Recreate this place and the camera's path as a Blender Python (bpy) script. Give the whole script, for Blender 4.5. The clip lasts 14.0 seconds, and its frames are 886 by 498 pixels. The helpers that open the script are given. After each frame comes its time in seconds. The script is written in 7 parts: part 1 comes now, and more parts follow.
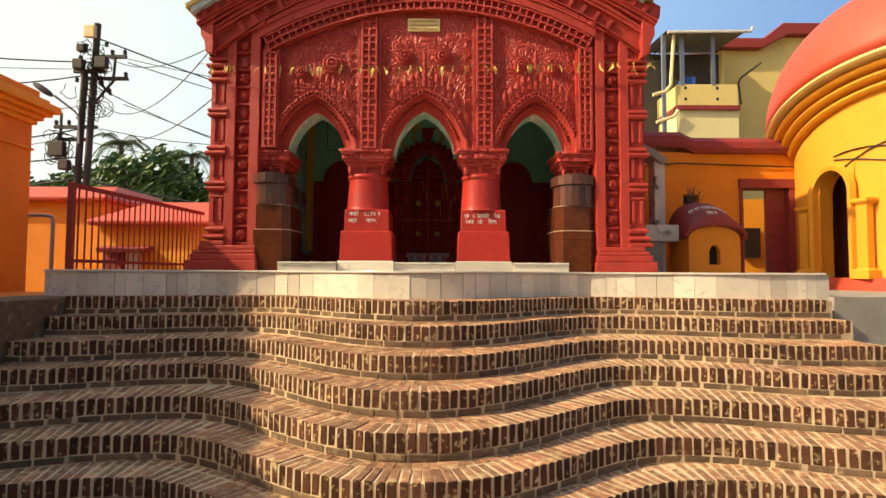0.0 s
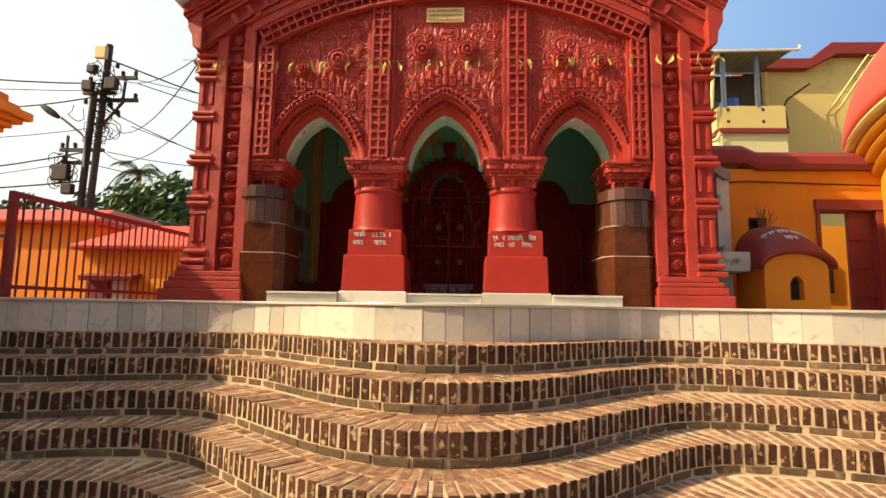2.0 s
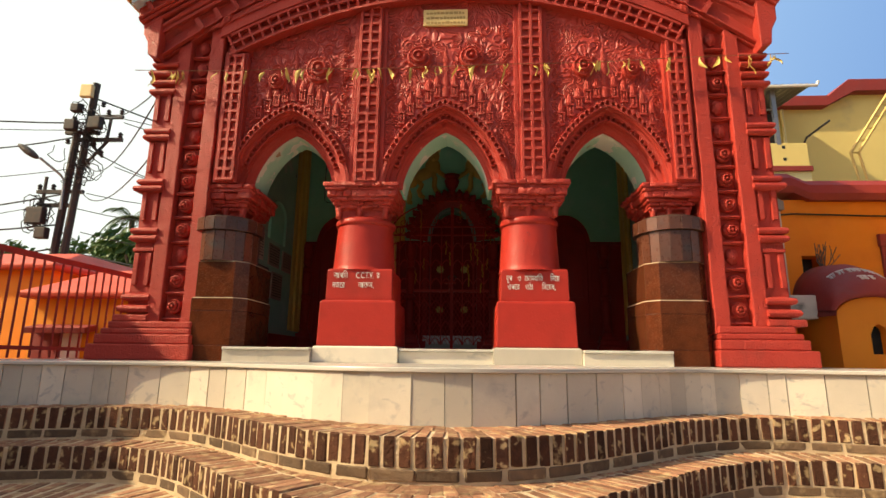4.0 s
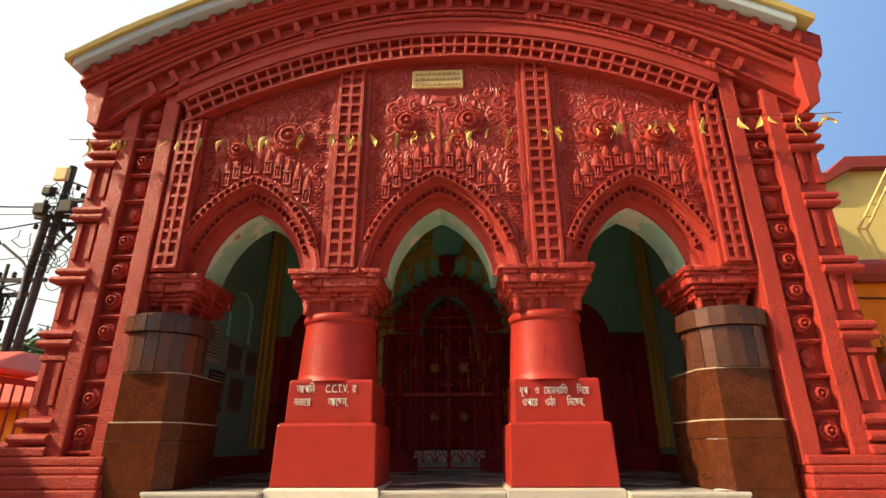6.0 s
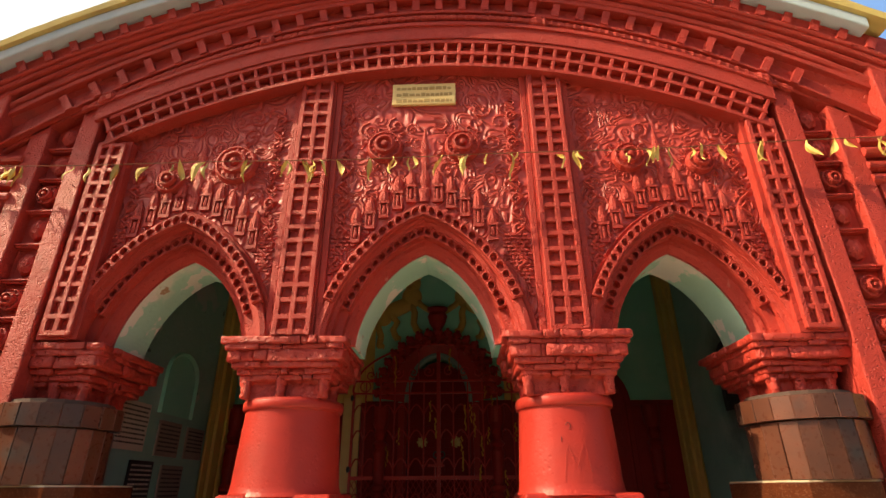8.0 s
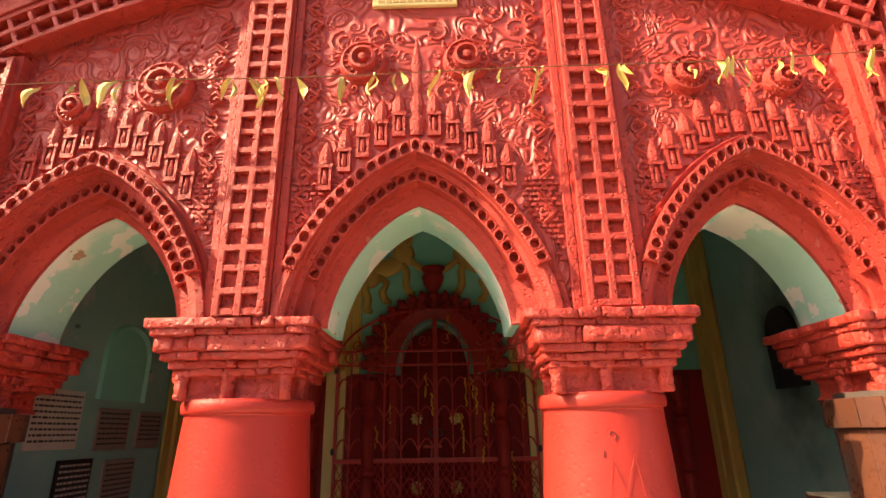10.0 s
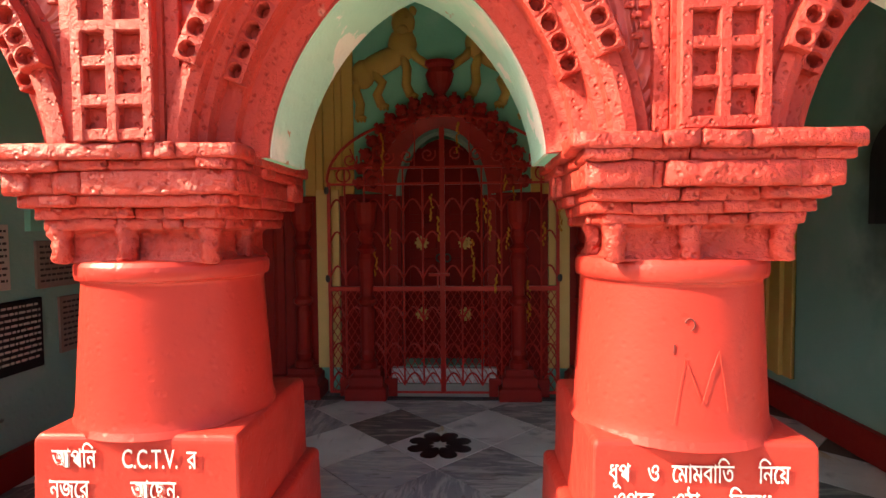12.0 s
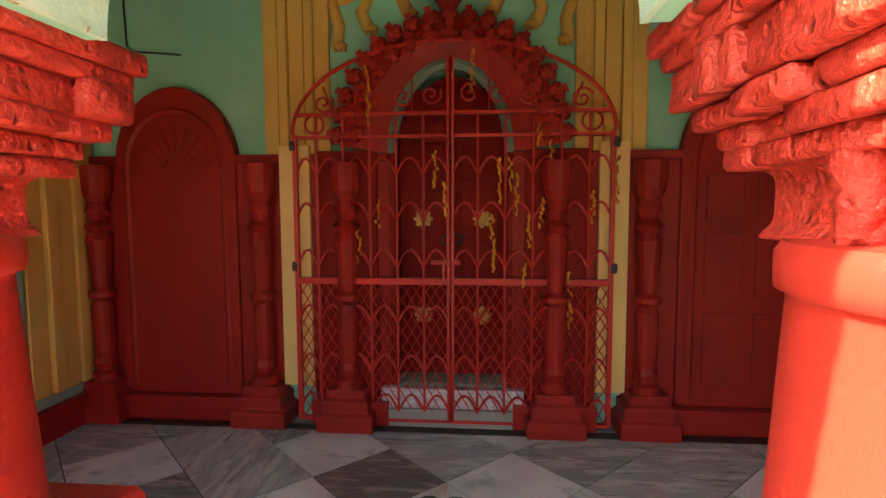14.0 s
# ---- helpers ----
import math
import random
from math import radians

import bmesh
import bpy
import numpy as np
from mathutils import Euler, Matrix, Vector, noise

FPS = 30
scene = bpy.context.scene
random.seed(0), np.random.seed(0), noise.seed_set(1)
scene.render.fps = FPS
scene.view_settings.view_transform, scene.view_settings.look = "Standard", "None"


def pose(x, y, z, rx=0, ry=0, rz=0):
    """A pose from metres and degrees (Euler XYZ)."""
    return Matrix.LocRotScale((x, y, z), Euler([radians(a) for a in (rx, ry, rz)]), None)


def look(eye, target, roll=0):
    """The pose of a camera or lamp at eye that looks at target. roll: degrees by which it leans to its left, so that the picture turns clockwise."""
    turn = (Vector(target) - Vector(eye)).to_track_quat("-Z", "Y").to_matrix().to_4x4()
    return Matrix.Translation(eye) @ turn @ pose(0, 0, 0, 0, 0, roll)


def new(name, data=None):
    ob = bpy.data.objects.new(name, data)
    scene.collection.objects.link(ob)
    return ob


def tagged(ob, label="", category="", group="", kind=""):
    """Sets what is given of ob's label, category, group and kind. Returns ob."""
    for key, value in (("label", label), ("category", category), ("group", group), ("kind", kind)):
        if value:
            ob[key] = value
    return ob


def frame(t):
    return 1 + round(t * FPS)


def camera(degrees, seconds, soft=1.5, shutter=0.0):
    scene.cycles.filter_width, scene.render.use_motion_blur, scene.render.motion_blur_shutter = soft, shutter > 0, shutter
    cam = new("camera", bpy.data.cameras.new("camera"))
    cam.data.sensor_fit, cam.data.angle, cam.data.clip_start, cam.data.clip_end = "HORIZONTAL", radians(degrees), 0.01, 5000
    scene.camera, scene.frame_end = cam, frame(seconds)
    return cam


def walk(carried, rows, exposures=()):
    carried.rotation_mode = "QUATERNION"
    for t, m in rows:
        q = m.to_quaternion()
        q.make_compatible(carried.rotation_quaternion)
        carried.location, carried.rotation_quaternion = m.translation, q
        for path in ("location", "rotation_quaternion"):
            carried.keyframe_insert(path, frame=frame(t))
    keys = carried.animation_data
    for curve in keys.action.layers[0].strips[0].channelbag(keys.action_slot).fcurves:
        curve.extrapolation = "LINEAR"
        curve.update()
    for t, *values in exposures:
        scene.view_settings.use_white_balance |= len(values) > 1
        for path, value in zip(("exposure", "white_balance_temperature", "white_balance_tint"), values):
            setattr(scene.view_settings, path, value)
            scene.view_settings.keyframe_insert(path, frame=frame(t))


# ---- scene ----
cam = camera(80.2, 14.0)
PATH = [
    (0, (0.264, -0.325, 1.543), (0.268, 1.672, 1.639), 0.3),
    (0.5, (0.253, 0.055, 1.53), (0.257, 2.052, 1.626), 0.2),
    (1, (0.27, 0.412, 1.518), (0.244, 2.408, 1.646), 0.6),
    (1.5, (0.245, 0.782, 1.532), (0.181, 2.772, 1.72), 0.9),
    (2, (0.249, 1.116, 1.534), (0.168, 3.102, 1.76), 0.9),
    (2.5, (0.27, 1.46, 1.568), (0.173, 3.439, 1.837), 1.0),
    (5, (0.211, 2.994, 1.755), (0.119, 4.92, 2.284), 0.5),
    (5.5, (0.205, 3.249, 1.892), (0.118, 5.152, 2.5), 0.3),
    (6, (0.179, 3.485, 2.033), (0.105, 5.356, 2.737), -0.2),
    (6.5, (0.194, 3.725, 2.119), (0.127, 5.568, 2.893), -0.3),
    (7, (0.224, 3.967, 2.278), (0.153, 5.797, 3.08), -0.1),
    (9.5, (0.142, 5.124, 2.878), (0.126, 6.936, 3.724), -1.0),
    (10, (0.14, 5.301, 2.952), (0.113, 7.191, 3.607), -1.0),
    (10.5, (0.176, 5.539, 3.001), (0.098, 7.494, 3.418), -0.4),
    (11, (0.192, 5.741, 3.056), (0.094, 7.727, 3.271), 0.0),
    (11.5, (0.178, 5.986, 3.174), (0.091, 7.984, 3.204), -0.4),
    (12, (0.181, 6.207, 3.223), (0.086, 8.203, 3.14), -0.5),
    (12.5, (0.198, 6.511, 3.222), (0.071, 8.502, 3.081), -0.1),
    (13, (0.168, 6.794, 3.184), (0.032, 8.783, 3.026), 0.2),
    (13.5, (0.17, 7.144, 3.2), (0.019, 9.13, 3.023), 0.0),
    (14, (0.191, 7.467, 3.165), (0.023, 9.454, 3.003), -0.2),
]
walk(cam, [(t, look(eye, target, roll)) for t, eye, target, roll in PATH],
     [(0.0, 0.42, 7300, 8), (2.5, 0.45, 7300, 8), (7.0, 0.5, 7300, 8), (9.5, 1.25, 7200, 8), (10.2, 1.6, 6900, 6), (11.0, 1.86, 6700, 6), (12.0, 1.95, 6600, 6), (13.0, 2.1, 6900, 7), (13.5, 2.4, 7200, 8), (14.0, 3.0, 7300, 8)])

# ---- world and sun ----
SUN = Vector((-1.22, -0.37, 1.0)).normalized()
world = bpy.data.worlds.new("sky")
scene.world = world
world.use_nodes = True
wn = world.node_tree.nodes
sky = wn.new("ShaderNodeTexSky")
sky.sky_type = "NISHITA"
sky.sun_disc = False
sky.sun_elevation = math.asin(SUN.z)
sky.sun_rotation = math.atan2(SUN.x, SUN.y)
sky.dust_density = 4.0
sky.air_density = 1.0
wn["Background"].inputs[1].default_value = 0.12
world.node_tree.links.new(sky.outputs[0], wn["Background"].inputs[0])
sun = new("sun", bpy.data.lights.new("sun", "SUN"))
sun.data.energy, sun.data.angle, sun.data.color = 4.6, radians(0.6), (1.0, 0.82, 0.56)
sun.matrix_world = look(SUN * 40, (0, 0, 0))



def sky_haze():
    """Hazy bright sky far behind the temple: white towards the sun's side, blue away from it."""
    m = bpy.data.materials.new("hazy_sky")
    m.use_nodes = True
    n, l = m.node_tree.nodes, m.node_tree.links
    n.remove(n["Principled BSDF"])
    em = n.new("ShaderNodeEmission")
    sep = n.new("ShaderNodeSeparateXYZ")
    l.new(n.new("ShaderNodeNewGeometry").outputs["Position"], sep.inputs[0])
    mr = n.new("ShaderNodeMapRange")
    mr.inputs[1].default_value, mr.inputs[2].default_value = -520.0, 520.0
    l.new(sep.outputs["X"], mr.inputs[0])
    ramp = n.new("ShaderNodeValToRGB")
    ramp.color_ramp.elements[0].position, ramp.color_ramp.elements[0].color = 0.12, (0.72, 0.8, 0.83, 1)
    ramp.color_ramp.elements[1].position, ramp.color_ramp.elements[1].color = 0.95, (0.14, 0.28, 0.6, 1)
    e = ramp.color_ramp.elements.new(0.4)
    e.color = (0.48, 0.65, 0.78, 1)
    e = ramp.color_ramp.elements.new(0.72)
    e.color = (0.26, 0.44, 0.74, 1)
    l.new(mr.outputs[0], ramp.inputs[0])
    l.new(ramp.outputs[0], em.inputs[0])
    l.new(em.outputs[0], n["Material Output"].inputs[0])
    return m


# ---- materials ----
def material(name, base, second=None, rough=0.6, metal=0.0, scale=3.0, bump=0.2, bump_scale=40.0, stain=None, stain_scale=1.2,
             stain_low=0.55, stain_high=0.75, amount=0.6, random_shift=0.0, coat=0.0, dist=0.01):
    m = bpy.data.materials.new(name)
    m.use_nodes = True
    n, l = m.node_tree.nodes, m.node_tree.links
    b = n["Principled BSDF"]
    co = n.new("ShaderNodeTexCoord").outputs["Object"]
    geo = n.new("ShaderNodeNewGeometry").outputs["Position"]

    def mix(fac, a, c):
        x = n.new("ShaderNodeMix")
        x.data_type = "RGBA"
        for k, v in ((0, fac), (6, a), (7, c)):
            if isinstance(v, (tuple, float)):
                x.inputs[k].default_value = (*v, 1) if isinstance(v, tuple) else v
            else:
                l.new(v, x.inputs[k])
        return x.outputs[2]

    def noise_of(sc, detail=6.0):
        t = n.new("ShaderNodeTexNoise")
        t.inputs["Scale"].default_value, t.inputs["Detail"].default_value = sc, detail
        l.new(geo, t.inputs["Vector"])
        return t.outputs["Fac"]

    def ramp(v, lo, hi, top=1.0):
        r = n.new("ShaderNodeMapRange")
        r.inputs[1].default_value, r.inputs[2].default_value, r.inputs[4].default_value = lo, hi, top
        l.new(v, r.inputs[0])
        return r.outputs[0]

    col = mix(ramp(noise_of(scale), 0.35, 0.68, amount), base, second or tuple(c * 0.75 for c in base))
    if stain:
        col = mix(ramp(noise_of(stain_scale, 8.0), stain_low, stain_high, 0.85), col, stain)
    if random_shift:
        info = n.new("ShaderNodeObjectInfo")
        h = n.new("ShaderNodeHueSaturation")
        l.new(ramp(info.outputs["Random"], 0, 1, 1.0), h.inputs["Fac"])
        v = n.new("ShaderNodeMapRange")
        v.inputs[3].default_value, v.inputs[4].default_value = 1 - random_shift, 1 + random_shift
        l.new(info.outputs["Random"], v.inputs[0])
        l.new(v.outputs[0], h.inputs["Value"])
        h.inputs["Fac"].default_value = 1.0
        l.new(col, h.inputs["Color"])
        l.remove(h.inputs["Fac"].links[0])
        h.inputs["Fac"].default_value = 1.0
        col = h.outputs[0]
    l.new(col, b.inputs["Base Color"])
    b.inputs["Metallic"].default_value = metal
    rr = n.new("ShaderNodeMapRange")
    rr.inputs[3].default_value, rr.inputs[4].default_value = max(rough - 0.12, 0.02), min(rough + 0.12, 1)
    l.new(noise_of(scale * 4), rr.inputs[0])
    l.new(rr.outputs[0], b.inputs["Roughness"])
    if bump:
        bp = n.new("ShaderNodeBump")
        bp.inputs["Strength"].default_value, bp.inputs["Distance"].default_value = bump, dist
        l.new(noise_of(bump_scale, 5.0), bp.inputs["Height"])
        l.new(bp.outputs[0], b.inputs["Normal"])
    b.inputs["Coat Weight"].default_value = coat
    return m


RED = material("red_paint", (0.45, 0.045, 0.031), (0.36, 0.034, 0.025), 0.5, scale=2.5, bump=0.8, bump_scale=22, stain=(0.28, 0.04, 0.03), stain_scale=5, stain_low=0.6, stain_high=0.8)
RED_ROUGH = material("thick_red_paint", (0.45, 0.043, 0.029), (0.35, 0.032, 0.023), 0.42, scale=3, bump=1.0, bump_scale=17, stain=(0.27, 0.03, 0.022), stain_scale=7, dist=0.03)
RED_SMOOTH = material("red_gloss_paint", (0.42, 0.034, 0.024), (0.34, 0.026, 0.019), 0.4, scale=2.6, bump=0.4, bump_scale=9, stain=(0.3, 0.028, 0.02), stain_scale=3.2, stain_low=0.5)
MAROON = material("maroon_paint", (0.31, 0.017, 0.013), (0.25, 0.014, 0.011), 0.45, scale=2.0, bump=0.25, bump_scale=20)
# Deeper maroon for the doorway, with the recess's shade partly put into it.
MAROON_SHADED = material("shaded_maroon_paint", (0.22, 0.009, 0.008), (0.16, 0.008, 0.007), 0.6, scale=4, bump=0.25, bump_scale=20)
GATE_RED = material("gate_red_paint", (0.5, 0.028, 0.02), (0.38, 0.02, 0.016), 0.4, scale=9, bump=0.1)
TEAL = material("teal_distemper", (0.25, 0.6, 0.45), (0.2, 0.5, 0.37), 0.75, scale=1.4, bump=0.2, bump_scale=20, stain=(0.34, 0.62, 0.5), stain_scale=2.3)
TEAL_PALE = material("peeling_pale_teal", (0.42, 0.68, 0.54), (0.34, 0.6, 0.47), 0.7, scale=2, bump=0.3, bump_scale=18, stain=(0.72, 0.72, 0.62), stain_scale=2.2, stain_low=0.52, stain_high=0.6)
YELLOW = material("yellow_ochre_paint", (0.68, 0.44, 0.11), (0.6, 0.37, 0.09), 0.55, scale=3, bump=0.2)
ORANGE = material("orange_limewash", (0.78, 0.27, 0.016), (0.7, 0.22, 0.014), 0.75, scale=1.1, bump=0.25, bump_scale=15, stain=(0.62, 0.17, 0.012), stain_scale=0.9)
AMBER = material("amber_limewash", (0.8, 0.35, 0.026), (0.74, 0.3, 0.022), 0.75, scale=0.8, bump=0.2, bump_scale=12, stain=(0.75, 0.3, 0.02), stain_scale=0.8)
CREAM = material("cream_paint", (0.74, 0.6, 0.22), (0.68, 0.54, 0.2), 0.7, scale=0.8, bump=0.15, stain=(0.55, 0.45, 0.2), stain_scale=0.9, stain_low=0.6)
OXBLOOD = material("oxblood_cement", (0.27, 0.03, 0.025), (0.22, 0.03, 0.028), 0.65, scale=2, bump=0.25, stain=(0.2, 0.05, 0.045), stain_scale=3)
DOME_RED = material("dome_red_paint", (0.56, 0.07, 0.035), (0.5, 0.06, 0.03), 0.6, scale=0.7, bump=0.15)
MARBLE = material("grey_white_marble", (0.66, 0.61, 0.51), (0.56, 0.52, 0.44), 0.35, scale=4, bump=0.08, stain=(0.44, 0.42, 0.38), stain_scale=5, stain_low=0.6, stain_high=0.78, random_shift=0.22)
GRANITE = material("polished_brown_granite", (0.105, 0.027, 0.011), (0.045, 0.012, 0.006), 0.16, scale=9, bump=0.03, stain=(0.14, 0.06, 0.032), stain_scale=90, stain_low=0.5)
GRANITE_TILE = material("worn_granite_strip", (0.1, 0.033, 0.018), (0.05, 0.02, 0.012), 0.3, scale=9, bump=0.05, stain=(0.05, 0.05, 0.048), stain_scale=3, stain_low=0.56, stain_high=0.68, random_shift=0.4)
CEMENT = material("worn_cement_band", (0.095, 0.055, 0.04), (0.055, 0.035, 0.028), 0.8, scale=6, bump=0.4)
BRICK = material("worn_brown_brick", (0.34, 0.172, 0.1), (0.185, 0.09, 0.052), 0.9, scale=18, bump=1.0, bump_scale=60, stain=(0.5, 0.37, 0.2), stain_scale=14, stain_low=0.5, stain_high=0.68, random_shift=0.35)
# Brick ends darker than the treads: riser shade put into the colour.
BRICK_HEAD = material("shaded_brick_head", (0.1, 0.042, 0.024), (0.048, 0.022, 0.015), 0.92, scale=24, bump=0.9, bump_scale=70, stain=(0.5, 0.37, 0.2), stain_scale=19, stain_low=0.57, stain_high=0.66, random_shift=0.45)
MORTAR = material("pale_mortar", (0.62, 0.49, 0.32), (0.42, 0.32, 0.2), 0.95, scale=9, bump=0.9, bump_scale=50, stain=(0.16, 0.12, 0.075), stain_scale=3, stain_low=0.56, stain_high=0.76)
CONCRETE = material("grey_concrete", (0.3, 0.28, 0.25), (0.2, 0.19, 0.17), 0.9, scale=4, bump=0.5)
BLACK = material("black_stone", (0.012, 0.012, 0.012), rough=0.4, bump=0.05)
WHITE = material("white_paint", (0.75, 0.74, 0.7), (0.62, 0.62, 0.58), 0.6, scale=8, bump=0.1)
STEEL = material("galvanised_steel", (0.35, 0.35, 0.36), rough=0.4, metal=0.8, scale=12, bump=0.05)
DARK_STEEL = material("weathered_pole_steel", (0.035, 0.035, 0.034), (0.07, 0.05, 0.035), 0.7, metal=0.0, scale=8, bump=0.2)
EARTH = material("packed_earth", (0.2, 0.15, 0.1), (0.14, 0.1, 0.07), 0.95, scale=0.6, bump=0.5)


MARBLE_TOP = material("polished_marble", (0.6, 0.58, 0.52), (0.5, 0.48, 0.44), 0.22, scale=1.5, bump=0.04, stain=(0.4, 0.38, 0.34), stain_scale=3, stain_low=0.6)
EAVE = material("pale_blue_white_paint", (0.5, 0.64, 0.7), (0.4, 0.54, 0.62), 0.6, scale=3, bump=0.2)
ROOF = material("yellow_lime_plaster", (0.62, 0.5, 0.16), (0.5, 0.42, 0.16), 0.8, scale=4, bump=0.5, stain=(0.36, 0.3, 0.14), stain_scale=3)
PLAQUE = material("cream_plaque_paint", (0.72, 0.55, 0.24), (0.64, 0.48, 0.2), 0.6, scale=9, bump=0.2)
PLAQUE_INK = material("ochre_carved_lines", (0.42, 0.28, 0.1), rough=0.7)
TEAL_WALL = material("worn_teal_distemper", (0.26, 0.46, 0.38), (0.2, 0.38, 0.32), 0.8, scale=1.6, bump=0.2, bump_scale=18, stain=(0.38, 0.5, 0.45), stain_scale=2.0, stain_low=0.5)
YELLOW_PALE = material("pale_yellow_paint", (0.72, 0.5, 0.17), (0.62, 0.42, 0.13), 0.55, scale=5, bump=0.15)
GREY_TEAL = material("grey_green_paint", (0.16, 0.24, 0.2), rough=0.6)
BRASS = material("worn_brass_paint", (0.5, 0.33, 0.09), (0.36, 0.22, 0.07), 0.45, metal=0.4, scale=30)
WHITE_TILE = material("white_patterned_tile", (0.6, 0.58, 0.56), (0.32, 0.3, 0.3), 0.35, scale=26, bump=0.05, amount=0.9)
LION = material("ochre_relief_paint", (0.56, 0.33, 0.07), (0.48, 0.27, 0.06), 0.6, scale=8, bump=0.2)
MARIGOLD = material("dried_marigold", (0.6, 0.24, 0.015), (0.4, 0.13, 0.01), 0.8, scale=30)
PAPER = material("beige_paper", (0.6, 0.5, 0.42), (0.5, 0.42, 0.36), 0.8, scale=6)
PLAQUE_BROWN = material("brown_stone_plaque", (0.3, 0.22, 0.18), (0.24, 0.17, 0.14), 0.6, scale=10)
PLAQUE_DARK = material("dark_ink", (0.05, 0.035, 0.03), rough=0.7)
SOOT_BLACK = material("soot_black", (0.012, 0.011, 0.01), (0.03, 0.03, 0.027), 0.95, scale=5)
CORD = material("jute_cord", (0.25, 0.1, 0.05), rough=0.9)
DRY_LEAF = material("dry_mango_leaf", (0.66, 0.5, 0.14), (0.5, 0.33, 0.08), 0.6, scale=14, random_shift=0.3)
BLUE = material("blue_plastic", (0.03, 0.1, 0.4), rough=0.45)
BARK = material("bark", (0.16, 0.11, 0.08), (0.1, 0.07, 0.05), 0.9, scale=6, bump=0.5)
LEAF = material("leaf_green", (0.06, 0.13, 0.025), (0.1, 0.17, 0.035), 0.55, scale=0.9, bump=0)
PALM = material("palm_green", (0.07, 0.12, 0.03), (0.1, 0.13, 0.04), 0.5, scale=1.2, bump=0)
RED_MARK = material("faint_red_mark", (0.41, 0.031, 0.019), rough=0.5)
MAROON_DARK = material("dark_maroon_wood", (0.09, 0.012, 0.01), rough=0.6)
WHITE_STAINED = material("stained_white_cement", (0.6, 0.58, 0.52), (0.4, 0.38, 0.34), 0.85, scale=3, bump=0.3, stain=(0.06, 0.06, 0.055), stain_scale=4, stain_low=0.56, stain_high=0.66)
CREAM_PALE = material("pale_cream_paint", (0.76, 0.68, 0.36), (0.7, 0.62, 0.32), 0.75, scale=0.7, bump=0.1)
MORTAR_BRICK = material("mortared_brick", (0.17, 0.11, 0.065), (0.09, 0.06, 0.04), 0.95, scale=14, bump=0.6, bump_scale=50, stain=(0.4, 0.3, 0.17), stain_scale=12, stain_low=0.58, random_shift=0.35)
TILE_GREY = material("grey_veined_marble", (0.36, 0.36, 0.36), (0.25, 0.25, 0.26), 0.22, scale=3.5, bump=0.03, stain=(0.42, 0.38, 0.32), stain_scale=5, stain_low=0.52, random_shift=0.22)
TILE_PALE = material("pale_marble", (0.68, 0.66, 0.63), (0.42, 0.41, 0.4), 0.22, scale=3.5, bump=0.03, stain=(0.3, 0.3, 0.3), stain_scale=6, stain_low=0.6, random_shift=0.12)
TILE_DARK = material("dark_marble", (0.17, 0.16, 0.15), (0.11, 0.1, 0.1), 0.22, scale=4, bump=0.03, stain=(0.28, 0.25, 0.22), stain_scale=6, random_shift=0.15)

for paint, level in ((RED, 0.3), (RED_ROUGH, 0.35), (RED_SMOOTH, 0.25), (MAROON, 0.2), (MAROON_SHADED, 0.15), (GATE_RED, 0.3), (TEAL, 0.3), (BRICK, 0.25), (BRICK_HEAD, 0.2)):
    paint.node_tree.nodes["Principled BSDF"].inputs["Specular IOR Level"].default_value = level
GRANITE.node_tree.nodes["Principled BSDF"].inputs["Specular IOR Level"].default_value = 0.22


def veined(mat, colour, scale, width, seed):
    """Adds soft stone veins to a material."""
    n, l = mat.node_tree.nodes, mat.node_tree.links
    b = n["Principled BSDF"]
    old = b.inputs["Base Color"].links[0].from_socket
    info = n.new("ShaderNodeObjectInfo")
    geo = n.new("ShaderNodeTexCoord")
    off = n.new("ShaderNodeVectorMath")
    off.operation = "MULTIPLY_ADD"
    off.inputs[1].default_value = (1.2, 6.5, 2.5)
    sc = n.new("ShaderNodeVectorMath")
    sc.operation = "SCALE"
    sc.inputs[0].default_value = (7 + seed, 13, 5)
    l.new(info.outputs["Random"], sc.inputs["Scale"])
    l.new(geo.outputs["Object"], off.inputs[0])
    l.new(sc.outputs[0], off.inputs[2])
    w = n.new("ShaderNodeTexNoise")
    w.inputs["Scale"].default_value, w.inputs["Detail"].default_value, w.inputs["Roughness"].default_value, w.inputs["Distortion"].default_value = scale, 8.0, 0.62, 0.7
    l.new(off.outputs[0], w.inputs["Vector"])
    r = n.new("ShaderNodeMapRange")
    r.inputs[1].default_value, r.inputs[2].default_value, r.inputs[4].default_value = 0.72 - width * 0.5, 0.78 - width * 0.35, 0.75
    l.new(w.outputs["Fac"], r.inputs[0])
    x = n.new("ShaderNodeMix")
    x.data_type = "RGBA"
    l.new(r.outputs[0], x.inputs[0])
    l.new(old, x.inputs[6])
    x.inputs[7].default_value = (*colour, 1)
    l.new(x.outputs[2], b.inputs["Base Color"])


veined(TILE_GREY, (0.55, 0.52, 0.48), 2.6, 0.5, 1)
veined(TILE_GREY, (0.13, 0.115, 0.1), 3.7, 0.3, 4)
veined(TILE_PALE, (0.26, 0.24, 0.23), 1.6, 0.22, 2)
veined(TILE_PALE, (0.5, 0.36, 0.18), 0.6, 0.12, 5)
veined(TILE_DARK, (0.4, 0.36, 0.31), 3.0, 0.45, 3)
veined(MARBLE, (0.42, 0.41, 0.38), 1.6, 0.3, 6)


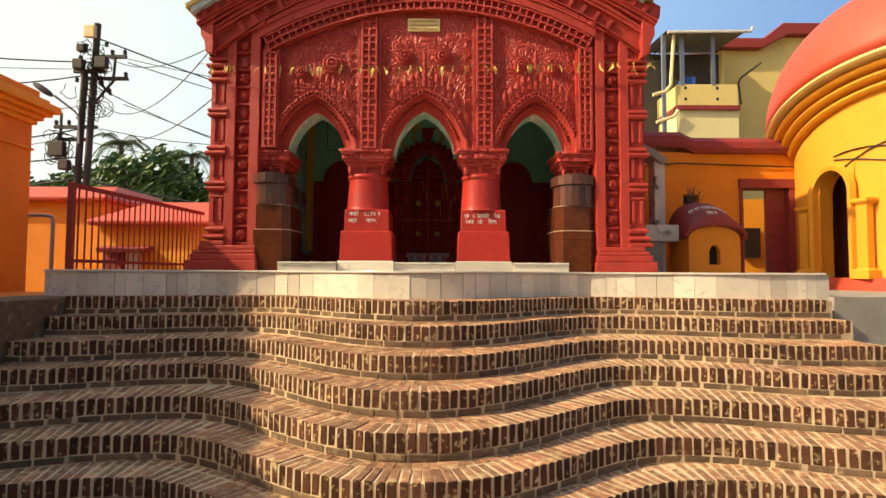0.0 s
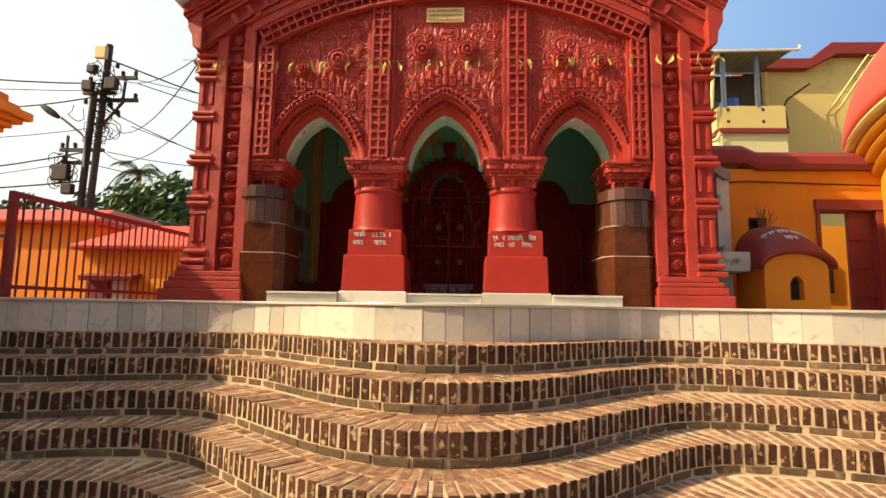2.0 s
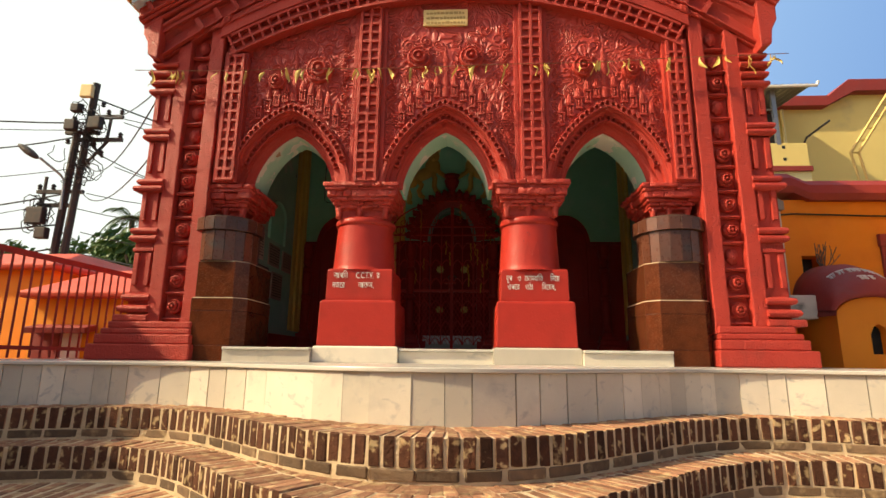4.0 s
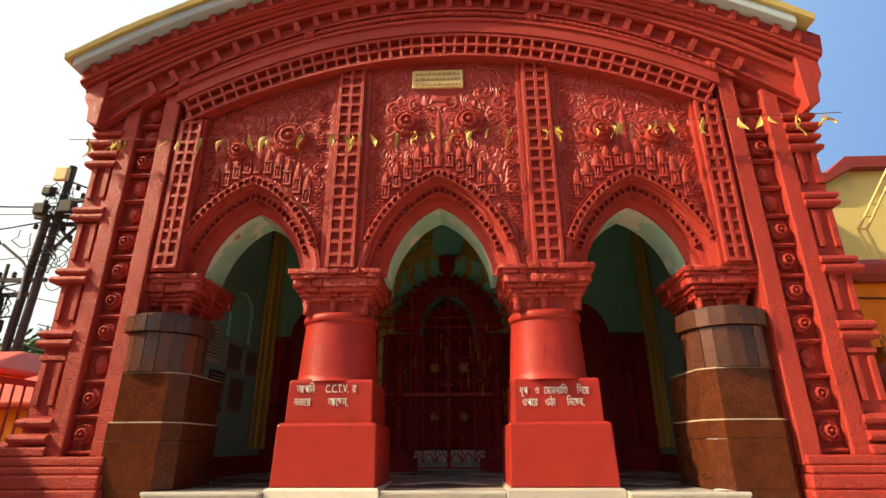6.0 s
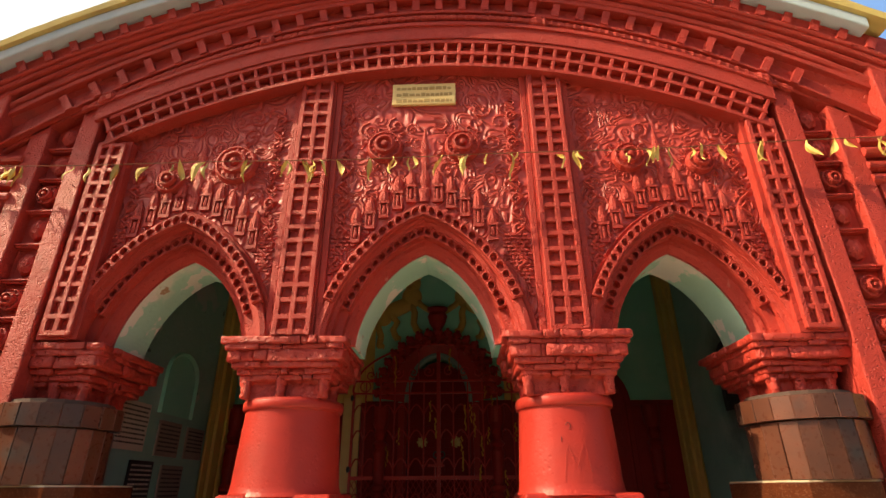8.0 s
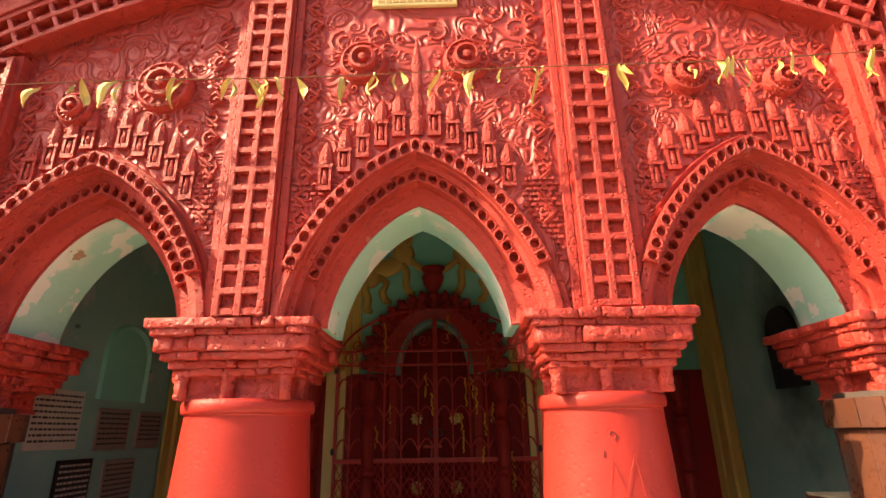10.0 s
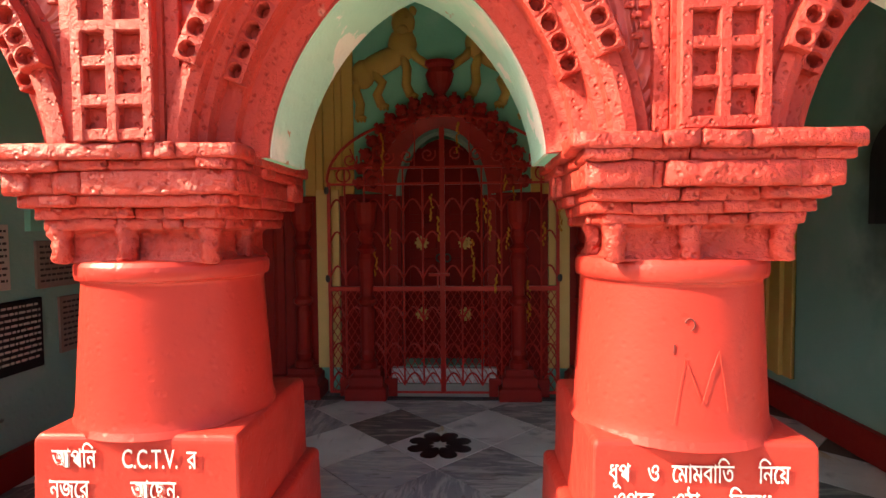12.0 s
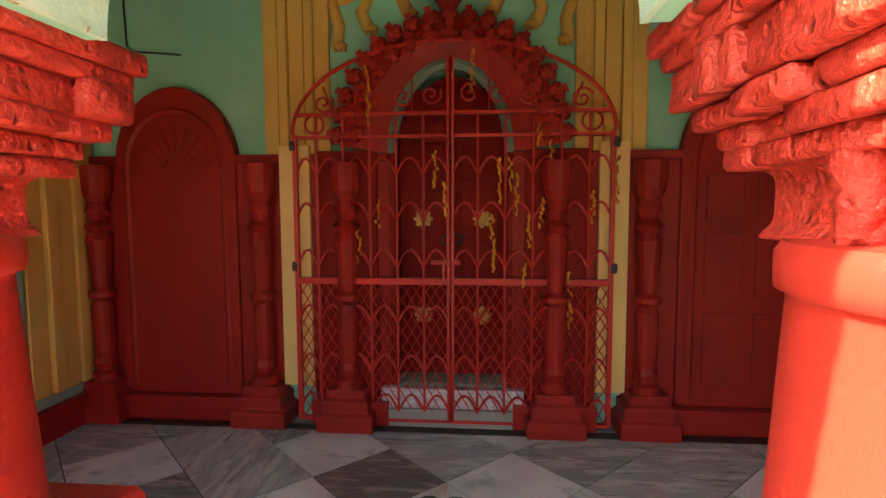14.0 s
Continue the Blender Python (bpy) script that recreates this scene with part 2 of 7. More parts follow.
def pitted(mat, scale, strength, depth, cell=0.0):
    """Adds a second, finer relief of brush marks and pits over a material's own."""
    n, l = mat.node_tree.nodes, mat.node_tree.links
    b = n["Principled BSDF"]
    old = b.inputs["Normal"].links[0].from_socket
    t = n.new("ShaderNodeTexNoise")
    t.inputs["Scale"].default_value, t.inputs["Detail"].default_value, t.inputs["Roughness"].default_value = scale, 4.0, 0.65
    p = n.new("ShaderNodeNewGeometry").outputs["Position"]
    l.new(p, t.inputs["Vector"])
    height = t.outputs["Fac"]
    if cell:
        v = n.new("ShaderNodeTexVoronoi")
        v.inputs["Scale"].default_value = cell
        l.new(p, v.inputs["Vector"])
        r = n.new("ShaderNodeMapRange")
        r.inputs[1].default_value, r.inputs[2].default_value = 0.08, 0.3
        l.new(v.outputs["Distance"], r.inputs[0])
        a = n.new("ShaderNodeMath")
        a.operation = "ADD"
        l.new(height, a.inputs[0])
        l.new(r.outputs[0], a.inputs[1])
        height = a.outputs[0]
    bp = n.new("ShaderNodeBump")
    bp.inputs["Strength"].default_value, bp.inputs["Distance"].default_value = strength, depth
    l.new(height, bp.inputs["Height"])
    l.new(old, bp.inputs["Normal"])
    l.new(bp.outputs[0], b.inputs["Normal"])


pitted(RED, 75, 0.95, 0.009, 38)
pitted(RED_ROUGH, 60, 0.8, 0.009, 30)
pitted(RED_SMOOTH, 60, 0.4, 0.003, 24)
pitted(MAROON, 90, 0.35, 0.003)
pitted(TEAL_WALL, 45, 0.5, 0.006, 12)
pitted(TEAL, 50, 0.4, 0.005)
pitted(TEAL_PALE, 40, 0.5, 0.006, 10)
pitted(MARBLE, 55, 0.3, 0.003)
pitted(YELLOW, 70, 0.3, 0.003)


def patched(mat, colour, scale, lo, hi, seed):
    """Adds sharp-edged flaked patches to a painted surface."""
    n, l = mat.node_tree.nodes, mat.node_tree.links
    b = n["Principled BSDF"]
    old = b.inputs["Base Color"].links[0].from_socket
    t = n.new("ShaderNodeTexNoise")
    t.noise_dimensions = "4D"
    t.inputs["W"].default_value = seed
    t.inputs["Scale"].default_value, t.inputs["Detail"].default_value = scale, 7.0
    l.new(n.new("ShaderNodeNewGeometry").outputs["Position"], t.inputs["Vector"])
    r = n.new("ShaderNodeMapRange")
    r.inputs[1].default_value, r.inputs[2].default_value = lo, hi
    l.new(t.outputs["Fac"], r.inputs[0])
    x = n.new("ShaderNodeMix")
    x.data_type = "RGBA"
    l.new(r.outputs[0], x.inputs[0])
    l.new(old, x.inputs[6])
    x.inputs[7].default_value = (*colour, 1)
    l.new(x.outputs[2], b.inputs["Base Color"])


patched(TEAL_PALE, (0.75, 0.74, 0.66), 3.0, 0.55, 0.56, 3.1)
patched(TEAL_PALE, (0.42, 0.25, 0.14), 4.6, 0.655, 0.66, 7.7)
patched(TEAL_WALL, (0.4, 0.46, 0.42), 1.6, 0.6, 0.63, 2.2)
patched(RED, (0.5, 0.16, 0.12), 9.0, 0.72, 0.76, 5.5)
patched(ORANGE, (0.42, 0.13, 0.03), 1.3, 0.66, 0.72, 9.0)
patched(RED_SMOOTH, (0.62, 0.2, 0.16), 26.0, 0.76, 0.77, 1.5)
patched(MARBLE, (0.4, 0.37, 0.31), 2.2, 0.66, 0.82, 4.5)
patched(GRANITE, (0.15, 0.09, 0.06), 6.0, 0.7, 0.76, 6.0)
patched(TEAL_WALL, (0.1, 0.17, 0.13), 7.0, 0.7, 0.72, 8.4)
patched(TEAL, (0.14, 0.34, 0.25), 3.0, 0.62, 0.8, 6.6)
patched(MAROON, (0.2, 0.013, 0.011), 3.0, 0.52, 0.75, 1.9)
patched(RED_ROUGH, (0.52, 0.13, 0.1), 14.0, 0.7, 0.74, 3.5)


# side wall with a soot stain that spreads from the lamp niche
TEAL_EAST = material("sooty_teal_distemper", (0.26, 0.46, 0.38), (0.2, 0.38, 0.32), 0.8, scale=1.6, bump=0.2, bump_scale=18, stain=(0.38, 0.5, 0.45), stain_scale=2.0, stain_low=0.5)
en, el = TEAL_EAST.node_tree.nodes, TEAL_EAST.node_tree.links
eb = en["Principled BSDF"]
e_old = eb.inputs["Base Color"].links[0].from_socket
e_off = en.new("ShaderNodeVectorMath")
e_off.operation = "SUBTRACT"
e_off.inputs[1].default_value = (2.7, 9.42, 3.45)
el.new(en.new("ShaderNodeNewGeometry").outputs["Position"], e_off.inputs[0])
e_sq = en.new("ShaderNodeVectorMath")
e_sq.operation = "MULTIPLY"
e_sq.inputs[1].default_value = (1, 1.9, 0.85)
el.new(e_off.outputs[0], e_sq.inputs[0])
e_len = en.new("ShaderNodeVectorMath")
e_len.operation = "LENGTH"
el.new(e_sq.outputs[0], e_len.inputs[0])
e_noise = en.new("ShaderNodeTexNoise")
e_noise.inputs["Scale"].default_value, e_noise.inputs["Detail"].default_value = 4.0, 8.0
el.new(en.new("ShaderNodeNewGeometry").outputs["Position"], e_noise.inputs["Vector"])
e_add = en.new("ShaderNodeMath")
e_add.operation = "MULTIPLY_ADD"
e_add.inputs[1].default_value = 0.9
el.new(e_noise.outputs["Fac"], e_add.inputs[0])
el.new(e_len.outputs["Value"], e_add.inputs[2])
e_map = en.new("ShaderNodeMapRange")
e_map.inputs[1].default_value, e_map.inputs[2].default_value, e_map.inputs[3].default_value, e_map.inputs[4].default_value = 0.6, 1.25, 0.95, 0.0
el.new(e_add.outputs[0], e_map.inputs[0])
e_mix = en.new("ShaderNodeMix")
e_mix.data_type = "RGBA"
el.new(e_map.outputs[0], e_mix.inputs[0])
el.new(e_old, e_mix.inputs[6])
e_mix.inputs[7].default_value = (0.02, 0.02, 0.018, 1)
el.new(e_mix.outputs[2], eb.inputs["Base Color"])

# low plaster relief of swirls
RED_RELIEF = material("red_relief_paint", (0.45, 0.048, 0.034), (0.36, 0.036, 0.027), 0.5, scale=2.5, bump=0.5, bump_scale=28, stain=(0.28, 0.04, 0.03), stain_scale=5, stain_low=0.6, stain_high=0.8)
rn, rl = RED_RELIEF.node_tree.nodes, RED_RELIEF.node_tree.links
curl = rn.new("ShaderNodeTexNoise")
curl.inputs["Scale"].default_value, curl.inputs["Detail"].default_value, curl.inputs["Distortion"].default_value = 3.4, 1.0, 1.4
rl.new(rn.new("ShaderNodeNewGeometry").outputs["Position"], curl.inputs["Vector"])
turns = rn.new("ShaderNodeMath")
turns.operation = "MULTIPLY"
turns.inputs[1].default_value = 55.0
rl.new(curl.outputs["Fac"], turns.inputs[0])
swirl = rn.new("ShaderNodeMath")
swirl.operation = "SINE"
rl.new(turns.outputs[0], swirl.inputs[0])
swell = rn.new("ShaderNodeBump")
swell.inputs["Strength"].default_value, swell.inputs["Distance"].default_value = 0.8, 0.009
rl.new(swirl.outputs[0], swell.inputs["Height"])
rl.new(rn["Bump"].outputs[0], swell.inputs["Normal"])
rl.new(swell.outputs[0], rn["Principled BSDF"].inputs["Normal"])


# ---- mesh helpers ----
def bm_new():
    return bmesh.new()


def part(name, bm, mat, parent=None, label="", bevel=0.0, smooth=False):
    me = bpy.data.meshes.new(name)
    bmesh.ops.recalc_face_normals(bm, faces=bm.faces)
    if smooth:
        for f in bm.faces:
            f.smooth = True
    bm.to_mesh(me)
    bm.free()
    me.materials.append(mat)
    ob = new(name, me)
    if parent:
        ob.parent = parent
    if label:
        ob["label"] = label
    if bevel:
        b = ob.modifiers.new("edge", "BEVEL")
        b.width, b.segments, b.limit_method = bevel, 2, "ANGLE"
    return ob


def thing(name, label, category, group="", kind="", at=None):
    e = new(name)
    if at:
        e.matrix_world = Matrix.Translation(at)
    return tagged(e, label, category, group, kind)


def box(bm, x0, x1, y0, y1, z0, z1, m=None):
    r = bmesh.ops.create_cube(bm, size=1)["verts"]
    for v in r:
        v.co = Vector(((x0 + x1) / 2 + v.co.x * (x1 - x0), (y0 + y1) / 2 + v.co.y * (y1 - y0), (z0 + z1) / 2 + v.co.z * (z1 - z0)))
        if m:
            v.co = m @ v.co
    return r


def grid_faces(bm, rows, close_u=False, close_v=False):
    vs = [[bm.verts.new(p) for p in r] for r in rows]
    nu, nv = len(vs), len(vs[0])
    for i in range(nu if close_u else nu - 1):
        for j in range(nv if close_v else nv - 1):
            a, b, c, d = vs[i][j], vs[(i + 1) % nu][j], vs[(i + 1) % nu][(j + 1) % nv], vs[i][(j + 1) % nv]
            bm.faces.new((a, b, c, d))
    return vs


def lathe(bm, prof, cx, cy, n=24, sx=1.0, sy=1.0, a0=0.0):
    """Turned shape: prof is (radius, z) from bottom to top, closed by caps."""
    rows = [[(cx + r * sx * math.cos(a0 + 2 * math.pi * k / n), cy + r * sy * math.sin(a0 + 2 * math.pi * k / n), z) for k in range(n)] for r, z in prof]
    vs = grid_faces(bm, rows, close_v=True)
    bm.faces.new(vs[0][::-1])
    bm.faces.new(vs[-1])


def square_stack(bm, prof, cx, cy, hx, hy):
    """Stacked square mouldings: prof is (outset, z)."""
    rows = [[(cx - hx - o, cy - hy - o, z), (cx + hx + o, cy - hy - o, z), (cx + hx + o, cy + hy + o, z), (cx - hx - o, cy + hy + o, z)] for o, z in prof]
    vs = grid_faces(bm, rows, close_v=True)
    bm.faces.new(vs[0][::-1])
    bm.faces.new(vs[-1])


def tube(bm, pts, r, n=8, closed=False):
    pts = [Vector(p) for p in pts]
    rows = []
    for i, p in enumerate(pts):
        a = pts[i - 1] if (i or closed) else p
        b = pts[(i + 1) % len(pts)] if (i < len(pts) - 1 or closed) else p
        d = (b - a).normalized()
        u = d.orthogonal().normalized() if abs(d.y) > 0.99 else d.cross(Vector((0, 1, 0))).normalized()
        w = d.cross(u)
        rows.append([p + (u * math.cos(2 * math.pi * k / n) + w * math.sin(2 * math.pi * k / n)) * r for k in range(n)])
    vs = grid_faces(bm, rows, close_u=closed, close_v=True)
    if not closed:
        bm.faces.new(vs[0][::-1])
        bm.faces.new(vs[-1])


def prism(bm, outline, y0, y1):
    """Solid between y0 and y1 with an outline of (x, z)."""
    a = [bm.verts.new((x, y0, z)) for x, z in outline]
    b = [bm.verts.new((x, y1, z)) for x, z in outline]
    bm.faces.new(a)
    bm.faces.new(b[::-1])
    for i in range(len(a)):
        j = (i + 1) % len(a)
        bm.faces.new((a[i], b[i], b[j], a[j]))


def slab(bm, outline, z0, z1):
    """Solid between z0 and z1 with an outline of (x, y)."""
    a = [bm.verts.new((x, y, z0)) for x, y in outline]
    b = [bm.verts.new((x, y, z1)) for x, y in outline]
    bm.faces.new(a[::-1])
    bm.faces.new(b)
    for i in range(len(a)):
        j = (i + 1) % len(a)
        bm.faces.new((a[i], a[j], b[j], b[i]))


def arc_sweep(bm, section, zfun, x0, x1, n=48):
    """A moulding along an arc of the facade: section is a closed list of (y, dz)."""
    rows = [[(x, y, zfun(x) + dz) for y, dz in section] for x in (x0 + (x1 - x0) * i / n for i in range(n + 1))]
    vs = grid_faces(bm, rows, close_v=True)
    bm.faces.new(vs[0][::-1])
    bm.faces.new(vs[-1])

# ---- plan ----
CX = -0.01                      # the temple's axis
FY = 7.83                       # face of its front wall
RING = 0.2                      # depth of the moulded arch reveals
GROUND, PLATFORM, INNER = -0.15, 1.58, 1.74
SPRING = 3.47
STEP_Z = [0.05, 0.25, 0.45, 0.65, 0.85, 1.06, 1.27]
STEP_Y = [2.65, 3.0, 3.35, 3.72, 4.15, 4.6, 5.0, 5.42]
STEP_A = [0.95, 0.95, 1.05, 1.2, 1.2, 1.25, 1.15, 1.0]
ARCHES = [(-1.75, 0.455, 4.12), (-0.03, 0.475, 4.15), (1.73, 0.455, 4.12)]
rng = random.Random(7)


def edge_y(k, x):
    """The waved front edge of step k (7: the platform)."""
    u = abs(x - 0.06) / 2.12
    if u < 1:
        return STEP_Y[k] + STEP_A[k] * (1 - math.cos(math.pi * u ** 1.1)) / 2
    v = min((u - 1) * 2.12 / 1.9, 1.0)
    return STEP_Y[k] + STEP_A[k] - 0.42 * (1 - math.cos(math.pi * v)) / 2


def wall_left(y):
    """Face of the house beside the steps."""
    return -6.3 + 0.0 * y


def arch_z(u, zs, za):
    """Height of a pointed arch at u from -1 to 1."""
    u = min(abs(u), 1.0)
    return zs + (za - zs) * (0.7 * math.sqrt(1 - u * u) ** 1.15 + 0.3 * (1 - u) ** 0.85)


def tilt(x):
    return 0.014 * x


def lattice_lo(x):
    return 5.68 - 0.108 * (x - CX) ** 2 + tilt(x)


def rope_z(x):
    return 6.2 - 0.116 * (x - CX) ** 2 + tilt(x)


def eave_z(x):
    return 6.45 - 0.088 * (x - CX) ** 2 + 0.016 * x


def between(a, b):
    """Cornice levels that pass from the rope moulding to the eave."""
    return lambda x: rope_z(x) * (1 - a) + eave_z(x) * a + b


# ---- ground, steps, platform ----
bm = bm_new()
slab(bm, [(-400, -400), (400, -400), (400, 400), (-400, 400)], GROUND - 0.3, GROUND)
tagged(part("ground", bm, EARTH), "packed brown earth round the temple", "ground", kind="structure")

stairs = thing("stairs", "waved flight of old brown brick steps with pale mortar", "stairs", kind="structure")
STEP_X0, STEP_X1 = -4.05, 4.75
for k in range(7):
    bm = bm_new()
    xs = [STEP_X0 + (STEP_X1 - STEP_X0) * i / 160 for i in range(161)]
    slab(bm, [(x, edge_y(k, x) + 0.006) for x in xs] + [(STEP_X1, 9.0), (STEP_X0, 9.0)], (STEP_Z[k - 1] - 0.03 if k else GROUND), STEP_Z[k] - 0.006)
    part("step_core", bm, MORTAR, stairs)
platform = thing("platform", "raised platform faced with grey-white marble slabs", "platform", kind="structure")
PX0, PX1 = -4.5, 4.88
bm = bm_new()
xs = [PX0 + (PX1 - PX0) * i / 160 for i in range(161)]
slab(bm, [(x, edge_y(7, x) + 0.015) for x in xs] + [(PX1, 12.0), (PX0, 12.0)], 1.22, PLATFORM - 0.03)
part("core", bm, CEMENT, platform)
bm = bm_new()
slab(bm, [(x, edge_y(7, x) - 0.025) for x in xs] + [(PX1 + 0.02, 12.0), (PX0 - 0.02, 12.0)], PLATFORM - 0.028, PLATFORM)
part("paving", bm, MARBLE_TOP, platform, "polished grey-white marble paving with a thin nosing", 0.006)

# ---- temple walls ----
temple = thing("temple", "red-painted brick temple front with three pointed arches", "temple", kind="structure")


def arched_wall(bm, y0, y1, d, x0, x1, ztop):
    xs = [x0 + (x1 - x0) * i / 200 for i in range(201)]
    for c, w, za in ARCHES:
        xs += [c + (w + d) * s * f for s in (-1, 1) for f in (1, 0.9995, 0.99, 0.97)]
    xs.sort()

    def low(x):
        for c, w, za in ARCHES:
            if abs(x - c) < (w + d) * 0.9999:
                return arch_z((x - c) / (w + d), SPRING, za + 1.15 * d)
        return SPRING
    rows = [[(x, y0, low(x)), (x, y0, ztop(x)), (x, y1, ztop(x)), (x, y1, low(x))] for x in xs]
    vs = grid_faces(bm, rows, close_v=True)
    bm.faces.new(vs[0])
    bm.faces.new(vs[-1][::-1])


bm = bm_new()
arched_wall(bm, FY, FY + RING, 0.2, -2.62, 2.66, lambda x: 6.3 - 0.09 * x * x)
part("front_wall", bm, RED_RELIEF, temple)
bm = bm_new()
arched_wall(bm, FY + RING + 0.002, FY + 0.57, 0.012, -2.9, 2.95, lambda x: 5.6)
part("inner_wall", bm, TEAL, temple, "teal-painted inner face of the front wall")

for c, w, za in ARCHES:
    us = [math.sin(math.pi / 2 * (-1 + 2 * i / 48)) for i in range(49)]

    def ring(bm, section):
        rows = [[(c + (w + d) * u, y, arch_z(u, SPRING, za + 1.15 * d)) for d, y in section] for u in us]
        vs = grid_faces(bm, rows, close_v=True)
        bm.faces.new(vs[0][::-1])
        bm.faces.new(vs[-1])
    bm = bm_new()
    ring(bm, [(0, FY + RING), (0, FY + 0.575), (0.014, FY + 0.575), (0.014, FY + RING)])
    part("arch_soffit", bm, TEAL_PALE, temple, "pale teal plaster soffit, peeling to brick")
    bm = bm_new()
    ring(bm, [(0.004, FY + RING), (0.0, FY + RING - 0.03), (0.03, FY + RING - 0.05), (0.045, FY + 0.13), (0.075, FY + 0.12), (0.08, FY + 0.08),
              (0.135, FY + 0.07), (0.14, FY + 0.02), (0.165, FY + 0.01), (0.17, FY - 0.03), (0.2, FY - 0.045), (0.235, FY - 0.04), (0.24, FY - 0.005), (0.275, FY - 0.02), (0.29, FY + 0.01), (0.22, FY + RING + 0.001)])
    arch_ring = part("arch_moulding", bm, RED, temple, "stepped red arch moulding with rows of knobs")
    # rows of drilled holes round the arch
    for d0, hd, y, count in ((0.108, 0.033, FY + 0.03, 24), (0.212, 0.036, FY - 0.078, 27)):
        for i in range(count):
            t0, t1 = -0.74 + 1.48 * i / count, -0.74 + 1.48 * (i + 1) / count
            bm = bm_new()

            def at(rx, ry, yy):
                u = math.sin(math.pi / 2 * ((t0 + t1) / 2 + rx * (t1 - t0) / 2))
                d = d0 + ry * hd
                return (c + (w + d) * u, yy, arch_z(u, SPRING, za + 1.15 * d))
            loops = []
            q = rng.uniform(0.66, 0.78)
            for kind in range(5):
                ring_pts = []
                for k in range(16):
                    a = 2 * math.pi * k / 16
                    cx_, cy_ = math.cos(a), math.sin(a)
                    big = 1 / max(abs(cx_), abs(cy_))
                    ring_pts.append((at(cx_ * big, cy_ * big, y + 0.06), at(cx_ * big, cy_ * big, y + 0.004), at(cx_ * (q + 0.1), cy_ * (q + 0.1), y), at(cx_ * q, cy_ * q, y + 0.006), at(cx_ * q * 0.8, cy_ * q * 0.8, y + 0.05))[kind])
                loops.append(ring_pts)
            vs = grid_faces(bm, loops, close_v=True)
            bm.faces.new(vs[-1])
            part("pierced_block", bm, RED, arch_ring)


def shared_bar(name, parent, cache, key, sx, sy, sz):
    """One bar of a lattice; bars of one size share their mesh."""
    if key not in cache:
        bm = bm_new()
        box(bm, -sx / 2, sx / 2, -sy / 2, sy / 2, -sz / 2, sz / 2)
        bmesh.ops.bevel(bm, geom=list(bm.edges), offset=0.005, segments=1, affect="EDGES")
        ob = part(name, bm, RED, parent)
        cache[key] = ob.data
        return ob
    ob = new(name, cache[key])
    ob.parent = parent
    return ob


BARS = {}


def lattice_strip(x0, x1, z0, z1, rows, y, parent):
    """Upright ladder of square cells with a middle rail."""
    strip = new("lattice_strip")
    strip.parent = parent
    strip["label"] = "red lattice strip of paired square cells"
    w = x1 - x0
    t = 0.036
    for a in (x0 + t / 2, (x0 + x1) / 2, x1 - t / 2):
        shared_bar("rail", strip, BARS, ("rail", round(z1 - z0, 3)), t, 0.05, z1 - z0).matrix_world = pose(a + rng.uniform(-0.003, 0.003), y - 0.012, (z0 + z1) / 2, 0, rng.uniform(-0.12, 0.12), 0)
    for i in range(rows + 1):
        z = z0 + (z1 - z0 - t) * i / rows + rng.uniform(-0.006, 0.006) + t / 2
        shared_bar("rung", strip, BARS, ("rung", round(w, 3)), w - 0.006, 0.046, t).matrix_world = pose((x0 + x1) / 2, y - 0.012 + rng.uniform(-0.004, 0.004), z, 0, rng.uniform(-0.6, 0.6), 0)
    return strip


for x0, x1, z0, z1, n in ((-1.02, -0.76, 3.49, 5.63, 19), (0.79, 1.05, 3.5, 5.65, 19)):
    lattice_strip(x0, x1, z0, z1, n, FY - 0.03, temple)
    bm = bm_new()
    box(bm, x0 - 0.012, x1 + 0.012, FY - 0.034, FY + 0.01, z0, z1 + 0.04)
    part("strip_backing", bm, RED, temple)
    bm = bm_new()
    for a in (x0 - 0.06, x1 + 0.013):
        box(bm, a, a + 0.047, FY - 0.026, FY + 0.01, z0, z1 + 0.02)
    part("strip_border", bm, RED, temple, "", 0.006)
for x0, x1, z0, z1 in ((-2.53, -2.32, 3.5, 5.01), (2.38, 2.59, 3.48, 5.09)):
    lattice_strip(x0, x1, z0, z1, 13, FY - 0.07, temple)
    bm = bm_new()
    box(bm, x0 - 0.03, x1 + 0.03, FY - 0.072, FY + 0.01, z0 - 0.02, z1 + 0.03)
    part("strip_backing", bm, RED, temple)

# lattice along the arc
arc = new("lattice_arc")
arc.parent = temple
arc["label"] = "curved red lattice band of small square cells"
for dz in (0.0, 0.125, 0.25):
    bm = bm_new()
    arc_sweep(bm, [(FY - 0.118, dz), (FY - 0.05, dz), (FY - 0.05, dz + 0.035), (FY - 0.118, dz + 0.035)], lattice_lo, -2.5, 2.56, 40)
    part("rail", bm, RED, arc, "", 0.005)
for i in range(47):
    x = -2.48 + 5.02 * i / 46
    shared_bar("bar", arc, BARS, "arc bar", 0.03, 0.06, 0.26).matrix_world = Matrix.Translation((x, FY - 0.083, lattice_lo(x) + 0.14)) @ Matrix.Rotation(math.atan(0.216 * (x - CX)) + rng.uniform(-0.02, 0.02), 4, "Y")
bm = bm_new()
arc_sweep(bm, [(FY - 0.062, 0.004), (FY + 0.01, 0.004), (FY + 0.01, 0.29), (FY - 0.062, 0.29)], lattice_lo, -2.52, 2.58, 40)
part("lattice_backing", bm, RED, temple)
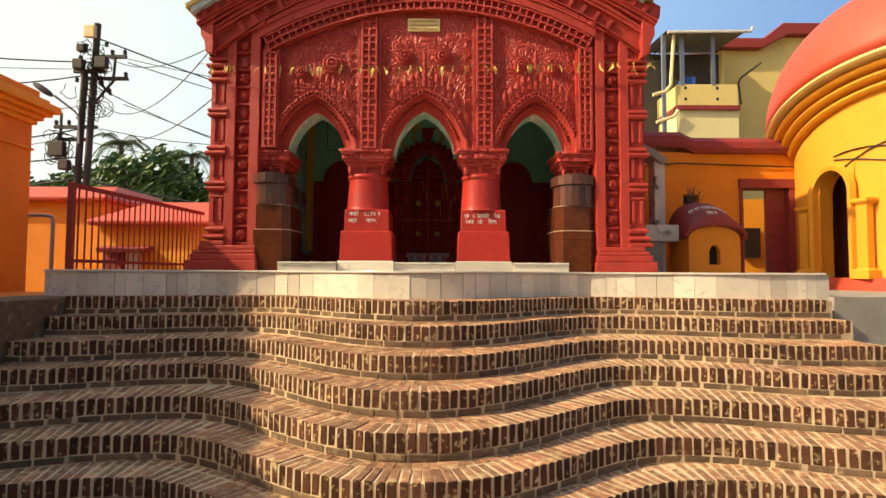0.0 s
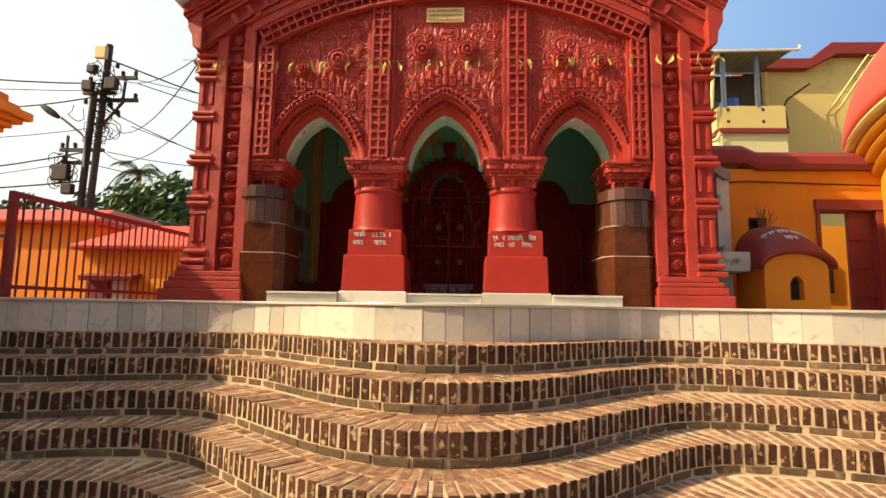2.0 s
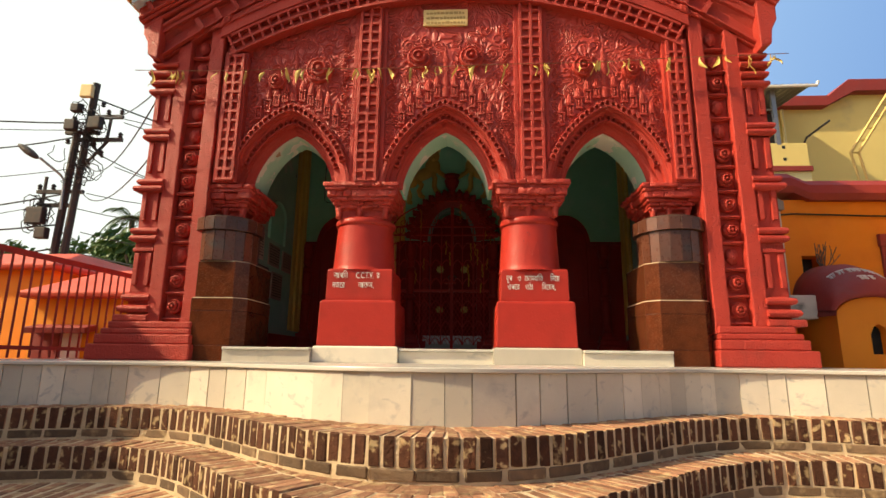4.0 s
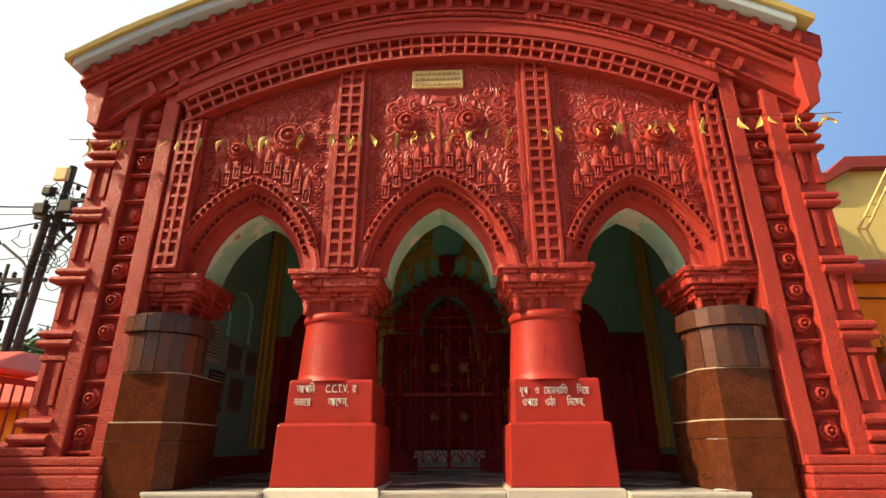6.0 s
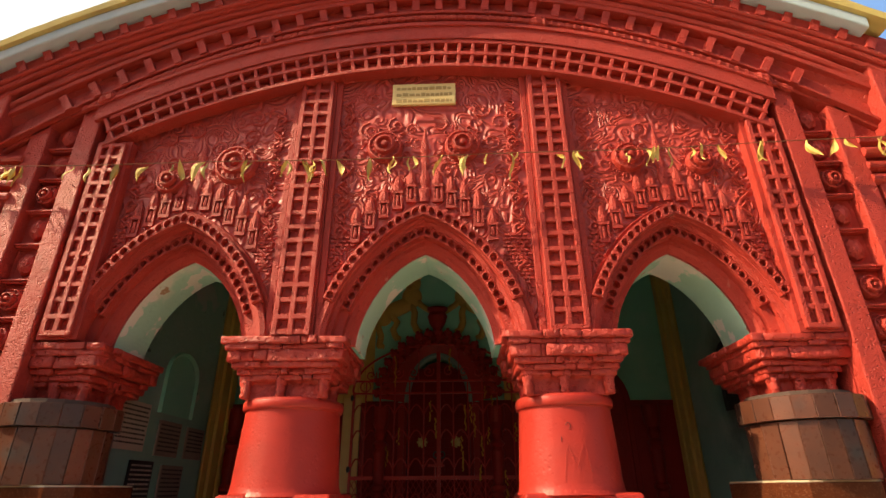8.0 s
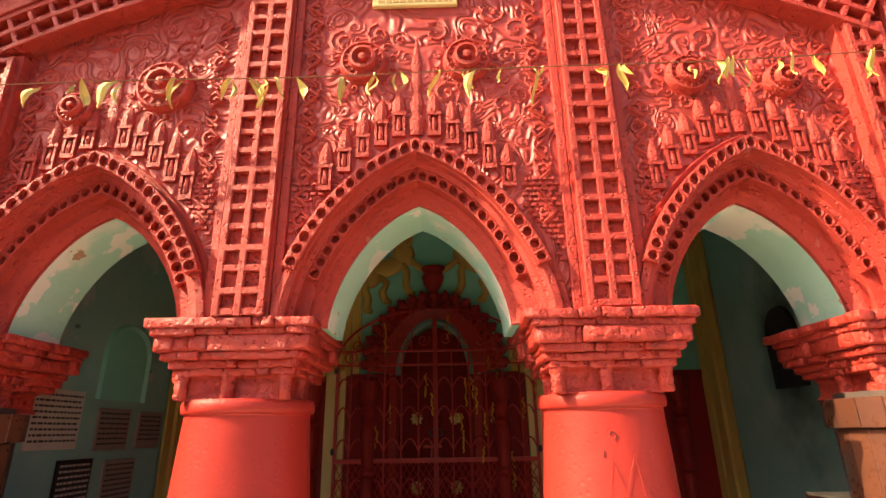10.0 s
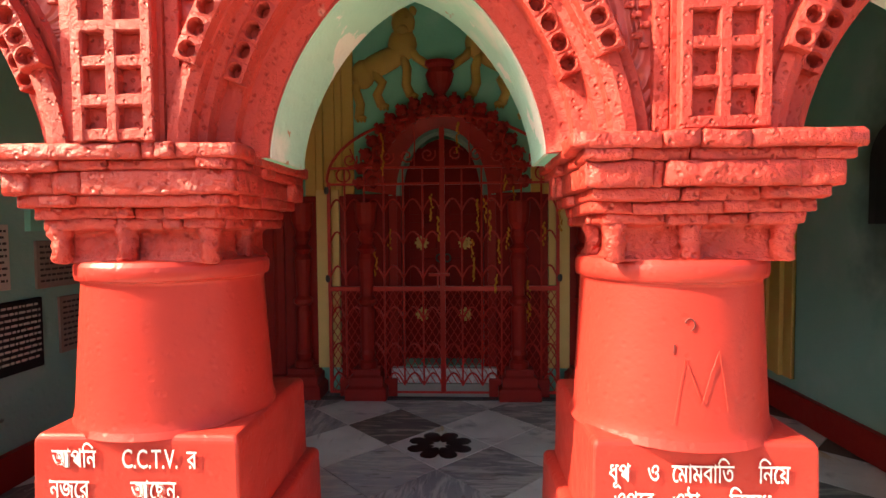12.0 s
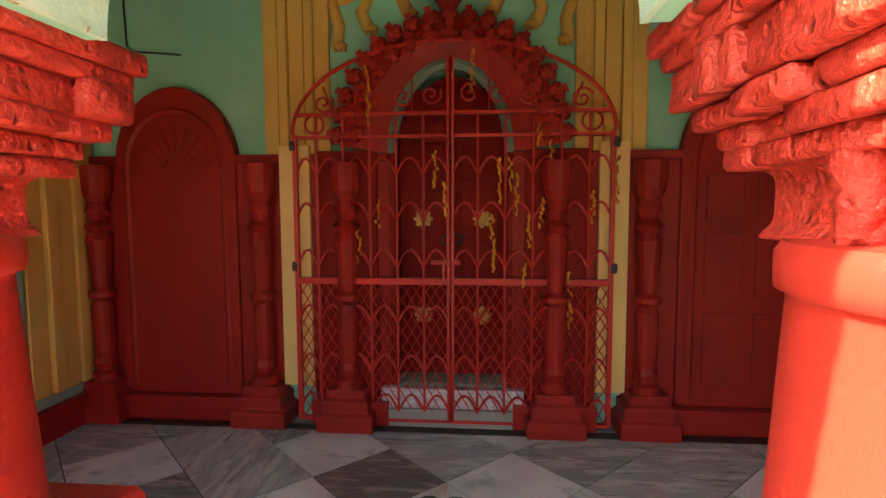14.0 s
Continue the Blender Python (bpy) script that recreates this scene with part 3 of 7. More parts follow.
# cornice
CORNICE = [
    ("plain_band", lambda x: lattice_lo(x) + 0.29, [(-0.13, 0.0), (0.01, 0.0), (0.01, 0.2), (-0.1, 0.2), (-0.11, 0.16), (-0.13, 0.14)], 2.6),
    ("lower_roll", lambda x: lattice_lo(x) + 0.42, [(-0.15, 0.0), (0.0, 0.0), (0.0, 0.05), (-0.14, 0.05)], 2.62),
    ("niche_backing", between(0, 0.03), [(-0.1, 0), (0.1, 0), (0.1, 0.22), (-0.1, 0.22)], 3.3),
    ("fillet", between(0.05, 0.03), [(-0.15, 0), (0, 0), (0, 0.03), (-0.15, 0.03)], 3.35),
    ("upper_fillet", between(0.45, 0.08), [(-0.175, 0), (0.1, 0), (0.1, 0.04), (-0.18, 0.04)], 3.4),
    ("step_moulding", between(0.55, 0.09), [(-0.185, 0), (0.1, 0), (0.1, 0.05), (-0.19, 0.05), (-0.2, 0.025)], 3.44),
    ("step_moulding", between(0.72, 0.09), [(-0.215, 0), (0.1, 0), (0.1, 0.045), (-0.22, 0.045), (-0.23, 0.02)], 3.46),
    ("step_moulding", between(0.86, 0.075), [(-0.245, 0), (0.1, 0), (0.1, 0.045), (-0.25, 0.045), (-0.26, 0.02)], 3.48),
    ("step_moulding", between(0.97, 0.055), [(-0.27, 0), (0.1, 0), (0.1, 0.04), (-0.275, 0.04), (-0.285, 0.02)], 3.5),
    ("frieze", between(0.0, 0.2), [(-0.06, 0), (0.3, 0), (0.3, 0.3), (-0.2, 0.22)], 3.35),
    ("dentil_backing", lambda x: eave_z(x) + 0.06, [(-0.24, 0), (0.3, 0), (0.3, 0.2), (-0.26, 0.2)], 3.52),
]
for name, zf, sec, half in CORNICE:
    bm = bm_new()
    arc_sweep(bm, [(FY + y, dz) for y, dz in sec], zf, CX - half, CX + 0.06 + half, 56)
    part(name, bm, RED, temple, "", 0.006)
# twisted rope
bm = bm_new()
rows = []
for i in range(261):
    x = -2.72 + 5.5 * i / 260
    r = 0.026 * (1 + 0.16 * math.sin(i * 2.1)) + (0.02 if min(abs(x + 1.35), abs(x - 0.92), abs(x + 2.55), abs(x - 2.6)) < 0.05 else 0)
    rows.append([(x, FY - 0.125 + r * math.cos(a), rope_z(x) + r * math.sin(a)) for a in (k * math.pi / 4 for k in range(8))])
grid_faces(bm, rows, close_v=True)
part("rope_moulding", bm, RED, temple, "twisted rope moulding with knots")
# small niches and dentils
for count, half, zf, y, w, h, nm in ((30, 2.85, between(0.0, 0.15), FY - 0.115, 0.03, 0.08, "niche_bar"), (38, 3.38, lambda x: eave_z(x) + 0.13, FY - 0.245, 0.03, 0.055, "dentil")):
    bm = bm_new()
    box(bm, -w, w, -0.045, 0.045, -h, h)
    first = part(nm, bm, RED, temple)
    for i in range(count):
        x = CX - half + 2 * half * i / (count - 1)
        ob = first if i == 0 else new(nm, first.data)
        ob.parent = temple
        ob.matrix_world = pose(x, y, zf(x), 0, math.degrees(math.atan((zf(x - 0.05) - zf(x + 0.05)) / 0.1)), rng.uniform(-3, 3))
# eave and roof
bm = bm_new()
arc_sweep(bm, [(FY - 0.36, 0.0), (FY + 0.2, 0.0), (FY + 0.2, 0.09), (FY - 0.37, 0.09)], lambda x: eave_z(x) + 0.2, -3.56, 3.34, 60)
part("eave_slab", bm, EAVE, temple, "white and pale blue painted eave slab", 0.012)
bm = bm_new()
rows = []
for i in range(61):
    x = -3.62 + 7.1 * i / 60
    z = eave_z(x) + 0.292
    rows.append([(x, FY - 0.4, z), (x, FY - 0.41, z + 0.06 + rng.uniform(-0.008, 0.008)), (x, FY - 0.3, z + 0.1), (x, FY + 0.5, z + 0.5), (x, FY + 1.6, z + 0.75), (x, FY + 3.2, z + 0.2), (x, FY + 3.2, z)])
vs = grid_faces(bm, rows, close_v=True)
bm.faces.new(vs[0][::-1])
bm.faces.new(vs[-1])
part("roof", bm, ROOF, temple, "yellow lime-plastered curved roof")


def rosette(name, r, parent, x, y, z, petals=14):
    """Raised round boss with rings and petals."""
    bm = bm_new()
    lathe(bm, [(r * 1.05, -0.02), (r * 1.02, 0.02), (r * 0.94, 0.05), (r * 0.86, 0.055), (r * 0.8, 0.04), (r * 0.62, 0.045), (r * 0.56, 0.08), (r * 0.44, 0.085), (r * 0.36, 0.055), (r * 0.22, 0.055), (r * 0.15, 0.085), (r * 0.04, 0.09)], 0, 0, 28)
    for i in range(petals):
        a = 2 * math.pi * i / petals
        box(bm, r * 0.62, r * 0.88, -r * 0.05, r * 0.05, 0.02, 0.05, Matrix.Rotation(a, 4, "Z"))
    ob = part(name, bm, RED, parent)
    ob.matrix_world = Matrix.Translation((x, y, z)) @ Matrix.Rotation(radians(90), 4, "X")
    return ob


# ---- corner towers ----
for sx in (-1, 1):
    TX = 0.03

    def xr(a, b):
        return sorted((TX + sx * a, TX + sx * b))
    tower = new("corner_tower")
    tower.parent = temple
    bm = bm_new()
    a, b = xr(2.6, 3.4)
    box(bm, a, b, FY + 0.0, FY + 0.56, PLATFORM, 5.75)
    a, b = xr(3.1, 3.4)
    box(bm, a, b, FY + 0.5, FY + 3.4, PLATFORM - 0.3, 6.2)
    part("tower_wall", bm, RED, tower)
    for p, q, zt in ((2.61, 2.76, 5.42), (2.985, 3.13, 5.2)):
        bm = bm_new()
        a, b = xr(p, q)
        n = 14
        rows = []
        for i in range(n + 1):
            z = 1.9 + (zt - 1.9) * i / n
            j = rng.uniform(-0.004, 0.004)
            rows.append([(a + j, FY - 0.1, z), (b + j, FY - 0.1, z), (b + j, FY + 0.01, z), (a + j, FY + 0.01, z)])
        vs = grid_faces(bm, rows, close_v=True)
        bm.faces.new(vs[0][::-1]); bm.faces.new(vs[-1])
        part("plain_strip", bm, RED, tower, "", 0.01)
    a, b = xr(2.765, 2.98)
    zs = 2.0
    i = 0
    while zs < 5.1:
        bm = bm_new()
        box(bm, a, b, FY - 0.05, FY + 0.01, zs - 0.018, zs + 0.018)
        box(bm, a, b, FY - 0.065, FY - 0.03, zs - 0.006, zs + 0.01)
        part("rung", bm, RED, tower, "", 0.006)
        if i < 2 or i in (4, 5) or i % 3 == 0:
            rosette("medallion", 0.078, tower, (a + b) / 2, FY - 0.01, zs + 0.135, 10)
        else:
            bm = bm_new()
            lathe(bm, [(0.07, -0.02), (0.062, 0.02), (0.03, 0.045), (0.01, 0.05)], 0, 0, 7, 1.0, 1.3)
            part("leaf_boss", bm, RED, tower).matrix_world = Matrix.Translation(((a + b) / 2, FY - 0.01, zs + 0.135)) @ Matrix.Rotation(radians(90), 4, "X")
        zs += 0.272
        i += 1
    # turret with roll mouldings
    a, b = xr(3.12, 3.36)
    bm = bm_new()
    box(bm, a, b, FY - 0.06, FY + 0.3, 1.9, 5.3)
    part("turret_shaft", bm, RED, tower)
    bm = bm_new()
    for z0 in (2.35, 3.05, 3.6, 4.2):
        for p in (3.16, 3.29):
            c, d = xr(p, p + 0.05)
            box(bm, c, d, FY - 0.09, FY + 0.2, z0, z0 + 0.34)
        c, d = xr(3.14, 3.37)
        box(bm, c, d, FY - 0.09, FY + 0.2, z0 + 0.36, z0 + 0.4)
    part("turret_panel", bm, RED, tower, "", 0.006)
    for z in (2.1, 2.22, 2.85, 2.93, 3.4, 3.48, 4.0, 4.07, 4.55, 4.66, 4.77, 4.88):
        bm = bm_new()
        c, d = xr(3.11, 3.385 + (0.025 if z in (2.1, 3.4, 4.77) else 0.0))
        o = 0.015 if z in (2.1, 3.4, 4.77) else 0.0
        rows = [[(c if sx > 0 else c - q, FY - 0.1 - o - q, z + dz), (d + (q if sx > 0 else 0), FY - 0.1 - o - q, z + dz), (d + (q if sx > 0 else 0), FY + 0.4, z + dz), (c if sx > 0 else c - q, FY + 0.4, z + dz)] for q, dz in ((-0.02, -0.04), (0.016, -0.026), (0.026, 0), (0.016, 0.026), (-0.02, 0.04))]
        vs = grid_faces(bm, rows, close_v=True)
        bm.faces.new(vs[0][::-1]); bm.faces.new(vs[-1])
        part("roll_moulding", bm, RED, tower, "", 0.005)
    # stepped base
    for p, q, y, z0, z1 in ((2.58, 3.66, 0.2, 1.581, 1.74), (2.6, 3.6, 0.175, 1.74, 1.84), (2.62, 3.56, 0.15, 1.84, 1.9), (2.62, 3.5, 0.135, 1.9, 1.97), (3.1, 3.47, 0.13, 1.97, 2.04)):
        bm = bm_new()
        a, b = xr(p, q - (0.15 if sx > 0 and q > 3.48 else 0.0))
        box(bm, a, b, FY - y, FY + 0.5, z0, z1)
        part("base_course", bm, RED, tower, "", 0.015)
    # curved bracket under the eave
    bm = bm_new()
    prof = [(3.3, 4.9), (3.42, 4.95), (3.44, 5.1), (3.5, 5.2), (3.5, 5.32), (3.58, 5.45), (3.6, 5.6), (3.3, 5.75)]
    prism(bm, [(TX + sx * p, z + (0.1 if sx > 0 else 0.03) * (z - 4.9) / 0.7) for p, z in prof], FY - 0.22, FY + 0.6)
    part("corner_bracket", bm, RED, tower, "", 0.012)

# ---- columns ----
BENGALI_L = ("\u0986\u09aa\u09bf\u09a8", "C.C.T.V.", "\u09b0"), ("\u09a8\u099c\u09c7\u09b0", "\u0986\u09c7\u099b\u09a8,")


def lettering(text, x, y, z, size, parent):
    cu = bpy.data.curves.new("lettering", "FONT")
    cu.body, cu.size, cu.extrude, cu.offset, cu.align_x, cu.resolution_u = text, size, 0.001, 0.0, "CENTER", 3
    cu.materials.append(WHITE)
    ob = new("lettering", cu)
    ob.parent = parent
    ob["label"] = "hand-painted white lettering"
    ob.matrix_world = pose(x, y, z, 90, 0, 0) @ Matrix.Diagonal((0.6, 1, 1, 1))
    return ob


def brick_course(parent, cx, cy, hx, hy, z0, z1, jit):
    """A ring of separately jutting bricks round a square core."""
    bm = bm_new()
    box(bm, cx - hx + 0.03, cx + hx - 0.03, cy - hy + 0.03, cy + hy - 0.03, z0, z1)
    core = part("corbel_course", bm, RED, parent)
    for ax in (0, 1):
        h, o = (hx, hy) if ax == 0 else (hy, hx)
        for s in (-1, 1):
            if ax == 0 and s > 0:
                continue
            cuts = [-h] + sorted(rng.uniform(-h * 0.8, h * 0.8) for _ in range(3)) + [h]
            for a, b in zip(cuts[:-1], cuts[1:]):
                if b - a < 0.03:
                    continue
                q = o + rng.uniform(-jit, jit)
                lo, hi = z0 - 0.003 + rng.uniform(0, jit * 0.3), z1 + 0.003 - rng.uniform(0.0, jit * 0.35)
                bm = bm_new()
                if ax == 0:
                    box(bm, cx + a + 0.002, cx + b - 0.002, *sorted((cy + s * (o - 0.1), cy + s * q)), lo, hi)
                else:
                    box(bm, *sorted((cx + s * (o - 0.1), cx + s * q)), cy + a + 0.002, cy + b - 0.002, lo, hi)
                bmesh.ops.bevel(bm, geom=list(bm.edges), offset=0.006, segments=1, affect="EDGES")
                bmesh.ops.subdivide_edges(bm, edges=list(bm.edges), cuts=2, use_grid_fill=True)
                for v in bm.verts:
                    v.co += 0.006 * noise.noise_vector(v.co * 9) + 0.0035 * noise.noise_vector(v.co * 37)
                part("brick", bm, RED_ROUGH, core, smooth=True)


def capital(parent, cx, cy, hx, hy, z0, label=""):
    cap = part("capital_neck", (lambda b: (square_stack(b, [(-0.05, z0), (-0.07, z0 + 0.03), (-0.07, z0 + 0.1), (-0.03, z0 + 0.13)], cx, cy, hx - 0.05, hy - 0.05), b)[1])(bm_new()), RED_ROUGH, parent, label, 0.01)
    courses = [(-0.015, 0.115, 0.15, 0.012), (0.005, 0.15, 0.188, 0.016), (0.032, 0.188, 0.226, 0.018), (0.062, 0.226, 0.3, 0.02), (0.07, 0.3, 0.335, 0.014), (0.09, 0.335, 0.38, 0.012)]
    for o, a, b, j in courses:
        brick_course(parent, cx, cy, hx - 0.05 + o, hy - 0.05 + o, z0 + a, z0 + b, j)
    for px, py in ((-1, -1), (1, -1), (-0.1, -1), (-1, 0), (1, 0)):
        bm = bm_new()
        x, y = cx + px * (hx - 0.105), cy + py * (hy - 0.105)
        lathe(bm, [(0.02, z0 + 0.0), (0.032, z0 + 0.006), (0.035, z0 + 0.02), (0.03, z0 + 0.045), (0.036, z0 + 0.06), (0.03, z0 + 0.075), (0.038, z0 + 0.1), (0.042, z0 + 0.13)], x, y, 12)
        for v in bm.verts:
            v.co += 0.008 * noise.noise_vector(v.co * 22)
        part("bracket_figure", bm, RED_ROUGH, parent, smooth=True)
    return cap


for sx in (-1, 1):
    cx, cy = sx * 0.913, 8.195
    column = thing("column", "round red-painted column on a square pedestal with white lettering", "column", "columns of the porch")
    bm = bm_new()
    square_stack(bm, [(0.045, PLATFORM), (0.045, 1.73), (0.03, 1.745)], cx, cy, 0.39, 0.39)
    part("plinth", bm, MARBLE, column, "grey-white marble plinth", 0.006)
    bm = bm_new()
    square_stack(bm, [(0.012, 1.745), (0.0, 2.2), (-0.02, 2.215)], cx, cy, 0.395, 0.395)
    part("pedestal", bm, RED_SMOOTH, column, "", 0.014)
    bm = bm_new()
    square_stack(bm, [(0.006, 2.2), (0.0, 2.535), (-0.012, 2.552)], cx, cy, 0.345, 0.345)
    part("pedestal_block", bm, RED_SMOOTH, column, "", 0.012)
    bm = bm_new()
    px0, py0, k = cx, cy, 1.035 if sx < 0 else 0.99
    cx, cy = (-0.933, 8.178) if sx < 0 else (0.893, 8.13)
    lathe(bm, [(0.345 * k, 2.54), (0.335 * k, 2.565), (0.328 * k, 2.6), (0.302 * k, 3.03), (0.302 * k, 3.045), (0.318 * k, 3.05), (0.322 * k, 3.07), (0.322 * k, 3.1), (0.312 * k, 3.115), (0.26, 3.12)], cx, cy, 64)
    for v in bm.verts:
        if 2.55 < v.co.z < 3.05:
            v.co += 0.006 * noise.noise_vector(v.co * 2.5)
    sh = part("shaft", bm, RED_SMOOTH, column)
    for f in sh.data.polygons:
        f.use_smooth = abs(f.normal.z) < 0.4
    capital(column, cx, cy, 0.36, 0.36, 3.11)
    if sx > 0:
        for pts in ([(-0.055, 2.925), (-0.05, 2.935), (-0.042, 2.94), (-0.034, 2.937), (-0.028, 2.928), (-0.027, 2.918), (-0.031, 2.908), (-0.037, 2.902)], [(-0.085, 2.86), (-0.088, 2.83)]):
            bm = bm_new()
            tube(bm, [(cx + px, cy - math.sqrt((0.331 - (z - 2.56) * 0.062) ** 2 - px * px), z) for px, z in pts], 0.0022, 6)
            part("paint_drip", bm, MAROON_DARK, column, "dark maroon paint drip")
        bm = bm_new()
        tube(bm, [(cx + px, cy - math.sqrt((0.33 - (z - 2.56) * 0.062) ** 2 - px * px), z) for px, z in ((-0.09, 2.62), (-0.07, 2.74), (-0.055, 2.82), (-0.03, 2.74), (-0.01, 2.68), (0.02, 2.78), (0.045, 2.84), (0.06, 2.74), (0.07, 2.66))], 0.0012, 6)
        part("scrawled_mark", bm, RED_MARK, column, "faint scrawled mark in darker red")
    cx, cy = px0, py0
    yt = cy - 0.3535
    if sx < 0:
        for s, dx, dz in (("\u0986\u09aa\u09bf\u09a8", -0.2, 0.232), ("C.C.T.V.", 0.055, 0.232), ("\u09b0", 0.195, 0.232), ("\u09a8\u099c\u09c7\u09b0", -0.22, 0.13), ("\u0986\u09c7\u099b\u09a8,", 0.07, 0.13)):
            lettering(s, cx + dx, yt, 2.215 + dz, 0.09, column)
    else:
        for s, dx, dz in (("\u09a7\u09c2\u09aa", -0.265, 0.21), ("\u0993", -0.16, 0.21), ("\u09c7\u09ae\u09be\u09ae\u09ac\u09be\u09bf\u09a4", -0.01, 0.21), ("\u09bf\u09a8\u09c7\u09df", 0.205, 0.21), ("\u0993\u09aa\u09c7\u09b0", -0.22, 0.12), ("\u0993\u09a0\u09be", -0.06, 0.12), ("\u09bf\u09a8\u09c7\u09b7\u09a7,", 0.14, 0.12)):
            lettering(s, cx + dx, yt, 2.215 + dz, 0.085, column)
    # granite pilaster at the jamb
    jx = -2.4 if sx < 0 else 2.33
    pil = thing("stone_pilaster", "dark brown polished granite pilaster with a red brick capital", "pilaster", "pilasters of the porch")
    y0, y1 = FY - 0.12, FY + 0.62

    def jamb(bm, o, z0, z1):
        hx, ch = 0.325 - o, 0.11
        slab(bm, [(jx - hx, y0 + o + ch), (jx - hx + ch, y0 + o), (jx + hx - ch, y0 + o), (jx + hx, y0 + o + ch), (jx + hx, y1), (jx - hx, y1)], z0, z1)
    for o, z0, z1 in ((0.0, PLATFORM, 1.735), (0.001, 1.737, 2.085), (0.0, 2.087, 2.215), (0.018, 2.227, 2.6)):
        bm = bm_new()
        jamb(bm, o, z0, z1)
        part("granite_block", bm, GRANITE, pil, "", 0.004)
    for o, z in ((0.006, 2.213), (0.026, 2.598)):
        bm = bm_new()
        jamb(bm, o, z, z + 0.012)
        part("joint", bm, MORTAR, pil, "pale mortar joint")
    sx0, sy0 = jx + (0.03 if sx > 0 else -0.03), FY + 0.18
    bm = bm_new()
    lathe(bm, [(0.3, 2.609), (0.3, 3.1)], sx0, sy0, 20)
    part("shaft_core", bm, CEMENT, pil, "worn cement core")
    for nm, r, z0, z1, n in (("shaft_strip", 0.325, 2.612, 2.93, 20), ("band_tile", 0.36, 2.935, 3.07, 20)):
        first = None
        for i in range(n):
            a = 2 * math.pi * (i + 0.5) / n
            if math.sin(a) > 0.5:
                continue
            if first is None:
                bm = bm_new()
                w = r * math.tan(math.pi / n) - 0.0015
                box(bm, r - 0.05, r, -w, w, z0, z1)
                bmesh.ops.bevel(bm, geom=list(bm.edges), offset=0.003, segments=1, affect="EDGES")
                ob = first = part(nm, bm, GRANITE_TILE, pil)
            else:
                ob = new(nm, first.data)
                ob.parent = pil
            ob.matrix_world = pose(sx0, sy0, 0, 0, 0, math.degrees(a) + rng.uniform(-0.6, 0.6))
    capital(pil, jx + sx * 0.03, cy - 0.03, 0.28, 0.36, 3.08, "red-painted brick capital")

# marble sill between the pedestals
for i, (a, b) in enumerate(((-2.24, -1.352), (-0.474, 0.474), (1.352, 2.2))):
    bm = bm_new()
    box(bm, a, b, FY - 0.135 if i != 1 else FY + 0.0, FY + 0.6, PLATFORM, INNER - 0.045)
    sill = tagged(part("porch_sill", bm, MARBLE, None), "low grey marble sill between the columns", "sill", "sills of the porch", "structure")
    bm = bm_new()
    box(bm, a, b, FY - 0.16 if i != 1 else FY - 0.03, FY + 0.6, INNER - 0.043, INNER - 0.015)
    part("nosing", bm, MARBLE_TOP, sill, "", 0.006)

# ---- relief panels over the arches ----
def spiral(bm, x, z, r, turns, start, hand, y, w):
    n = int(9 * turns)
    pts = []
    for i in range(n + 1):
        f = i / n
        a = start + hand * f * turns * 2 * math.pi
        q = r * (1 - 0.85 * f)
        pts.append((x + q * math.cos(a), y, z + q * math.sin(a)))
    tube(bm, pts, w, 5)


def relief_top(x):
    return lattice_lo(x) - 0.03


def free_of(x, z, keep):
    return all((x - a) ** 2 + (z - b) ** 2 > r * r for a, b, r in keep)


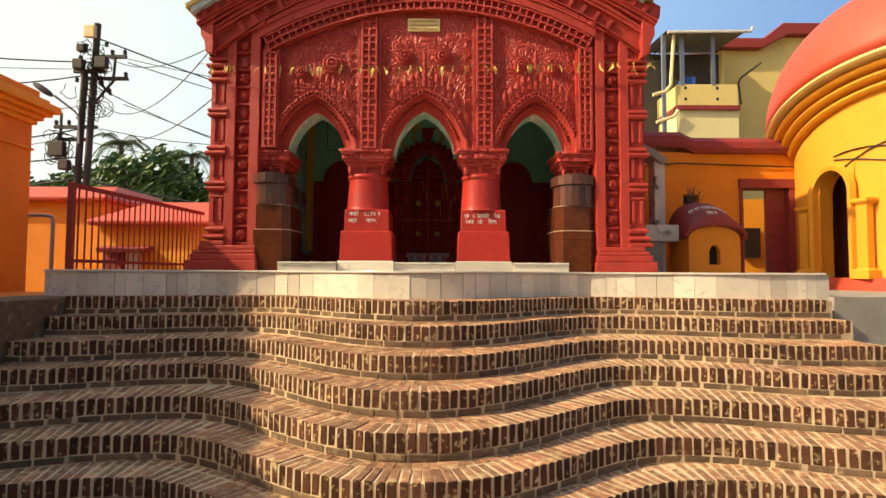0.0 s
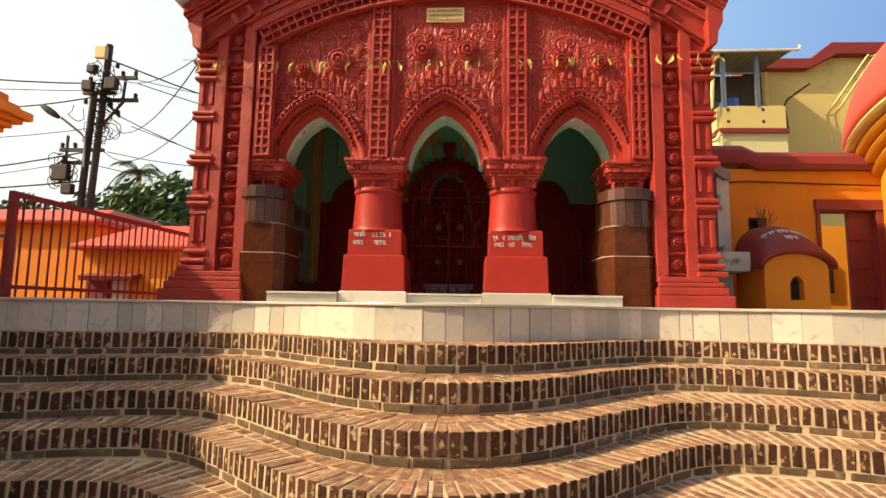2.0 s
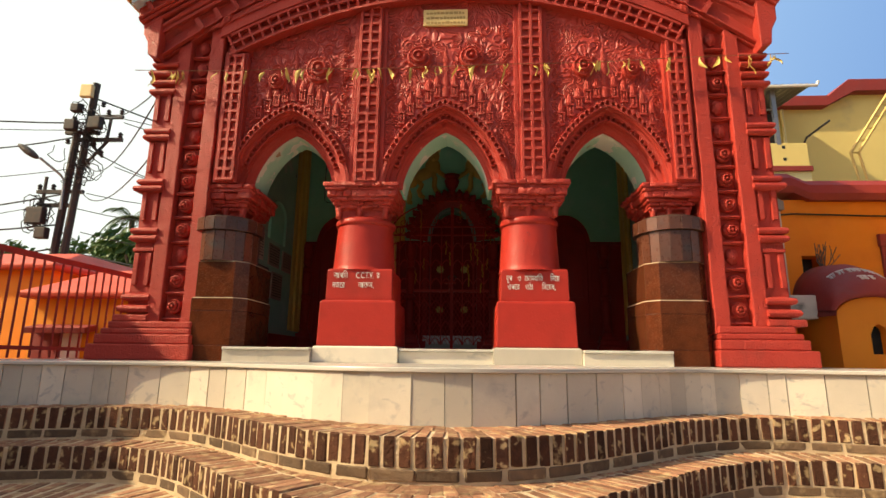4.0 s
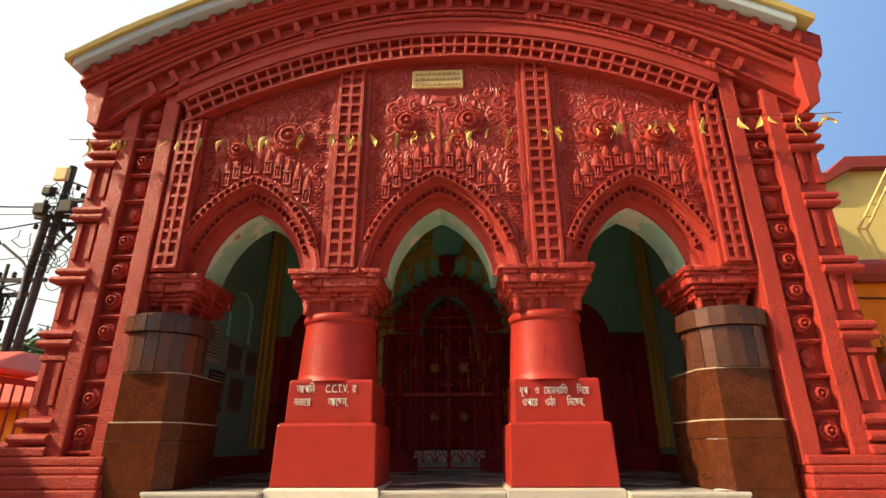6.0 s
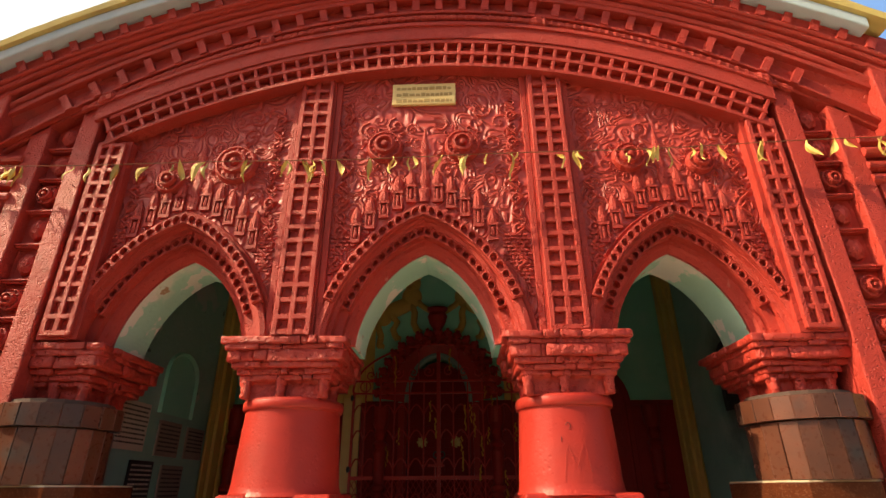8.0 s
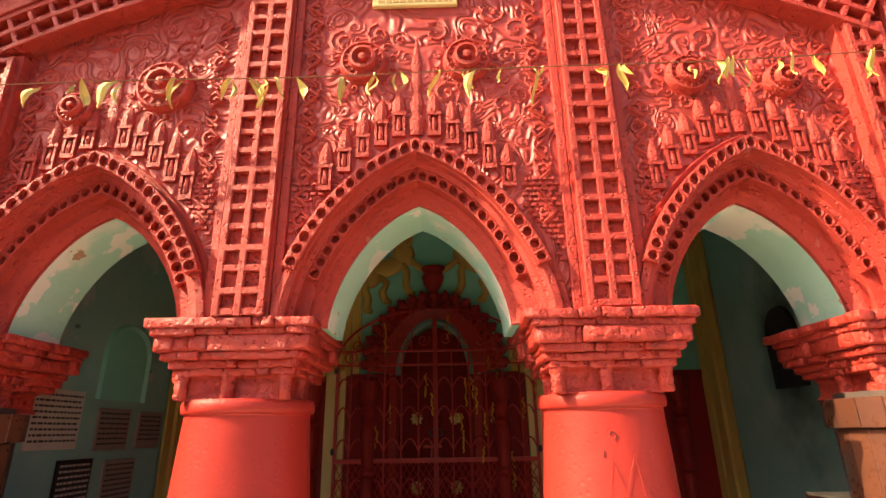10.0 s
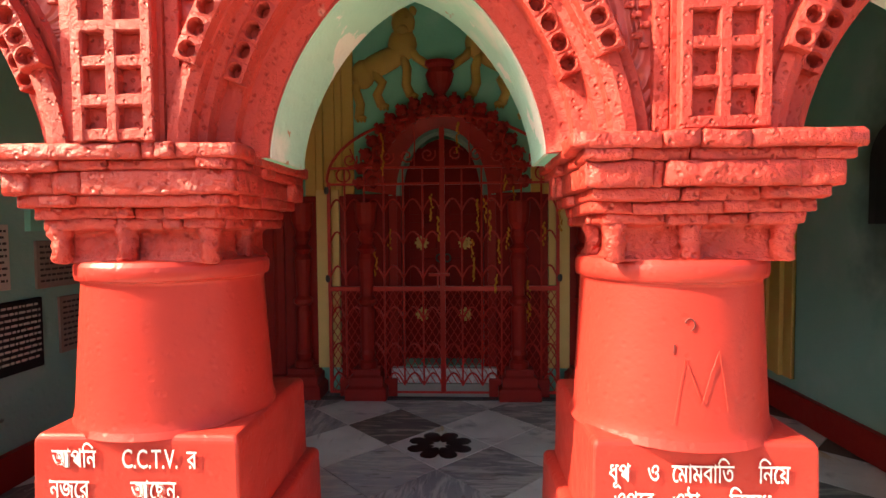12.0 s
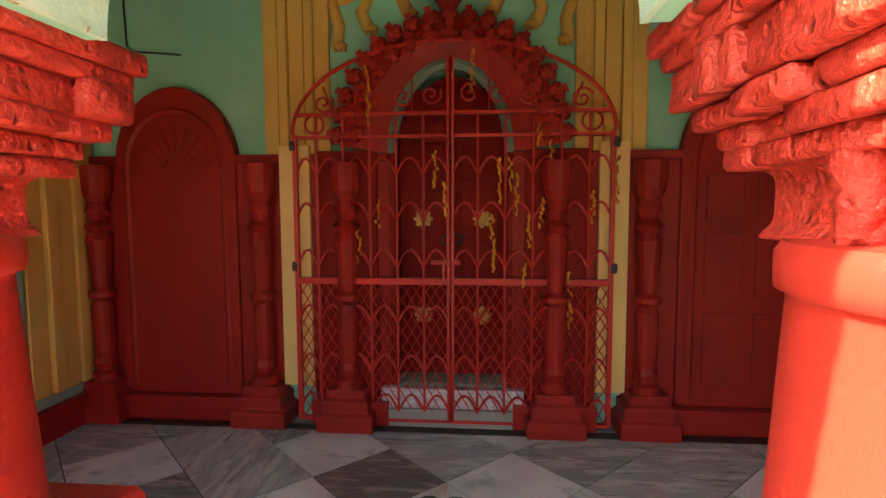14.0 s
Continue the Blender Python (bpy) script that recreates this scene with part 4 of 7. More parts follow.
PANELS = [(-2.28, -1.1, -1.75, [(-1.95, 4.7, 0.1), (-1.47, 4.84, 0.16)]),
          (-0.7, 0.72, -0.03, [(-0.335, 4.97, 0.135), (0.26, 4.97, 0.135)]),
          (1.12, 2.34, 1.73, [(1.5, 4.83, 0.12), (2.02, 4.78, 0.1)])]
for x0, x1, ac, bosses in PANELS:
    panel = new("relief_panel")
    panel.parent = temple
    panel["label"] = "moulded relief of scrolls, rosettes and little shrines"
    c, w, za = min(ARCHES, key=lambda a: abs(a[0] - ac))
    keep = [(a, b, r + 0.05) for a, b, r in bosses]
    for a, b, r in bosses:
        rosette("rosette", r, panel, a, FY, b, 16)
    # row of little shrines that follows the arch
    shrine = None
    for i in range(-5, 6):
        if i == 0:
            continue
        x = c + i * 0.098
        if not x0 + 0.04 < x < x1 - 0.04:
            continue
        d = 0.31
        z = arch_z((x - c) / (w + d), SPRING, za + 1.15 * d) + 0.015
        if shrine is None:
            bm = bm_new()
            box(bm, -0.036, 0.036, -0.022, 0.01, 0, 0.025)
            for q in (-0.035, 0.021):
                box(bm, q, q + 0.014, -0.022, 0.01, 0.025, 0.12)
            lathe(bm, [(0.014, 0.03), (0.018, 0.06), (0.012, 0.09), (0.014, 0.105)], 0, -0.01, 7)
            box(bm, -0.04, 0.04, -0.026, 0.01, 0.12, 0.14)
            lathe(bm, [(0.038, 0.14), (0.042, 0.17), (0.034, 0.21), (0.02, 0.245), (0.006, 0.27)], 0, 0, 9, 1.0, 0.8)
            shrine = part("shrine_relief", bm, RED, panel)
            ob = shrine
        else:
            ob = new("shrine_relief", shrine.data)
            ob.parent = panel
        ob.matrix_world = Matrix.Translation((x, FY, z)) @ Matrix.Diagonal((1, 1, rng.uniform(0.95, 1.2), 1))
        keep.append((x, z + 0.13, 0.1))
    # finial on the axis
    bm = bm_new()
    zf = za + 0.34
    lathe(bm, [(0.04, zf), (0.05, zf + 0.1), (0.03, zf + 0.13), (0.042, zf + 0.19), (0.026, zf + 0.28), (0.038, zf + 0.32), (0.024, zf + 0.42), (0.036, zf + 0.46), (0.014, zf + 0.58), (0.004, zf + 0.66)], c, FY, 10, 1, 0.5)
    part("finial", bm, RED, panel)
    for q in range(6):
        keep.append((c, zf + 0.15 * q, 0.09))
    # scrolls
    bm = bm_new()
    tries = 0
    placed = []
    while tries < 1500 and len(placed) < 70:
        tries += 1
        x = rng.uniform(x0 + 0.06, x1 - 0.06)
        d = 0.36
        u = (x - c) / (w + d)
        zl = (arch_z(u, SPRING, za + 1.15 * d) + 0.05) if abs(u) < 1 else 4.1
        z = rng.uniform(zl, relief_top(x) - 0.05)
        r = rng.uniform(0.04, 0.09)
        if z > relief_top(x) - r or not free_of(x, z, keep) or any((x - a) ** 2 + (z - b) ** 2 < ((r + q) * 0.85) ** 2 for a, b, q in placed):
            continue
        if c == ARCHES[1][0] and z > 5.22 and abs(x + 0.04) < 0.34:
            continue
        placed.append((x, z, r))
        spiral(bm, x, z, r, rng.uniform(1.1, 1.9), rng.uniform(0, 6.28), rng.choice((-1, 1)), FY + 0.006, r * 0.2)
    # petals round the bosses
    for a, b, r in bosses:
        for i in range(12):
            t = 2 * math.pi * i / 12 + 0.2
            spiral(bm, a + (r + 0.035) * math.cos(t), b + (r + 0.035) * math.sin(t), 0.03, 0.9, t, 1, FY - 0.003, 0.008)
    s = part("scrollwork", bm, RED, panel)
    s["kind"] = "stuff"
    # vine columns along the sides
    for xv in (x0 + 0.07, x1 - 0.07):
        bm = bm_new()
        z = 4.0
        h = 1
        while z < relief_top(xv) - 0.12:
            spiral(bm, xv, z, 0.05, 1.2, 1.57 * h, h, FY - 0.003, 0.011)
            tube(bm, [(xv - h * 0.03, FY - 0.004, z - 0.05), (xv + h * 0.04, FY - 0.012, z + 0.01), (xv - h * 0.01, FY - 0.004, z + 0.06)], 0.012, 5)
            z += 0.125
            h = -h
        part("vine_relief", bm, RED, panel)
    # scale pattern at the foot of the spandrels
    bm = bm_new()
    for xa, xb in ((x0, x0 + 0.2), (x1 - 0.2, x1)):
        for i in range(22):
            for j in range(5):
                x = xa + 0.02 + j * 0.042 + (0.02 if i % 2 else 0)
                z = SPRING + 0.1 + i * 0.03
                u = (x - c) / (w + 0.3)
                if x > xb or (abs(u) < 1 and z < arch_z(u, SPRING, za + 0.345) + 0.02):
                    continue
                box(bm, x - 0.015, x + 0.015, FY - 0.014, FY + 0.004, z, z + 0.018)
    s = part("scale_pattern", bm, RED, panel, "", 0.004)
    s["kind"] = "stuff"

# inscription plaque
plaque = thing("inscription_plaque", "cream-painted stone plaque with illegible carved lines", "plaque", at=(-0.04, FY, 5.475))
bm = bm_new(); box(bm, -0.255, 0.255, -0.03, 0.0, -0.105, 0.105); part("slab", bm, PLAQUE, plaque, "", 0.008)
bm = bm_new()
for r in range(3):
    x = -0.22
    while x < 0.21:
        w = rng.uniform(0.02, 0.05)
        box(bm, x, min(x + w, 0.225), -0.033, -0.028, 0.04 - r * 0.062, 0.066 - r * 0.062 + rng.uniform(-0.004, 0.006))
        x += w + 0.008
part("lettering", bm, PLAQUE_INK, plaque, "darker ochre lines")["kind"] = "stuff"

# ---- porch room ----
RW, RE, RB = -2.5, 2.7, 10.9
bm = bm_new(); box(bm, RW - 0.3, RE + 0.3, FY + 0.3, RB + 0.3, 1.3, INNER - 0.012)
floor = tagged(part("floor", bm, CEMENT), "porch floor of diagonal grey and white marble tiles", "floor", kind="structure")
DX = -0.045
bm = bm_new()
for x0, x1, z0, z1 in ((RW - 0.4, DX - 0.4, 1.4, 5.7), (DX + 0.4, RE + 0.4, 1.4, 5.7), (DX - 0.4, DX + 0.4, 4.06, 5.7), (DX - 0.4, DX + 0.4, 1.4, 1.98)):
    box(bm, x0, x1, RB, RB + 0.35, z0, z1)
box(bm, RW - 0.4, RE + 0.4, RB + 0.35, RB + 0.45, 1.4, 5.7)
tagged(part("wall_north", bm, TEAL), "teal distempered back wall of the porch", "wall", kind="structure")
bm = bm_new(); box(bm, RW - 0.4, RW, FY + 0.572, RB - 0.001, 1.4, 5.7)
tagged(part("wall_west", bm, TEAL_WALL), "pale teal distempered side wall, patched and worn", "wall", kind="structure")
bm = bm_new(); box(bm, RE, RE + 0.4, FY + 0.572, RB - 0.001, 1.4, 5.7)
tagged(part("wall_east", bm, TEAL_EAST), "pale teal side wall with soot marks", "wall", kind="structure")
bm = bm_new(); box(bm, RW - 0.4, RE + 0.4, FY + 0.3, RB + 0.35, 5.6, 5.9)
tagged(part("ceiling", bm, TEAL), "teal painted porch ceiling", "ceiling", kind="structure")
for nm, b in (("baseboard_north", (RW, RE, RB - 0.09, RB - 0.055)), ("baseboard_west", (RW, RW + 0.05, FY + 0.6, RB - 0.091)), ("baseboard_east", (RE - 0.05, RE, FY + 0.6, RB - 0.091))):
    bm = bm_new()
    if nm == "baseboard_north":
        box(bm, b[0] + 0.06, b[1] - 0.06, RB - 0.25, RB - 0.165, INNER - 0.004, INNER + 0.006)
    else:
        box(bm, *b, INNER, INNER + 0.2)
    tagged(part(nm, bm, BLACK if nm == "baseboard_north" else MAROON, None, "", 0.004), "black stone border strip" if nm == "baseboard_north" else "maroon painted skirting", "border", kind="structure")


def fluted(bm, along, a0, a1, face, z0, z1, out):
    """Flat pilaster with ridges; along is 'x' or 'y'."""
    w = a1 - a0
    ribs = [(0.0, 0.22, 0.03), (0.25, 0.38, 0.055), (0.4, 0.62, 0.04), (0.64, 0.77, 0.055), (0.8, 1.0, 0.03)]
    for p, q, d in ribs:
        lo, hi = sorted((face, face + out * d))
        if along == "x":
            box(bm, a0 + w * p, a0 + w * q, lo, hi, z0, z1)
        else:
            box(bm, lo, hi, a0 + w * p, a0 + w * q, z0, z1)
    lo, hi = sorted((face, face + out * 0.02))
    if along == "x":
        box(bm, a0, a1, lo, hi, z0, z1)
    else:
        box(bm, lo, hi, a0, a1, z0, z1)


for along, a0, a1, face, z0, out in (("x", -1.27, -0.83, RB, 3.49, -1), ("x", 0.735, 1.175, RB, 3.49, -1), ("y", 10.28, 10.84, RW, 2.02, 1), ("y", 10.36, 10.84, RE, 2.02, -1)):
    bm = bm_new()
    fluted(bm, along, a0, a1, face, z0, 5.6, out)
    tagged(part("wall_pilaster", bm, YELLOW, None, "", 0.006), "yellow ochre fluted wall pilaster", "pilaster", "yellow wall pilasters", "structure")
for a, b in ((-1.155, -0.955), (0.88, 1.06)):
    bm = bm_new()
    box(bm, a, b, RB - 0.1, RB - 0.062, 1.98, 3.56)
    tagged(part("yellow_board", bm, YELLOW_PALE, None, "", 0.004), "pale yellow painted strip behind the gate hinges", "trim", "yellow strips", "structure")

dado = thing("red_dado", "maroon-painted lower wall with turned half columns and arched niches", "wall", kind="structure")
for a, b in ((RW + 0.02, -1.155), (-0.955, DX - 0.4), (DX + 0.4, 0.88), (1.06, RE - 0.02)):
    bm = bm_new(); box(bm, a, b, RB - 0.06, RB - 0.001, 1.9, 3.48); part("dado_panel", bm, MAROON, dado)
    bm = bm_new(); box(bm, a, b, RB - 0.085, RB - 0.03, 3.45, 3.505); part("dado_cap", bm, MAROON, dado, "", 0.008)
    bm = bm_new(); box(bm, a, b, RB - 0.16, RB - 0.001, INNER - 0.002, 1.9); part("dado_base", bm, MAROON, dado, "", 0.01)


def baluster(x, y, parent):
    bm = bm_new()
    square_stack(bm, [(0.03, INNER - 0.002), (0.03, 1.84), (0.0, 1.86), (0.0, 1.93), (-0.03, 1.95), (-0.03, 2.0)], x, y, 0.15, 0.12)
    part("base_block", bm, MAROON, parent, "", 0.008)
    bm = bm_new()
    lathe(bm, [(0.085, 2.0), (0.085, 2.05), (0.06, 2.07), (0.075, 2.12), (0.06, 2.16), (0.065, 2.2), (0.07, 2.5), (0.055, 2.54), (0.085, 2.57), (0.085, 2.6), (0.055, 2.63), (0.06, 2.7), (0.08, 2.95), (0.06, 3.0), (0.09, 3.04), (0.05, 3.08), (0.075, 3.14), (0.06, 3.2), (0.09, 3.26), (0.1, 3.36), (0.1, 3.44)], x, y, 14)
    part("half_column", bm, MAROON, parent)


for x in (-2.4, -1.28, 1.18, 2.38):
    baluster(x, RB - 0.12, dado)
for cxn, hw in ((-1.87, 0.415), (1.78, 0.41)):
    niche = new("blind_niche")
    niche.parent = dado
    bm = bm_new()
    out = [(cxn - hw, 1.9)] + [(cxn - hw * math.cos(math.pi * i / 20), 3.45 + 0.5 * math.sin(math.pi * i / 20)) for i in range(21)] + [(cxn + hw, 1.9)]
    prism(bm, out, RB - 0.09, RB - 0.001)
    part("niche_frame", bm, MAROON, niche, "", 0.012)
    bm = bm_new()
    h2 = hw - 0.1
    out = [(cxn - h2, 1.95)] + [(cxn - h2 * math.cos(math.pi * i / 16), 3.42 + 0.36 * math.sin(math.pi * i / 16)) for i in range(17)] + [(cxn + h2, 1.95)]
    rows = [[(x, RB - 0.092, z) for x, z in out], [(cxn + (x - cxn) * 1.06, RB - 0.105, z + 0.02) for x, z in out], [(cxn + (x - cxn) * 1.12, RB - 0.092, z + 0.03) for x, z in out]]
    grid_faces(bm, rows)
    part("niche_bead", bm, MAROON, niche)
    bm = bm_new()
    for i in range(9):
        a = math.pi * (i + 0.5) / 9
        m = Matrix.Translation((cxn, RB - 0.092, 3.42)) @ Matrix.Rotation(-a, 4, "Y")
        box(bm, 0.06, 0.27, -0.012, 0.0, -0.018, 0.018, m)
    part("shell_fan", bm, MAROON, niche, "", 0.006)
    if cxn > 0:
        bm = bm_new()
        for px in (-0.15, 0.15):
            for z0, z1 in ((2.05, 2.5), (2.6, 3.0), (3.08, 3.35)):
                box(bm, cxn + px - 0.11, cxn + px + 0.11, RB - 0.104, RB - 0.09, z0, z1)
        part("door_panel", bm, MAROON, niche, "", 0.006)

# central doorway
doorway = thing("temple_door", "closed maroon double door under a foliate arch", "door", kind="structure")
bm = bm_new()
for s in (-1, 1):
    a, b = sorted((DX + s * 0.47, DX + s * 0.86))
    box(bm, a, b, RB - 0.1, RB - 0.062, 1.9, 3.52)
part("door_surround", bm, MAROON_SHADED, doorway, "", 0.01)
for s in (-1, 1):
    baluster(DX + s * 0.66, RB - 0.14, doorway)
bm = bm_new()
out = [(DX - 0.72, 3.52)] + [(DX - (0.7 + 0.02 * math.sin(i * 2.6)) * math.cos(math.pi * i / 28), 3.55 + 0.77 * math.sin(math.pi * i / 28)) for i in range(29)] + [(DX + 0.72, 3.52)]
inn = [(DX - 0.4 * math.cos(math.pi * i / 28), 3.5 + 0.58 * math.sin(math.pi * i / 28)) for i in range(29)]
rows = []
for i in range(29):
    o, q = out[i + 1], inn[i]
    rows.append([(q[0], RB - 0.001, q[1]), (q[0], RB - 0.09, q[1]), (o[0] * 0.5 + q[0] * 0.5, RB - 0.13, o[1] * 0.5 + q[1] * 0.5), (o[0], RB - 0.1, o[1]), (o[0], RB - 0.001, o[1])])
grid_faces(bm, rows)
part("arch_crest", bm, MAROON, doorway)
leafm = None
for ring_r, ring_z, n in ((0.72, 0.78, 19), (0.6, 0.68, 15)):
    for i in range(n):
        a = math.pi * (i + 0.5) / n
        if leafm is None:
            bm = bm_new()
            lathe(bm, [(0.055, -0.02), (0.062, 0.01), (0.045, 0.04), (0.015, 0.055)], 0, 0, 8, 1.0, 0.75)
            box(bm, -0.02, 0.02, -0.055, 0.055, 0.0, 0.05)
            leafm = part("crest_leaf", bm, MAROON, doorway)
            ob = leafm
        else:
            ob = new("crest_leaf", leafm.data)
            ob.parent = doorway
        ob.matrix_world = Matrix.Translation((DX - ring_r * math.cos(a), RB - 0.11, 3.55 + ring_z * math.sin(a))) @ Matrix.Rotation(a - math.pi / 2, 4, "Y") @ Matrix.Rotation(radians(90), 4, "X") @ Matrix.Rotation(rng.uniform(-0.3, 0.3), 4, "Z")
bm = bm_new()
rows = [[(DX - r * math.cos(math.pi * i / 24), y, 3.5 + (0.58 + r - 0.4) * math.sin(math.pi * i / 24)) for r, y in ((0.4, RB - 0.1), (0.37, RB - 0.11), (0.34, RB - 0.09), (0.34, RB - 0.05))] for i in range(25)]
grid_faces(bm, rows)
part("arch_fillet", bm, GREY_TEAL, doorway, "dull grey-green inner arch fillet")
bm = bm_new()
out = [(DX - 0.37, 2.0)] + [(DX - 0.37 * math.cos(math.pi * i / 16), 3.48 + 0.56 * math.sin(math.pi * i / 16)) for i in range(17)] + [(DX + 0.37, 2.0)]
prism(bm, out, RB + 0.2, RB + 0.24)
part("door_field", bm, MAROON_SHADED, doorway)
bm = bm_new()
for s in (-1, 1):
    box(bm, *sorted((DX + s * 0.365, DX + s * 0.399)), RB - 0.06, RB + 0.3, 1.98, 4.05)
part("door_jamb", bm, MAROON_SHADED, doorway)
for s in (-1, 1):
    leaf = part("door_leaf", (lambda b: (box(b, *sorted((DX + s * 0.006, DX + s * 0.36)), RB + 0.16, RB + 0.2, 2.0, 3.95), b)[1])(bm_new()), MAROON_SHADED, doorway, "", 0.006)
    for z in (2.14, 2.58, 3.02, 3.34):
        bm = bm_new()
        box(bm, *sorted((DX + s * 0.06, DX + s * 0.31)), RB + 0.145, RB + 0.165, z, z + (0.36 if z < 3 else 0.25))
        part("raised_panel", bm, MAROON_SHADED, leaf, "", 0.012)
    for z in (2.42, 3.08):
        bm = bm_new()
        lathe(bm, [(0.05, 0), (0.05, 0.012), (0.03, 0.016), (0.025, 0.03), (0.008, 0.034)], 0, 0, 12)
        for i in range(8):
            box(bm, 0.03, 0.062, -0.012, 0.012, 0.004, 0.02, Matrix.Rotation(i * math.pi / 4, 4, "Z"))
        part("door_boss", bm, BRASS, leaf, "small flower boss in worn brass paint").matrix_world = Matrix.Translation((DX + s * 0.2, RB + 0.146, z)) @ Matrix.Rotation(radians(90), 4, "X")
bm = bm_new()
for s in (-1, 1):
    tube(bm, [(DX + s * 0.035 + 0.03 * math.cos(t), RB + 0.13, 2.94 + 0.035 * math.sin(t)) for t in (k * math.pi / 6 for k in range(12))], 0.008, 6, True)
part("ring_handle", bm, DARK_STEEL, doorway)
bm = bm_new()
lathe(bm, [(0.05, 4.3), (0.07, 4.34), (0.05, 4.38), (0.1, 4.46), (0.125, 4.55), (0.1, 4.6), (0.13, 4.63), (0.13, 4.66)], DX - 0.01, RB - 0.07, 14, 1.0, 0.7)
part("urn", bm, MAROON, doorway)
bm = bm_new()
box(bm, DX - 0.45, DX + 0.47, RB - 0.13, RB - 0.062, 1.855, 1.985)
bm2 = bm_new(); box(bm2, DX - 0.5, DX + 0.5, RB - 0.15, RB - 0.062, INNER - 0.002, 1.855); part("step_base", bm2, CONCRETE, doorway, "grey cement sill", 0.006)
step = tagged(part("door_step", bm, WHITE_TILE, None, "", 0.006), "white-tiled doorstep below the temple door", "step", kind="structure")


def blob(bm, c, r, rot=0.0, seg=12):
    m = Matrix.Translation(c) @ Matrix.Rotation(rot, 4, "Y") @ Matrix.Diagonal((*r, 1))
    bmesh.ops.create_uvsphere(bm, u_segments=seg, v_segments=8, radius=1, matrix=m)


# lions in flat relief over the door
for s in (-1, 1):
    bm = bm_new()
    y = RB - 0.01

    def at(x, z):
        return (DX + s * x, y, z)
    blob(bm, at(0.52, 4.68), (0.29, 0.05, 0.105), s * 0.42)
    blob(bm, at(0.34, 4.83), (0.13, 0.055, 0.15), 0)
    blob(bm, at(0.33, 5.02), (0.105, 0.07, 0.13), 0)
    blob(bm, at(0.33, 4.95), (0.06, 0.09, 0.05), 0)
    for q in (-1, 1):
        blob(bm, at(0.33 + q * 0.085, 5.12), (0.035, 0.05, 0.04), 0)
        blob(bm, at(0.33 + q * 0.04, 5.05), (0.022, 0.078, 0.022), 0)
    blob(bm, at(0.69, 4.58), (0.11, 0.05, 0.13), 0)
    for pts, r in ((((0.3, 4.84), (0.22, 4.72), (0.13, 4.66), (0.08, 4.63)), 0.038), (((0.36, 4.78), (0.3, 4.62), (0.31, 4.48), (0.27, 4.385)), 0.042),
                   (((0.62, 4.62), (0.52, 4.5), (0.57, 4.4), (0.53, 4.3)), 0.042), (((0.72, 4.58), (0.76, 4.44), (0.72, 4.32), (0.735, 4.2)), 0.042), (((0.78, 4.6), (0.86, 4.74), (0.84, 4.88), (0.78, 4.95)), 0.02)):
        tube(bm, [at(x, z) for x, z in pts], r, 8)
        blob(bm, at(pts[-1][0] - 0.015, pts[-1][1]), (0.055, 0.045, 0.03))
        for q in (-0.03, 0.0, 0.03):
            blob(bm, at(pts[-1][0] - 0.02 + q, pts[-1][1] - 0.025), (0.013, 0.04, 0.016), 0, 6)
    tagged(part("lion_relief", bm, LION, None, smooth=True), "yellow ochre lion in flat plaster relief over the door", "relief", "lions over the door")

# iron gate
GY, GX, GH = RB - 0.14, -0.04, 1.005
gate = thing("iron_gate", "closed red-painted iron gate with arched top and wire mesh below", "gate")


def gate_top(x):
    u = min(abs(x - GX) / GH, 1)
    return 3.62 + 0.56 * math.sqrt(1 - u * u)


